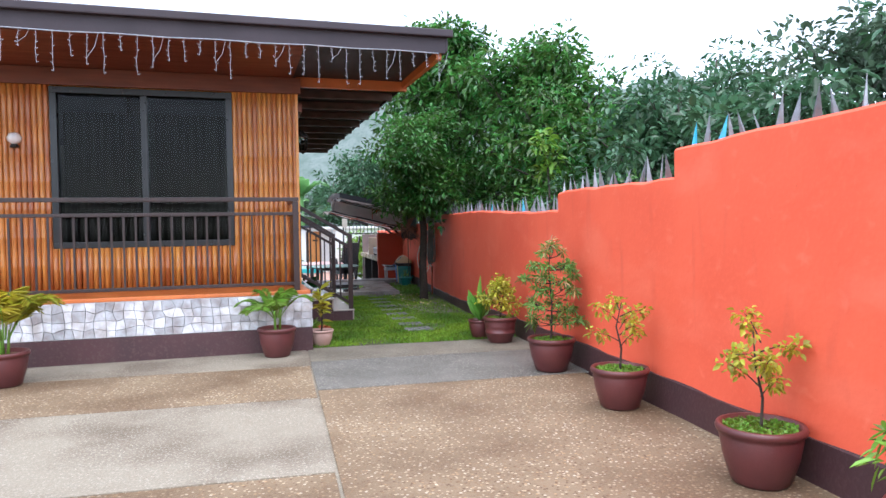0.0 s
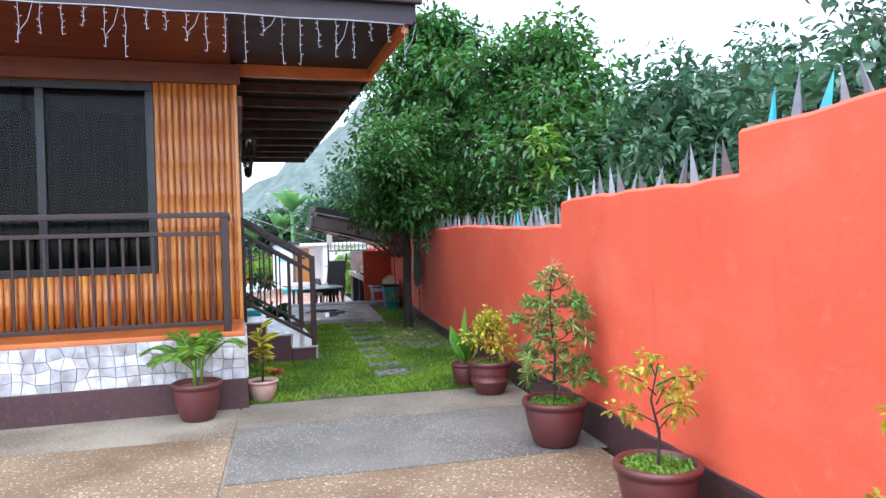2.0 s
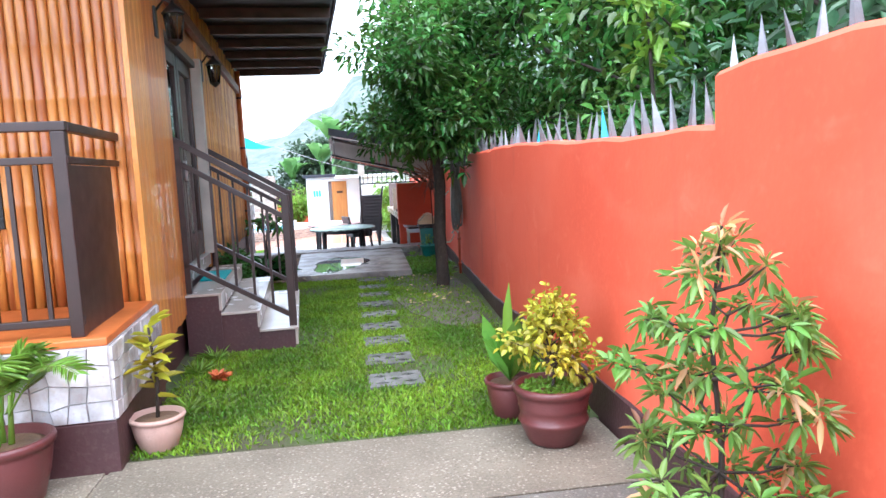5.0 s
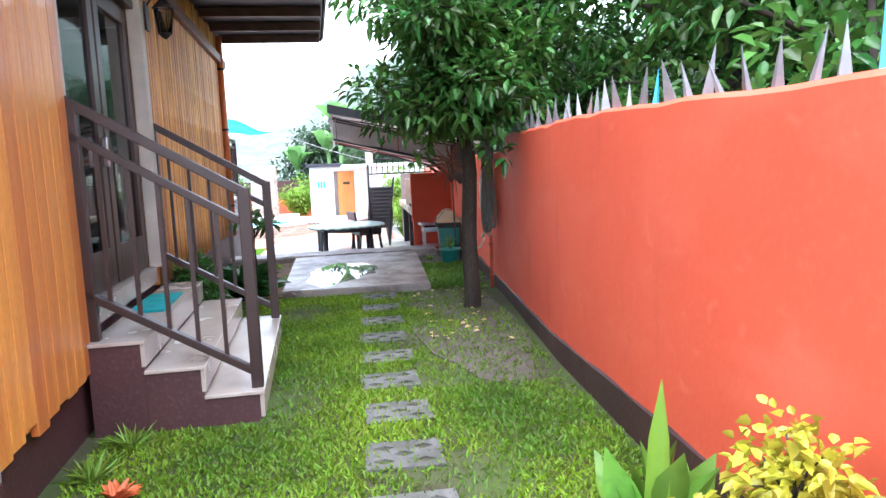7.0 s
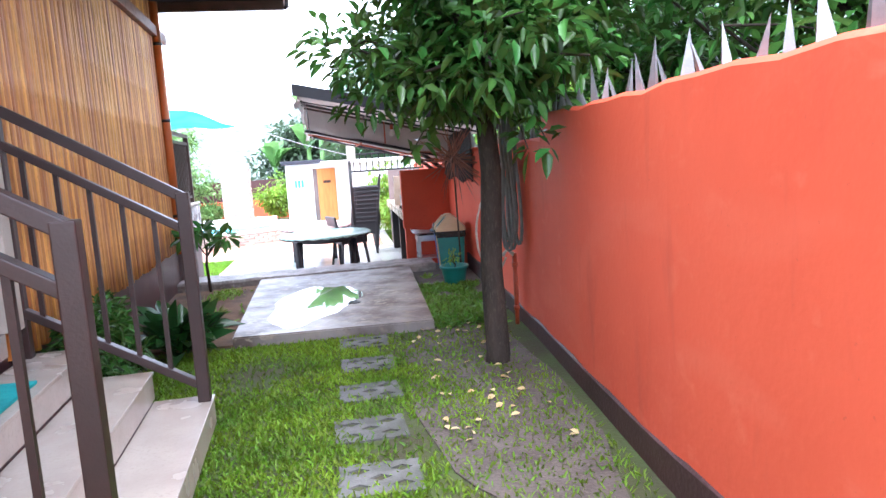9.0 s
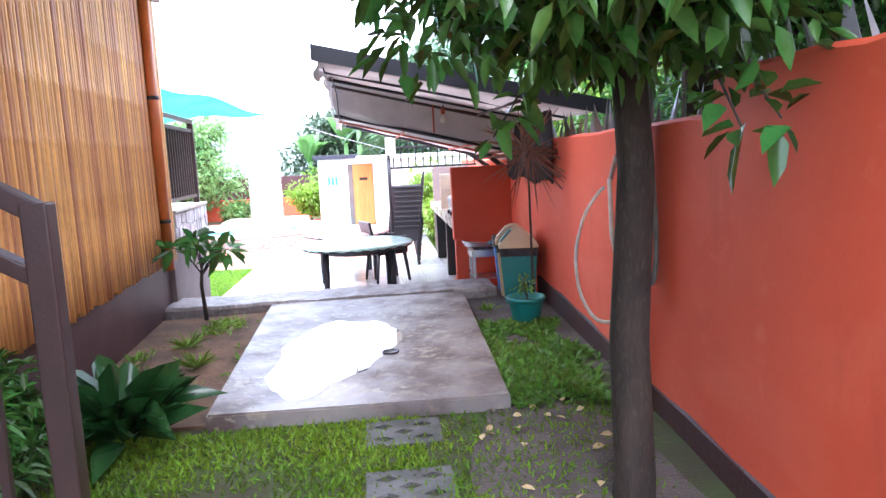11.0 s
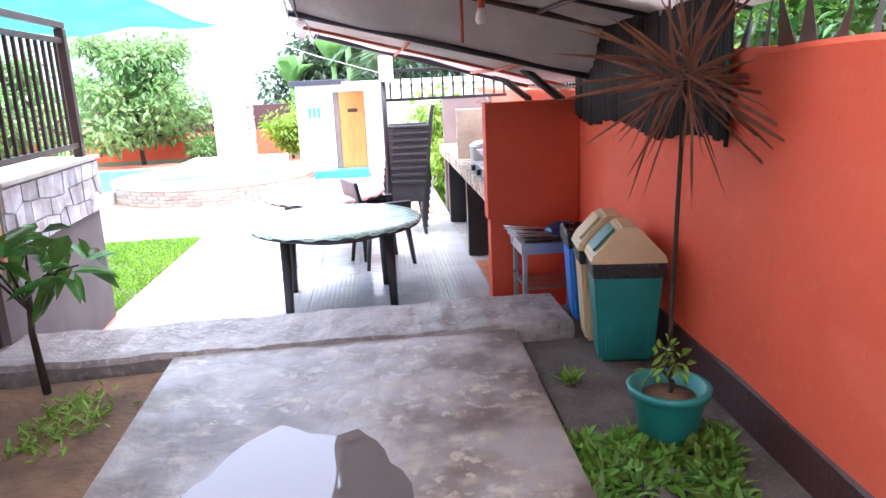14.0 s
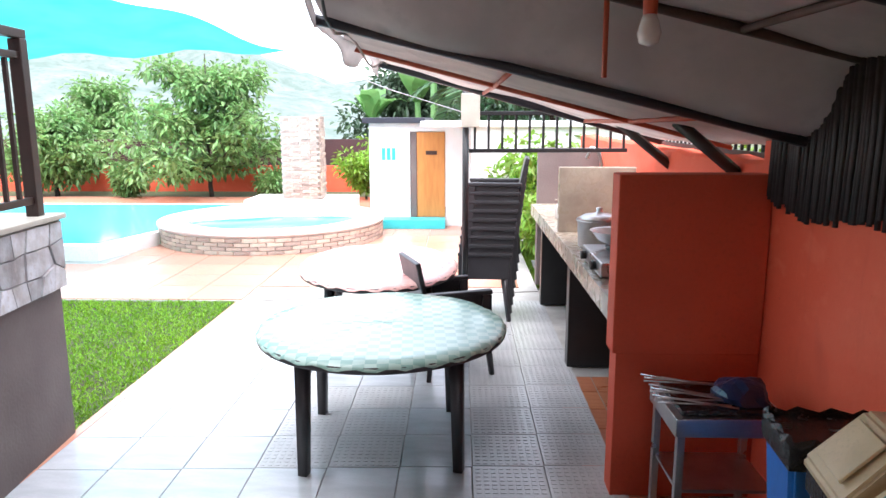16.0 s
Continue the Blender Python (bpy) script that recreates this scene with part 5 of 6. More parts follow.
def whorl_shrub(t, z, height, seed):
    """Upright shrub with tiers of branches that end in whorls of narrow leaves."""
    rr = random.Random(seed)
    bm = B()
    ends, tips = [], []
    stem = [Vector((0, 0, z - 0.03)), Vector((0.015, 0.01, z + height * 0.35)), Vector((-0.015, 0.015, z + height * 0.7)), Vector((0.0, -0.02, z + height))]
    tube(bm, stem, 0.012, 7, 0.004, False)
    tips.append(stem[-1])
    for f, n, w in ((0.16, 6, 0.30), (0.30, 6, 0.33), (0.44, 5, 0.22), (0.57, 5, 0.25), (0.70, 5, 0.24), (0.82, 4, 0.14), (0.92, 3, 0.06)):
        for k in range(n):
            a = 2 * math.pi * k / n + f * 9 + rr.uniform(-0.4, 0.4)
            ww = w * rr.uniform(0.65, 1.2)
            p0 = Vector((0, 0, z + height * f))
            p1 = p0 + Vector((math.cos(a) * ww, math.sin(a) * ww, rr.uniform(0.0, 0.10)))
            tube(bm, [p0, p0.lerp(p1, 0.5) + Vector((0, 0, -0.015)), p1], 0.0055, 5, 0.0025, False)
            ends.append(p1)
            if ww > 0.16:
                for q in (-0.5, 0.5):
                    p2 = p0.lerp(p1, 0.72) + Vector((math.cos(a + q * 2), math.sin(a + q * 2), 0.35)) * 0.075
                    tube(bm, [p0.lerp(p1, 0.6), p2], 0.004, 4, 0.002, False)
                    ends.append(p2)
            if rr.random() < 0.5:
                tips.append(p1 + Vector((0, 0, 0.015)))
    part("stem", bm, M["bark"], t)
    crown(t, ends, 0.022, 17, 0.070, M["leaf_whorl"], "foliage", 0.7, 0.25)
    crown(t, tips, 0.015, 9, 0.075, M["leaf_tip"], "young_foliage", 0.8, 0.22)


p = potted("potted_shrub", "maroon pot with a sparse yellow-green shrub and mossy cover", (2.68, 3.46, 0), 0.235, 0.34)
shrub_on(p, 0.3, 0.62, 0.2, M["leaf_yellow"], 26, 0.045, 1, True, 0.62)
p = potted("potted_shrub", "maroon pot with a thin yellow shrub and lime ground cover", (2.70, 5.2, 0), 0.225, 0.33)
shrub_on(p, 0.3, 0.60, 0.22, M["leaf_yellow"], 24, 0.042, 2, True, 0.62)
p = potted("potted_shrub", "maroon pot with a tall conical olive-bronze shrub", (2.72, 6.72, 0), 0.235, 0.34)
whorl_shrub(p, 0.3, 1.04, 3)
p = potted("potted_shrub", "banded maroon pot with a bushy yellow shrub", (2.76, 8.55, 0), 0.21, 0.33, None, (0.12, 0.2))
shrub_on(p, 0.3, 0.46, 0.24, M["leaf_yellow"], 24, 0.047, 4, False, 0.62)
p = potted("potted_plant", "maroon pot with broad glossy dark leaves and a pale spathe", (2.62, 9.0, 0), 0.15, 0.24, None, (), False)
n = 16
a_ = np.linspace(0, 6.0, n)
part("foliage", leaf_mesh("foliage", np.tile([[0, 0, 0.22]], (n, 1)), np.stack([np.cos(a_), np.sin(a_), rng.uniform(1.2, 6.0, n)], 1), rng.uniform(0.38, 0.62, n), 0.13 * np.ones(n), M["leaf_weed"], 0.25, 0.2), None, p)
part("spathe", leaf_mesh("spathe", np.array([[0.0, 0.0, 0.25]]), np.array([[0.02, -0.03, 1.0]]), np.array([0.66]), np.array([0.075]), M["leaf_lime"], 0.10, 0.45), None, p, "pale upright spathe")
p = potted("potted_shrub", "maroon pot half hidden with lime fern fronds", (2.62, 2.25, 0), 0.22, 0.33)
shrub_on(p, 0.3, 0.45, 0.24, M["leaf_lime"], 14, 0.09, 6, False, 0.25)
p = potted("potted_plant", "pinkish clay pot with a yellow-green croton stem", (0.52, 9.02, -0.008), 0.15, 0.21, M["pot_pink"], (), False)
bm = tube(B(), [(0, 0, 0.16), (0.02, 0, 0.4), (-0.01, 0.02, 0.72)], 0.012, 6, 0.008)
part("stem", bm, M["bark"], p)
n = 34
hh = rng.uniform(0.3, 0.75, n)
a_ = rng.uniform(0, 6.283, n)
part("foliage", leaf_mesh("foliage", np.stack([np.zeros(n), np.zeros(n), hh], 1), np.stack([np.cos(a_), np.sin(a_), rng.uniform(0.2, 1.2, n)], 1), rng.uniform(0.14, 0.26, n), 0.055 * np.ones(n), M["leaf_yellow"], 0.35, 0.2), None, p)
for at, s, lab in (((-0.03, 8.42, 0), 5, "feathery yellow-green areca palm"), ((-2.62, 7.6, 0), 6, "large yellow-green areca palm")):
    p = potted("potted_pot", "maroon clay planter pot with bare soil", at, 0.215, 0.34, None, (), False)
    p.name = "planter_pot"
    p["category"] = "plant pot"
    k = 1.0 if s == 5 else 1.45
    palm("areca_palm", lab + " growing in the maroon pot", pose(at[0], at[1], at[2]), 14, 0.78 * k, M["leaf_lime"] if s == 5 else M["leaf_yellow"], None, s, 4, 0.19 * k, 0.010, 0.3, (0.85, 1.45))

# broad dark plant, shrubs and sapling by the house
bp_ = thing("broad_leaf_plant", "clump of broad glossy dark green leaves", "plant", pose(0.48, 15.12, 0.0))
n = 64
a_ = rng.uniform(0, 6.283, n)
for k in range(n):
    c_, s_ = math.cos(a_[k]), math.sin(a_[k])
    part("leaf", leaf_mesh("leaf", np.array([[0.07 * c_, 0.07 * s_, R.uniform(0.02, 0.22)]]), np.array([[c_, s_, R.uniform(0.25, 2.3)]]), np.array([R.uniform(0.36, 0.56)]), np.array([0.145]), M["leaf_deep"], 0.32, 0.22), None, bp_)
for k, (x, y) in enumerate(((0.18, 14.3), (0.05, 14.75), (0.25, 13.75))):
    s = thing("small_shrub", "small shrub with narrow mixed green leaves", "shrub", pose(x, y, 0))
    shrub_on(s, 0.0, 0.55, 0.26, M["leaf"], 26, 0.10, 70 + k, False, 0.3)
sp_ = thing("sapling", "young sapling with broad drooping leaves", "plant", pose(0.20, 18.12, 0.0))
bm = B()
ends = []
tube(bm, [(0, 0, -0.02), (-0.02, 0, 0.35), (0.02, -0.03, 0.62)], 0.022, 7, 0.012)
for k in range(7):
    a = k * 0.95
    q = Vector((0.26 * math.cos(a), 0.26 * math.sin(a), 0.68 + 0.06 * (k % 3)))
    part("twig", tube(B(), [(0.0, 0, 0.45), q * 0.6 + Vector((0, 0, 0.25)), q], 0.008, 5, 0.004, False), M["bark"], sp_)
    ends.append(q)
part("stem", bm, M["bark"], sp_)
crown(sp_, ends, 0.07, 9, 0.21, M["leaf"], "foliage", 0.7, 0.36)
br = thing("bromeliad", "small orange-red bromeliad at the plinth", "plant", pose(0.62, 10.35, -0.008))
n = 18
a_ = rng.uniform(0, 6.283, n)
part("foliage", leaf_mesh("foliage", np.zeros((n, 3)), np.stack([np.cos(a_), np.sin(a_), rng.uniform(0.5, 1.8, n)], 1), 0.16 * np.ones(n), 0.035 * np.ones(n), mat("orange_red_leaf", (0.55, 0.14, 0.04), (0.4, 0.08, 0.03), 0.5, 5, 30, 0.0), 0.3), None, br)

# teal pot and spiky dracaena
tp = thing("teal_pot", "teal plastic pot with a small green seedling", "potted plant", pose(3.10, 17.17, 0.006))
part("pot", lathe(B(), [(0.105, 0), (0.115, 0.01), (0.145, 0.18), (0.148, 0.195), (0.165, 0.20), (0.17, 0.228), (0.162, 0.235), (0.145, 0.232), (0.138, 0.19), (0.02, 0.18)], 36), M["teal"], tp)
part("soil", lathe(B(), [(0.138, 0.185), (0.02, 0.195)], 20), M["dirt"], tp)
shrub_on(tp, 0.19, 0.16, 0.06, M["leaf_lime"], 3, 0.055, 33, True)
dr_ = thing("dracaena", "tall thin dracaena with a burst of bronze spiky leaves", "plant", pose(3.24, 17.52, 0.0))
part("stem", tube(B(), [(0, 0, -0.02), (-0.01, -0.05, 0.4), (-0.03, -0.12, 0.9), (-0.05, -0.2, 1.46)], 0.012, 7, 0.009), M["bark"], dr_)
n = 84
base = np.tile([[-0.05, -0.2, 1.46]], (n, 1)) + rng.normal(0, 0.03, (n, 3))
dd = spread(n)
dd[:, 2] += 0.25
for k in range(n):
    part("leaf", leaf_mesh("leaf", base[k:k + 1], dd[k:k + 1], np.array([R.uniform(0.28, 0.58)]), np.array([0.014]), M["leaf_red"], 0.12, 0.2), None, dr_)

# ---- spikes on the wall ----
def shard(h, w, ln):
    b = B()
    v = [b.verts.new(q) for q in ((-0.012, -w, 0), (0.012, -w, 0), (0.012, w, 0), (-0.012, w, 0), (ln, 0.01, h))]
    b.faces.new(v[:4][::-1])
    for k in range(4):
        b.faces.new((v[k], v[(k + 1) % 4], v[4]))
    return b


sh = [mesh_of("spike", shard(h, w, l_), M["galv"]) for h, w, l_ in ((0.25, 0.026, 0.02), (0.20, 0.022, -0.03), (0.17, 0.02, 0.05), (0.23, 0.033, -0.05))]
shb = mesh_of("spike", shard(0.21, 0.026, 0.01), M["shardblue"])
y = -1.0
while y < 19.5:
    top = 2.08 if y < 4.87 else 1.86 if y < 7.4 else (1.66 + 0.08 * min(1, max(0, (y - 8) / 3.5))) if y < 14.3 else 1.57
    blue = any(abs(y - q) < 0.07 for q in (4.75, 4.35, 7.28, 8.9, 2.2, 10.4))
    part("spike", shb if blue else R.choice(sh), None, bwall, "", pose(wall_x(y) + 0.075, y, top - 0.03, R.uniform(-10, 10), 0, R.uniform(0, 360)))
    y += R.uniform(0.13, 0.2)

# ---- pavers, puddle, drain, litter ----
def paver_mesh():
    b = B()
    hx, hy = 0.20, 0.17
    loops = [[(-hx, -hy), (hx, -hy), (hx, hy), (-hx, hy)]]
    for cx, cy in ((0, 0), (-0.105, 0.085), (0.105, 0.085), (-0.105, -0.085), (0.105, -0.085)):
        loops.append([(cx - 0.055, cy), (cx, cy - 0.035), (cx + 0.055, cy), (cx, cy + 0.035)])
    es = []
    for lp in loops:
        vs = [b.verts.new((x, y, 0.0)) for x, y in lp]
        es += [b.edges.new((vs[k], vs[(k + 1) % 4])) for k in range(4)]
    bmesh.ops.triangle_fill(b, edges=es, use_beauty=True, use_dissolve=False)
    g_ = bmesh.ops.extrude_face_region(b, geom=b.faces[:])
    bmesh.ops.translate(b, vec=(0, 0, 0.05), verts=[e for e in g_["geom"] if isinstance(e, bmesh.types.BMVert)])
    return mesh_of("paver", b, M["paver"])


pm = paver_mesh()
pv0 = tagged(new("paver", pm), "perforated cement stepping paver sunk in the lawn", "paver", "stepping pavers")
pv0.matrix_basis = pose(1.97, 9.95, -0.036, 0, 0, 2)
for k in range(1, 9):
    copy_thing(pv0, pose(1.97 + R.uniform(-0.02, 0.02), 9.95 + k * 0.63, -0.043 + R.uniform(-0.005, 0.004), 0, 0, R.uniform(-3, 3)))
pm_ = bpy.data.materials.new("puddle_water")
pm_.use_nodes = True
q_ = pm_.node_tree.nodes["Principled BSDF"]
q_.inputs["Base Color"].default_value = (0.09, 0.08, 0.075, 1)
q_.inputs["Roughness"].default_value, q_.inputs["Specular IOR Level"].default_value = 0.02, 1.0
out = []
for k in range(48):
    a = 2 * math.pi * k / 48
    rr = 1 + 0.10 * math.sin(3 * a + 0.6) + 0.05 * math.sin(7 * a) + 0.02 * math.sin(17 * a)
    out.append((1.53 + 0.42 * rr * math.cos(a) + 0.14 * math.sin(a), 16.45 + 0.95 * rr * math.sin(a)))
struct("puddle", prism(B(), out, 0.08, 0.0862), pm_, "shallow rain puddle on the path slab", "puddle")
dn = thing("floor_drain", "small round black floor drain", "drain", pose(1.93, 16.28, 0.086))
part("ring", lathe(B(), [(0.062, 0), (0.062, 0.008), (0.048, 0.008), (0.046, 0.003), (0.01, 0.003)], 24), M["black"], dn)
n = 46
ly = rng.uniform(12.6, 15.3, n)
lx = rng.uniform(2.35, 3.1, n)
dd = rng.normal(0, 1, (n, 3)) * [1, 1, 0.12]
tagged(part("leaf_litter", leaf_mesh("leaf_litter", np.stack([lx, ly, np.full(n, 0.016)], 1), dd, rng.uniform(0.04, 0.07, n), 0.035 * np.ones(n), M["litter"], 0.0, 0.2), None), "scattered pale fallen leaves on the soil", "leaves", "", "stuff")

# ---- icicle lights ----
il = thing("icicle_lights", "white icicle light string hanging along the eave", "light string", HM)
part("cable", tube(B(), [(-6.0 + k * 0.5, ef - 0.05, 3.56 - 0.01 * (k % 2)) for k in range(16)], 0.006, 5), M["string"], il)
for k in range(46):
    x = -5.6 + k * 0.158
    b = B()
    ln = R.choice((0.18, 0.26, 0.34, 0.42))
    pts = [(x + R.uniform(-0.008, 0.008), ef - 0.05, 3.56 - ln * i / 5) for i in range(6)]
    tube(b, pts, 0.0026, 4, None, False)
    for q in pts[1:]:
        tube(b, [q, (q[0] + R.choice((-1, 1)) * 0.022, q[1], q[2] + 0.014)], 0.003, 4)
    if k % 4 == 1:
        tube(b, [(x + 0.11, ef - 0.05, 3.56), (x + 0.07, ef - 0.05, 3.56 - ln * 0.45), (x, ef - 0.05, 3.56 - ln * 0.75)], 0.0026, 4, None, False)
    part("light_strand", b, M["string"], il)


# ---- wall lanterns, mat ----
def lantern(m):
    t = thing("wall_lantern", "black carriage lantern with glass panes on the wall", "wall lamp", m, "side wall lanterns")
    part("backplate", boxm(0.0, -0.05, -0.02, 0.02, 0.05, 0.22, 0.006), M["black"], t)
    part("arm", tube(B(), [(0.01, 0, 0.18), (0.08, 0, 0.27), (0.15, 0, 0.25)], 0.01, 8), M["black"], t)
    part("cap", lathe(B(), [(0.09, 0.16), (0.095, 0.17), (0.05, 0.22), (0.015, 0.25), (0.012, 0.27)], 6, (0.15, 0, 0)), M["black"], t)
    part("glass", lathe(B(), [(0.05, -0.04), (0.075, 0.15), (0.07, 0.158)], 6, (0.15, 0, 0)), M["glass"], t)
    for k in range(6):
        a = math.pi / 3 * k
        part("bar", tube(B(), [(0.15 + 0.053 * math.cos(a), 0.053 * math.sin(a), -0.05), (0.15 + 0.078 * math.cos(a), 0.078 * math.sin(a), 0.16)], 0.005, 5), M["black"], t)
    part("base", lathe(B(), [(0.01, -0.09), (0.05, -0.055), (0.055, -0.04)], 6, (0.15, 0, 0)), M["black"], t)


lantern(HM @ pose(0.012, 1.0, 2.72))
lantern(HM @ pose(0.012, 3.62, 2.72))
bm = boxm(0.02, 2.15, 0.546, 0.26, 2.85, 0.563, 0.004)
tagged(part("doormat", bm, M["mat_teal"], None, "", HM), "teal fabric doormat on the top step", "doormat")
po = thing("porch_lamp", "small globe lamp on the front wall", "wall lamp", HM @ pose(-3.45, -0.02, 2.55))
part("base", lathe(B(), [(0.05, 0), (0.05, 0.03), (0.03, 0.04)], 16), M["black"], po)
part("globe", lathe(B(), [(0.03, 0.04), (0.075, 0.08), (0.085, 0.12), (0.06, 0.17), (0.01, 0.19)], 20), M["bulb"], po)

# ---- hose, tap and pipe ----
hp = thing("standpipe", "orange painted water pipe with a tap on the wall", "pipe", pose(wall_x(15.15) - 0.06, 15.15, 0))
part("pipe", tube(B(), [(0, 0, -0.02), (0, 0, 0.62)], 0.02, 10), M["pipe_red"], hp)
part("tap", tube(B(), [(0, 0, 0.6), (-0.06, 0, 0.66), (-0.1, 0.02, 0.60)], 0.018, 8), M["hose_pale"], hp)
for z in (0.12, 0.5):
    part("collar", lathe(B(), [(0.027, z), (0.027, z + 0.04)], 12), M["pipe_red"], hp)
ho = thing("garden_hose", "coiled grey rubber garden hose hanging on the wall", "hose", pose(wall_x(15.0) - 0.10, 15.04, 0))
for k in range(9):
    w, top, bot = R.uniform(0.035, 0.09), R.uniform(1.72, 1.86), R.uniform(0.66, 0.84)
    ox = R.uniform(-0.06, 0.05)
    pts = [(ox + 0.02 * math.sin(t * 2), w * math.cos(t) + 0.02 * k - 0.1, (top + bot) / 2 + (top - bot) / 2 * math.sin(t)) for t in np.linspace(0, 2 * math.pi, 30)]
    part("coil", tube(B(), pts, 0.0125, 7, None, False), M["hose"], ho)
part("hook", tube(B(), [(0.1, -0.05, 1.78), (-0.06, -0.05, 1.80), (-0.09, -0.05, 1.86)], 0.012, 7), M["black"], ho)
hs = thing("shower_hose", "pale looped hose with a spray handle", "hose", pose(wall_x(15.4) - 0.10, 15.47, 0))
pts = [(-0.02, 0, 1.24), (-0.12, 0.02, 1.16), (-0.22, 0, 0.95), (-0.25, -0.05, 0.72), (-0.22, -0.14, 0.52), (-0.13, -0.22, 0.43), (-0.05, -0.28, 0.50), (-0.02, -0.3, 0.68)]
sm_ = []
for a, b in zip(pts, pts[1:]):
    sm_ += [Vector(a).lerp(Vector(b), i / 3) for i in range(3)]
sm_ = [sum((sm_[max(0, min(len(sm_) - 1, i + d))] for d in (-2, -1, 0, 1, 2)), Vector()) / 5 for i in range(len(sm_))]
part("loop", tube(B(), sm_, 0.010, 8), M["hose_pale"], hs)
part("handle", tube(B(), [(-0.01, 0.0, 1.27), (-0.03, -0.09, 0.95), (-0.01, -0.2, 0.66)], 0.0135, 8), M["hose_pale"], hs)
part("nozzle", tube(B(), [(0, 0.02, 1.25), (0.0, -0.1, 1.40)], 0.014, 8), M["steel"], hs)
part("cord", tube(B(), [(0, -0.1, 1.40), (-0.03, -0.34, 1.75), (-0.12, -0.75, 2.1)], 0.006, 5), M["hose"], hs)

# ---- canopy lean-to ----
PROFILE = [(16.85, 2.22), (17.6, 2.245), (18.4, 2.265), (19.1, 2.28), (19.2, 2.2), (19.3, 2.06), (19.42, 1.99), (19.7, 1.985), (20.8, 1.99), (22.0, 2.01)]


def cp(u, v, dz=0.0):
    """A point of the canopy's underside: u across from the free edge to the wall, v from its front to its back."""
    y = 16.85 + 5.15 * v
    z = float(np.interp(y, [q[0] for q in PROFILE], [q[1] for q in PROFILE]))
    x = 1.51 - 0.016 * (y - 16.85) + u * 2.15
    return Vector((x, y + 0.07 * u, z - (0.215 + 0.055 * v) * u * 2.15 + dz))


def cv(y):
    return (y - 16.85) / 5.15


def roof_z(u, v):
    """Height of the outer sheet, which lies straight over the sagging lining."""
    return cp(u, 0).z * (1 - v) + (cp(u, 1).z + 0.16) * v + 0.16 * math.sin(math.pi * min(1, v * 1.1)) + 0.05


cn = thing("canopy", "lean-to canopy of dark roof sheet lined with grey tarpaulin", "canopy")
for nm, mt in (("roof_sheet", M["sheet"]), ("tarpaulin", M["tarp"])):
    b = B()
    nu, nv = 30, 72
    vs = []
    for j in range(nv + 1):
        row = []
        for i in range(nu + 1):
            u, v = i / nu, j / nv
            p = cp(u, v)
            if nm == "roof_sheet":
                p.z = roof_z(u, v) + 0.012 * math.sin(i * 2.1)
            else:
                fold = noise.noise(Vector((u * 5, v * 7, 2.0))) * 0.022 + noise.noise(Vector((u * 3 + v * 9, v * 22, 5.0))) * 0.012
                p += Vector((0.012 * math.sin(j * 0.9) if i == 0 else 0, fold, fold - 0.015))
            row.append(b.verts.new(p))
        vs.append(row)
    for j in range(nv):
        if nm == "roof_sheet" and (j < 18 or j > 58):
            continue
        for i in range(nu):
            b.faces.new((vs[j][i], vs[j][i + 1], vs[j + 1][i + 1], vs[j + 1][i])).smooth = True
    bmesh.ops.delete(b, geom=[v for v in b.verts if not v.link_faces], context="VERTS")
    bmesh.ops.solidify(b, geom=b.faces[:], thickness=0.005)
    part(nm, b, mt, cn)
b = loft([[cp(u, 0, 0.10) + Vector((0, -0.03, 0)), cp(u, 0, 0.10), cp(u, 0, -0.02), cp(u, 0, -0.02) + Vector((0, -0.03, 0))] for u in (-0.02, 0.25, 0.5, 0.75, 1.06)])
part("fascia", b, M["sheet"], cn, "dark roof sheet edge")
for y, dz, rad, mt in ((17.62, -0.03, 0.012, "sheet"), (18.35, -0.03, 0.016, "sheet"), (19.08, -0.03, 0.02, "rafter"), (19.44, -0.035, 0.022, "sheet"), (20.6, -0.04, 0.014, "pipe_red"), (21.97, -0.03, 0.032, "sheet")):
    part("purlin", tube(B(), [cp(-0.01, cv(y), dz), cp(0.5, cv(y), dz), cp(1.0, cv(y), dz)], rad, 6), M[mt], cn)
for u in (0.36, 0.72):
    part("rafter", tube(B(), [cp(u, cv(y), -0.035) for y in (16.88, 17.62, 18.35, 19.06)], 0.014, 6), M["rafter"], cn)
    part("rafter", tube(B(), [cp(u, cv(y), -0.04) for y in (19.46, 20.6, 21.95)], 0.014, 6), M["pipe_red"], cn)
# loose tarpaulin hem with folds along the free edge
b = B()
nv = 60
vs = [[b.verts.new(cp(0.0, j / nv, -0.015) + Vector((-0.012 * k + 0.014 * math.sin(j * 0.8 + k), 0, -0.024 * k * (1 + 0.7 * math.sin(j * 0.33))))) for k in range(4)] for j in range(nv + 1)]
for j in range(nv):
    for k in range(3):
        b.faces.new((vs[j][k], vs[j][k + 1], vs[j + 1][k + 1], vs[j + 1][k])).smooth = True
bmesh.ops.solidify(b, geom=b.faces[:], thickness=0.004)
part("hem", b, M["tarp"], cn, "loose tarpaulin hem")
part("pole", tube(B(), [(2.07, 22.62, FLOOR), (2.07, 22.62, 1.9)], 0.028, 10), M["black"], cn)
part("meter_box", boxm(2.03, 22.52, 1.50, 2.19, 22.60, 1.78, 0.008), M["cream"], cn, "grey box on the pole")
for y0 in (20.3, 21.7):
    part("bracket", tube(B(), [(3.60, y0, 1.20), (3.16, y0, cp(0.74, cv(y0)).z - 0.03)], 0.035, 4), M["black"], cn)
bl = thing("bulb_lamp", "bare white bulb hanging in a brown socket", "lamp", pose(2.62, 18.82, 1.84))
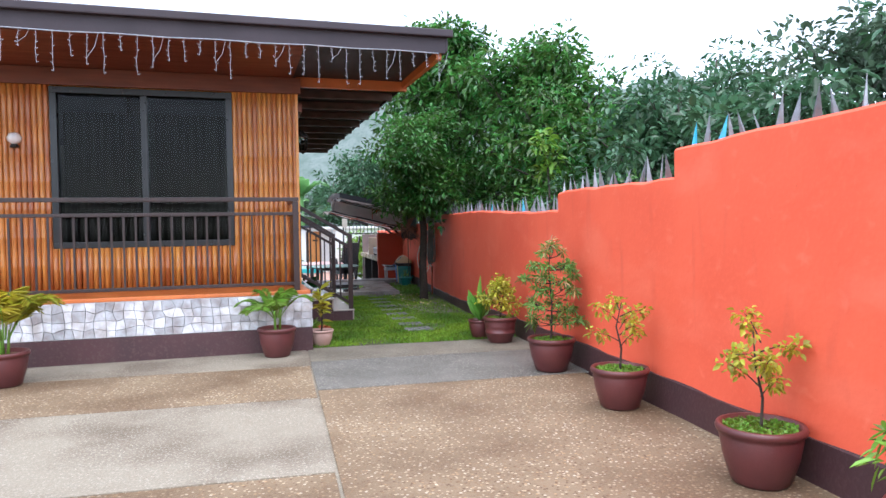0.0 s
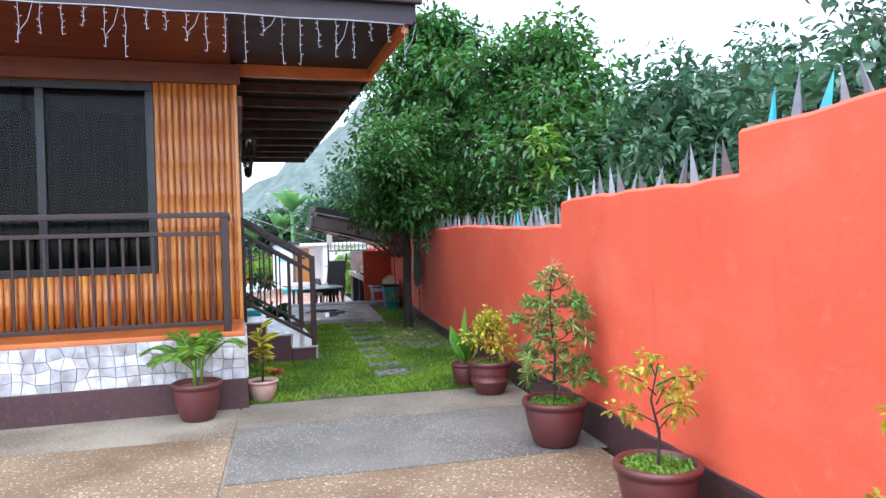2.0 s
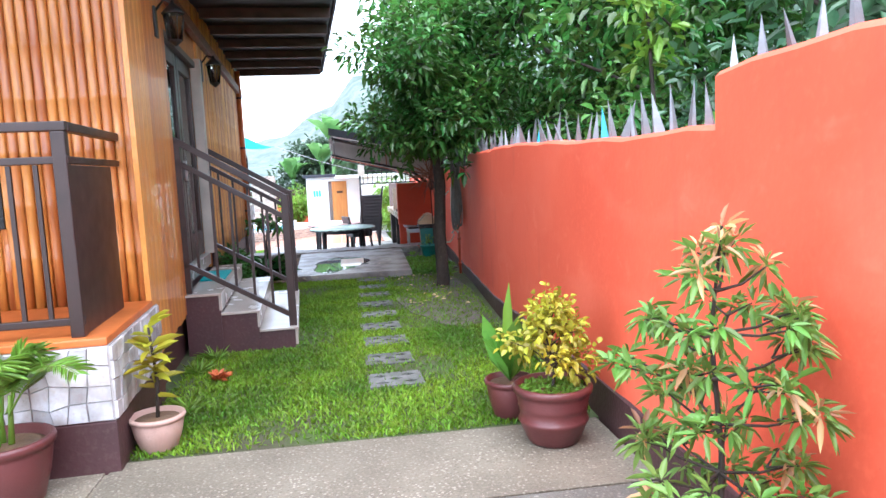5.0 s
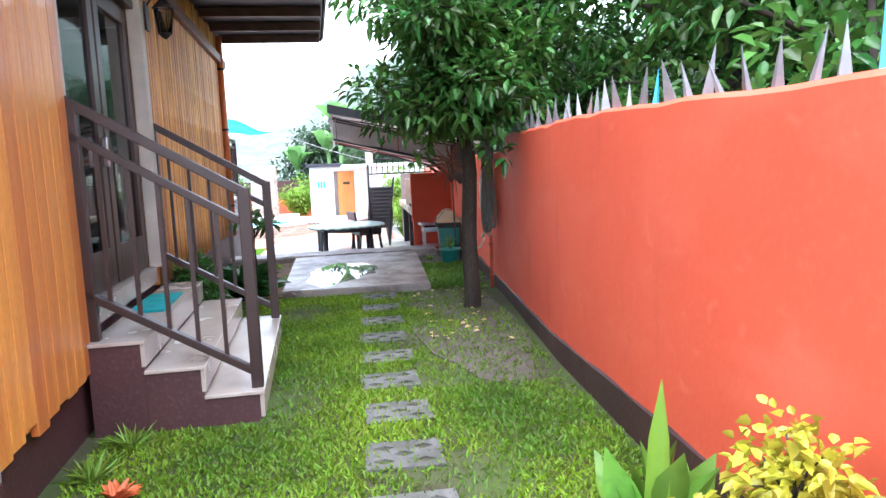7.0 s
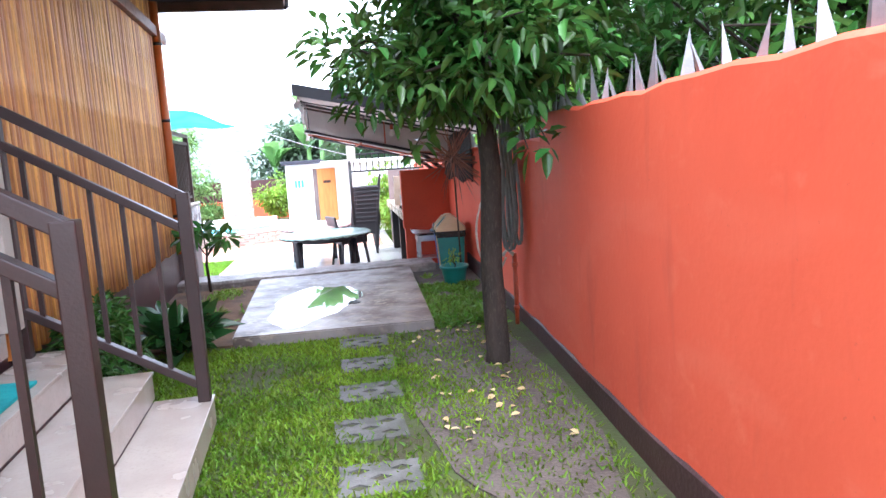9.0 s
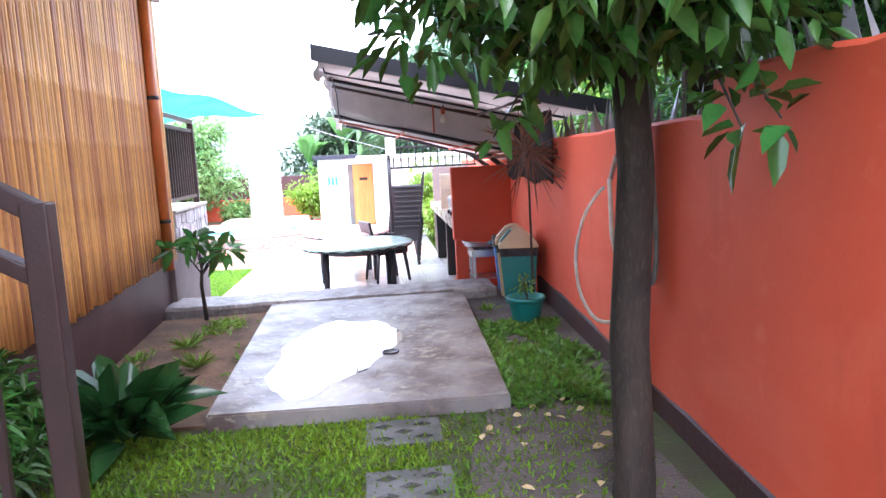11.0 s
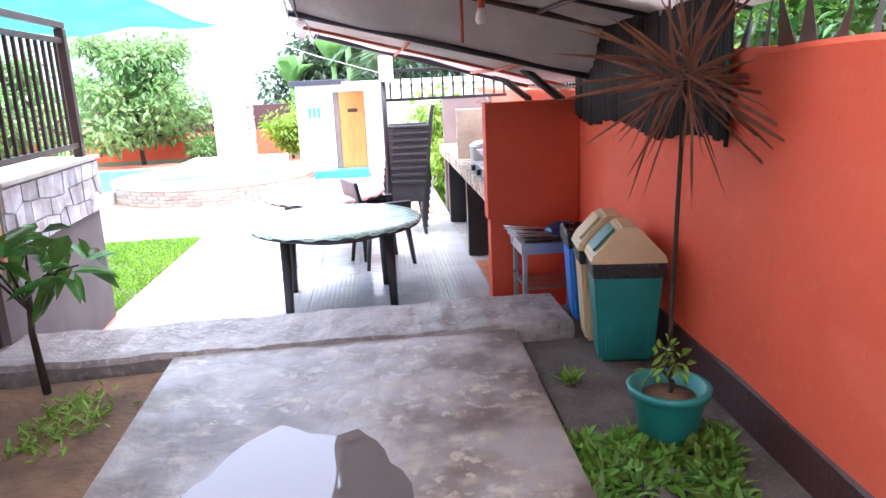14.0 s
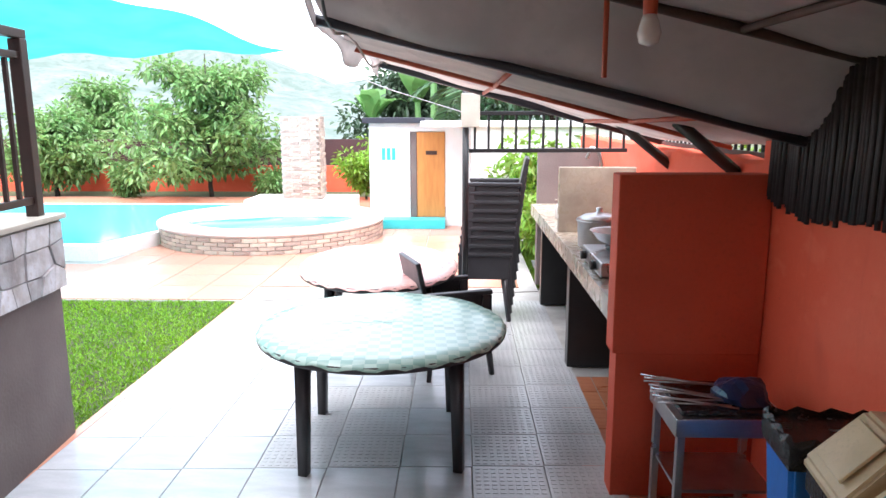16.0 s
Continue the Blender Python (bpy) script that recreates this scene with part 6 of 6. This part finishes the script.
part("bulb", lathe(B(), [(0.005, -0.05), (0.03, -0.04), (0.037, -0.01), (0.028, 0.025), (0.016, 0.05)], 18), M["bulb"], bl)
part("socket", lathe(B(), [(0.022, 0.045), (0.024, 0.10), (0.012, 0.11)], 14), M["pipe_red"], bl)
part("cord", tube(B(), [(0, 0, 0.10), (0.02, 0, 0.20)], 0.008, 6), M["black"], bl)
ROD = (2.54, 1.71)
rp = thing("drop_rod", "thin red-brown hanging rod under the canopy", "rod")
part("rod", tube(B(), [(ROD[0], 19.1, cp(0.45, cv(19.1)).z), (ROD[0], 19.1, ROD[1])], 0.010, 6), M["pipe_red"], rp)
wi = thing("cable", "loose cable sagging along the canopy edge", "cable")
part("wire", tube(B(), [cp(0.02, v, -0.06 - 0.04 * math.sin(v * 18)) for v in np.linspace(0, 1, 26)], 0.007, 5), M["black"], wi)

bb_ = thing("bamboo_blind", "blackened bamboo screen hanging along the wall", "screen")
pb = mesh_of("bamboo_cane", tube(B(), [(0, 0, 0), (0.005, 0, 0.3), (0, 0, 0.62)], 0.0115, 6), M["blackbamboo"])
for k in range(104):
    y = 17.42 + k * 0.0235
    part("bamboo_cane", pb, None, bb_, "", pose(wall_x(y) - 0.03 + R.uniform(-0.006, 0.006), y, 1.18 + 0.03 * math.sin(k * 0.13) + R.uniform(-0.02, 0.02), R.uniform(-1.5, 1.5), 0, 0))

# ---- outdoor kitchen ----
struct("wall_partition", boxm(2.78, 19.85, 0.43, 3.5, 20.0, 1.31, 0.008), M["wall_red"], "red rendered partition of the outdoor kitchen", "wall")
struct("wall_partition_base", boxm(2.80, 19.855, FLOOR, 3.5, 19.995, 0.43, 0.004), M["wall_red"], "red rendered partition foot", "wall")
struct("wall_partition_far", boxm(2.9, 24.5, FLOOR, 3.62, 24.62, 1.25, 0.008), M["grey_plinth"], "brownish far partition of the outdoor kitchen", "wall")
ct = thing("kitchen_counter", "tiled outdoor kitchen counter on dark supports", "counter")
part("worktop", boxm(2.84, 20.0, 0.56, 3.5, 24.5, 0.62, 0.006), M["counter"], ct)
for k in range(11):
    part("tile", boxm(2.825, 20.02 + k * 0.405, 0.50, 2.839, 20.415 + k * 0.405, 0.625, 0.003), M["counter"], ct)
for y in (21.75, 23.6):
    part("support", boxm(2.86, y, FLOOR, 3.5, y + 0.12, 0.56, 0.005), M["black"], ct)
part("back_panel", boxm(3.40, 20.0, FLOOR, 3.5, 24.5, 0.56), M["black"], ct)
part("divider", boxm(2.86, 22.45, 0.62, 3.5, 22.53, 1.17, 0.006), M["counter"], ct)
stv = thing("gas_stove", "two-burner steel table stove with black knobs", "stove", pose(3.05, 20.98, 0.62))
part("body", boxm(-0.18, -0.33, 0.01, 0.2, 0.33, 0.1, 0.01), M["steel"], stv)
for y in (-0.17, 0.17):
    part("knob", tube(B(), [(-0.18, y, 0.055), (-0.215, y, 0.055)], 0.028, 14), M["black"], stv)
    part("burner", lathe(B(), [(0.07, 0.1), (0.075, 0.115), (0.03, 0.125)], 18, (0.02, y, 0)), M["black"], stv)
pt = thing("cooking_pot", "dull aluminium cooking pot with a lid", "pot", pose(3.06, 21.72, 0.62))
part("body", lathe(B(), [(0.13, 0), (0.15, 0.02), (0.16, 0.2), (0.17, 0.205), (0.165, 0.215)], 28), M["alu"], pt)
part("lid", lathe(B(), [(0.168, 0.215), (0.11, 0.25), (0.03, 0.265), (0.02, 0.28), (0.025, 0.3), (0.005, 0.305)], 28), M["alu"], pt)
pn = thing("wok", "shallow aluminium wok resting on the stove", "pan", pose(3.07, 21.15, 0.745))
part("bowl", lathe(B(), [(0.05, 0), (0.12, 0.03), (0.17, 0.09), (0.18, 0.095), (0.165, 0.09), (0.1, 0.03), (0.02, 0.012)], 28), M["alu"], pn)
so = thing("soap_bottle", "clear soap dispenser bottle on the counter", "bottle", pose(2.98, 23.3, 0.62))
part("bottle", lathe(B(), [(0.035, 0), (0.04, 0.02), (0.038, 0.11), (0.015, 0.14)], 16), M["bulb"], so)
part("pump", tube(B(), [(0, 0, 0.14), (0, 0, 0.18), (-0.04, 0, 0.18)], 0.007, 6), M["cream"], so)
tpz = thing("goose_tap", "curved steel tap rising by the wall", "tap", pose(3.3, 22.9, 0.62))
part("spout", tube(B(), [(0, 0, 0), (0, 0, 0.55), (-0.04, 0, 0.68), (-0.1, 0, 0.70), (-0.14, 0, 0.6)], 0.016, 8), M["steel"], tpz)

# rail panel across the back, and rails on the wall top
rp2 = thing("rail_panel", "black iron rail panel fixed between pole and wall", "railing", pose(2.08, 22.66, 0, 0, 0, 6))
for z in (1.28, 1.60):
    part("rail", boxm(0.02, -0.02, z, 1.42, 0.02, z + 0.035, 0.004), M["black"], rp2)
for k in range(12):
    part("bar", boxm(0.06 + k * 0.12, -0.01, 1.315, 0.08 + k * 0.12, 0.01, 1.60), M["black"], rp2)
wr = thing("wall_rail", "low black iron rail on the wall top", "railing", pose(3.64, 20.1, 0, 0, 0, 89))
for z in (1.36, 1.58):
    part("rail", boxm(0.0, -0.015, z, 3.4, 0.015, z + 0.03), M["black"], wr)
for k in range(34):
    part("bar", boxm(0.04 + k * 0.1, -0.008, 1.39, 0.056 + k * 0.1, 0.008, 1.58), M["black"], wr)

# ---- grill stand ----
gs = thing("charcoal_grill", "steel charcoal grill stand with skewers laid on top", "grill", pose(3.14, 19.42, FLOOR))
for x in (-0.2, 0.2):
    for y in (-0.17, 0.17):
        part("leg", boxm(x - 0.016, y - 0.016, 0, x + 0.016, y + 0.016, 0.62, 0.003), M["steel"], gs)
part("tray", boxm(-0.23, -0.2, 0.62, 0.23, 0.2, 0.70, 0.005), M["steel"], gs)
part("coal_bed", boxm(-0.2, -0.17, 0.70, 0.2, 0.17, 0.725, 0.008), M["bag"], gs)
part("shelf", boxm(-0.2, -0.17, 0.36, 0.2, 0.17, 0.375), M["steel"], gs)
for k in range(9):
    part("skewer", tube(B(), [(-0.30 + 0.02 * R.random(), -0.12 + 0.03 * k, 0.74 + 0.004 * k), (0.06 + R.uniform(-0.1, 0.1), -0.16 + 0.03 * k + R.uniform(-0.08, 0.08), 0.735)], 0.004, 5), M["steel"], gs)
bg_ = thing("blue_bag", "crumpled dark blue plastic bag on the grill", "bag", pose(3.24, 19.40, FLOOR + 0.73))
b = B()
bmesh.ops.create_icosphere(b, subdivisions=3, radius=0.12)
for v in b.verts:
    v.co *= 1 + 0.25 * noise.noise(v.co * 14)
    v.co.z = max(-0.005, v.co.z * 0.7)
part("bag", b, mat("dark_blue_plastic", (0.015, 0.03, 0.09), None, 0.3, 8, 50, 0.4), bg_)

# ---- bins ----
def bin_(m, body, lab, gable=True):
    t = thing("trash_bin", lab, "bin", m)
    b = B()
    lo = [(-0.17, -0.12), (0.17, -0.12), (0.17, 0.12), (-0.17, 0.12)]
    hi = [(-0.215, -0.15), (0.215, -0.15), (0.215, 0.15), (-0.215, 0.15)]
    vl = [b.verts.new((x, y, 0)) for x, y in lo]
    vh = [b.verts.new((x, y, 0.60)) for x, y in hi]
    b.faces.new(vl[::-1])
    b.faces.new(vh)
    for k in range(4):
        b.faces.new((vl[k], vl[(k + 1) % 4], vh[(k + 1) % 4], vh[k]))
    bmesh.ops.bevel(b, geom=b.edges[:], offset=0.02, segments=3, affect="EDGES")
    part("body", b, body, t)
    for sx_ in (-1, 1):
        part("rib", boxm(sx_ * 0.12 - 0.012, -0.145, 0.06, sx_ * 0.12 + 0.012, -0.128, 0.5, 0.004), body, t, "", pose(0, 0, 0, -2.9, 0, 0))
    b = boxm(-0.222, -0.157, 0.52, 0.222, 0.157, 0.615, 0.01)
    for v in b.verts:
        v.co += Vector((1, 1, 0)) * 0.006 * noise.noise(v.co * 20)
    part("liner", b, M["bag"], t, "black bin liner folded over the rim")
    if gable:
        b = B()
        q = [b.verts.new(p_) for p_ in ((-0.23, -0.165, 0.60), (0.23, -0.165, 0.60), (0.23, 0.165, 0.60), (-0.23, 0.165, 0.60), (-0.23, -0.165, 0.64), (0.23, -0.165, 0.64), (0.23, 0.165, 0.64), (-0.23, 0.165, 0.64),
                                         (-0.05, -0.15, 0.82), (0.05, -0.15, 0.82), (0.05, 0.15, 0.82), (-0.05, 0.15, 0.82))]
        for f in ((3, 2, 1, 0), (0, 1, 5, 4), (1, 2, 6, 5), (2, 3, 7, 6), (3, 0, 4, 7), (4, 5, 9, 8), (5, 6, 10, 9), (6, 7, 11, 10), (7, 4, 8, 11), (8, 9, 10, 11)):
            b.faces.new([q[i] for i in f])
        bmesh.ops.bevel(b, geom=b.edges[:], offset=0.012, segments=2, affect="EDGES")
        part("lid", b, M["beige"], t, "beige gabled swing lid")
        part("flap", boxm(-0.09, -0.10, -0.006, 0.09, 0.10, 0.006, 0.004), body, t, "", pose(-0.148, 0, 0.742, 0, -45, 0))
    else:
        b = B()
        n = 40
        r0 = []
        for k in range(n):
            a = 2 * math.pi * k / n
            cx, cy = 0.225 * max(-1, min(1, 1.35 * math.cos(a))), 0.16 * max(-1, min(1, 1.35 * math.sin(a)))
            r0.append((cx, cy))
        rings = [[b.verts.new((x * s, y * s, z + 0.012 * math.sin(k * 2.1 + i))) for k, (x, y) in enumerate(r0)] for i, (s, z) in enumerate(((1.03, 0.56), (1.03, 0.62), (0.95, 0.64), (0.85, 0.50)))]
        for u, w in zip(rings, rings[1:]):
            for k in range(n):
                b.faces.new((u[k], u[(k + 1) % n], w[(k + 1) % n], w[k]))
        b.faces.new(rings[-1])
        part("bag_rim", b, M["bag"], t, "black bag gathered over the rim")
    return t


S88 = Matrix.Diagonal((0.83, 0.86, 0.89, 1))
bin_(pose(3.22, 18.05, 0.006, 0, 0, -9) @ S88, M["teal"], "teal plastic bin with a beige gabled swing lid")
bin_(pose(3.235, 18.35, 0.006, 0, 0, -8) @ S88, M["beige"], "beige plastic bin with a gabled swing lid")
bin_(pose(3.265, 18.72, 0.006, 0, 0, -6) @ S88, M["blue"], "open blue plastic bin with a black liner", False)


# ---- tables and chairs ----
def oval_table(m, rx, ry, top, cloth, label, clab):
    t = thing("dining_table", label, "table", m)
    part("tabletop", lathe(B(), [(0.985, top - 0.055), (1.02, top - 0.045), (1.015, top - 0.014), (0.98, top - 0.006)], 56), M["table_dark"], t, "", Matrix.Diagonal((rx, ry, 1, 1)))
    for sx_ in (-1, 1):
        for sy in (-1, 1):
            x, y = sx_ * rx * 0.60, sy * ry * 0.56
            b = B()
            tube(b, [(x, y, 0), (x * 0.97, y * 0.97, top - 0.05)], 0.036, 4, 0.048)
            part("leg", b, M["table_dark"], t)
    part("apron", lathe(B(), [(0.66, top - 0.12), (0.68, top - 0.052), (0.62, top - 0.052), (0.60, top - 0.12)], 40), M["table_dark"], t, "", Matrix.Diagonal((rx, ry, 1, 1)))
    c = thing("tablecloth", clab, "tablecloth", m)
    b = B()
    n = 96
    rings = [[b.verts.new((rx * r_ * math.cos(a), ry * r_ * math.sin(a), top + dz + 0.002 * math.sin(a * 9 + r_ * 20) - (0.018 * (0.5 + 0.5 * math.sin(a * 26 + math.sin(a * 5))) if r_ > 1.0 else 0))) for a in (2 * math.pi * k / n for k in range(n))]
             for r_, dz in ((0.02, 0.004), (0.3, 0.004), (0.6, 0.004), (0.85, 0.004), (0.985, 0.003), (1.022, -0.006), (1.028, -0.016))]
    for u, w in zip(rings, rings[1:]):
        for k in range(n):
            b.faces.new((u[k], u[(k + 1) % n], w[(k + 1) % n], w[k])).smooth = True
    b.faces.new(rings[0])
    part("cloth", b, cloth, c)
    return t


oval_table(pose(1.58, 20.46, FLOOR, 0, 0, 4), 0.70, 0.72, 0.73, M["cloth"], "dark plastic oval table on four stout legs", "pale green checked vinyl tablecloth with a crimped edge")
oval_table(pose(1.35, 22.25, FLOOR, 0, 0, 6), 0.64, 0.88, 0.72, M["pinkcloth"], "dark plastic table behind the first table", "pink patterned vinyl tablecloth, shiny with rain")


def armchair(m, nest=1, label="dark brown plastic armchair"):
    t = thing("plastic_armchair", label, "chair", m, "stacked plastic chairs" if nest > 1 else "")
    part("seat", boxm(-0.24, -0.23, 0.40, 0.22, 0.23, 0.44, 0.012), M["table_dark"], t)
    b = boxm(-0.02, -0.24, 0, 0.02, 0.24, 0.48, 0.012)
    part("backrest", b, M["table_dark"], t, "", pose(0.22, 0, 0.42, 0, 12, 0))
    for y in (-1, 1):
        part("armrest", boxm(-0.24, y * 0.25 - 0.03, 0.63, 0.27, y * 0.25 + 0.03, 0.665, 0.01), M["table_dark"], t)
        part("arm_post", boxm(-0.235, y * 0.25 - 0.028, 0.42, -0.16, y * 0.25 + 0.028, 0.63, 0.008), M["table_dark"], t)
        part("side_panel", boxm(-0.16, y * 0.25 - 0.012, 0.42, 0.24, y * 0.25 + 0.012, 0.632, 0.006), M["table_dark"], t)
        for x in (-1, 1):
            part("leg", tube(B(), [(x * 0.25, y * 0.25, 0), (x * 0.20, y * 0.22, 0.41)], 0.022, 4, 0.034), M["table_dark"], t)
    return t


c0 = armchair(pose(2.26, 23.25, FLOOR, 0, 0, -4), 2, "dark brown plastic armchair in a stack")
for k in range(1, 9):
    copy_thing(c0, pose(2.26 + 0.010 * k, 23.25, FLOOR + 0.082 * k, 0, 0, -4))
armchair(pose(1.95, 21.72, FLOOR, 0, 0, -160), 1, "single dark brown plastic armchair at the table")

# ---- shade net over the pool ----
b = B()
nn_ = 28
P = [Vector(q) for q in ((-10, 20.8, 3.2), (-2.4, 22.0, 3.05), (-0.25, 26.0, 2.46), (-10, 26.6, 2.3))]
vs = [[b.verts.new(P[0].lerp(P[1], i / nn_).lerp(P[3].lerp(P[2], i / nn_), j / nn_) + Vector((0, 0, -0.18 * math.sin(math.pi * i / nn_) * math.sin(math.pi * j / nn_) + 0.05 * math.sin(i * 1.3 + j * 0.5)))) for i in range(nn_ + 1)] for j in range(nn_ + 1)]
for j in range(nn_):
    for i in range(nn_):
        b.faces.new((vs[j][i], vs[j][i + 1], vs[j + 1][i + 1], vs[j + 1][i])).smooth = True
bmesh.ops.solidify(b, geom=b.faces[:], thickness=0.004)
nt = thing("shade_net", "billowing aqua shade net stretched over the pool", "shade net")
part("net", b, M["net"], nt)
for q, far_ in ((P[2], (2.3, 27.6, 1.6)), (P[0], (-14, 20, 3.2)), (P[3], (-14, 33, 3.2)), (P[1], (-1.4, 18.7, 3.6))):
    part("guy_rope", tube(B(), [q, Vector(q).lerp(Vector(far_), 0.5) - Vector((0, 0, 0.05)), far_], 0.008, 5), M["string"], nt)
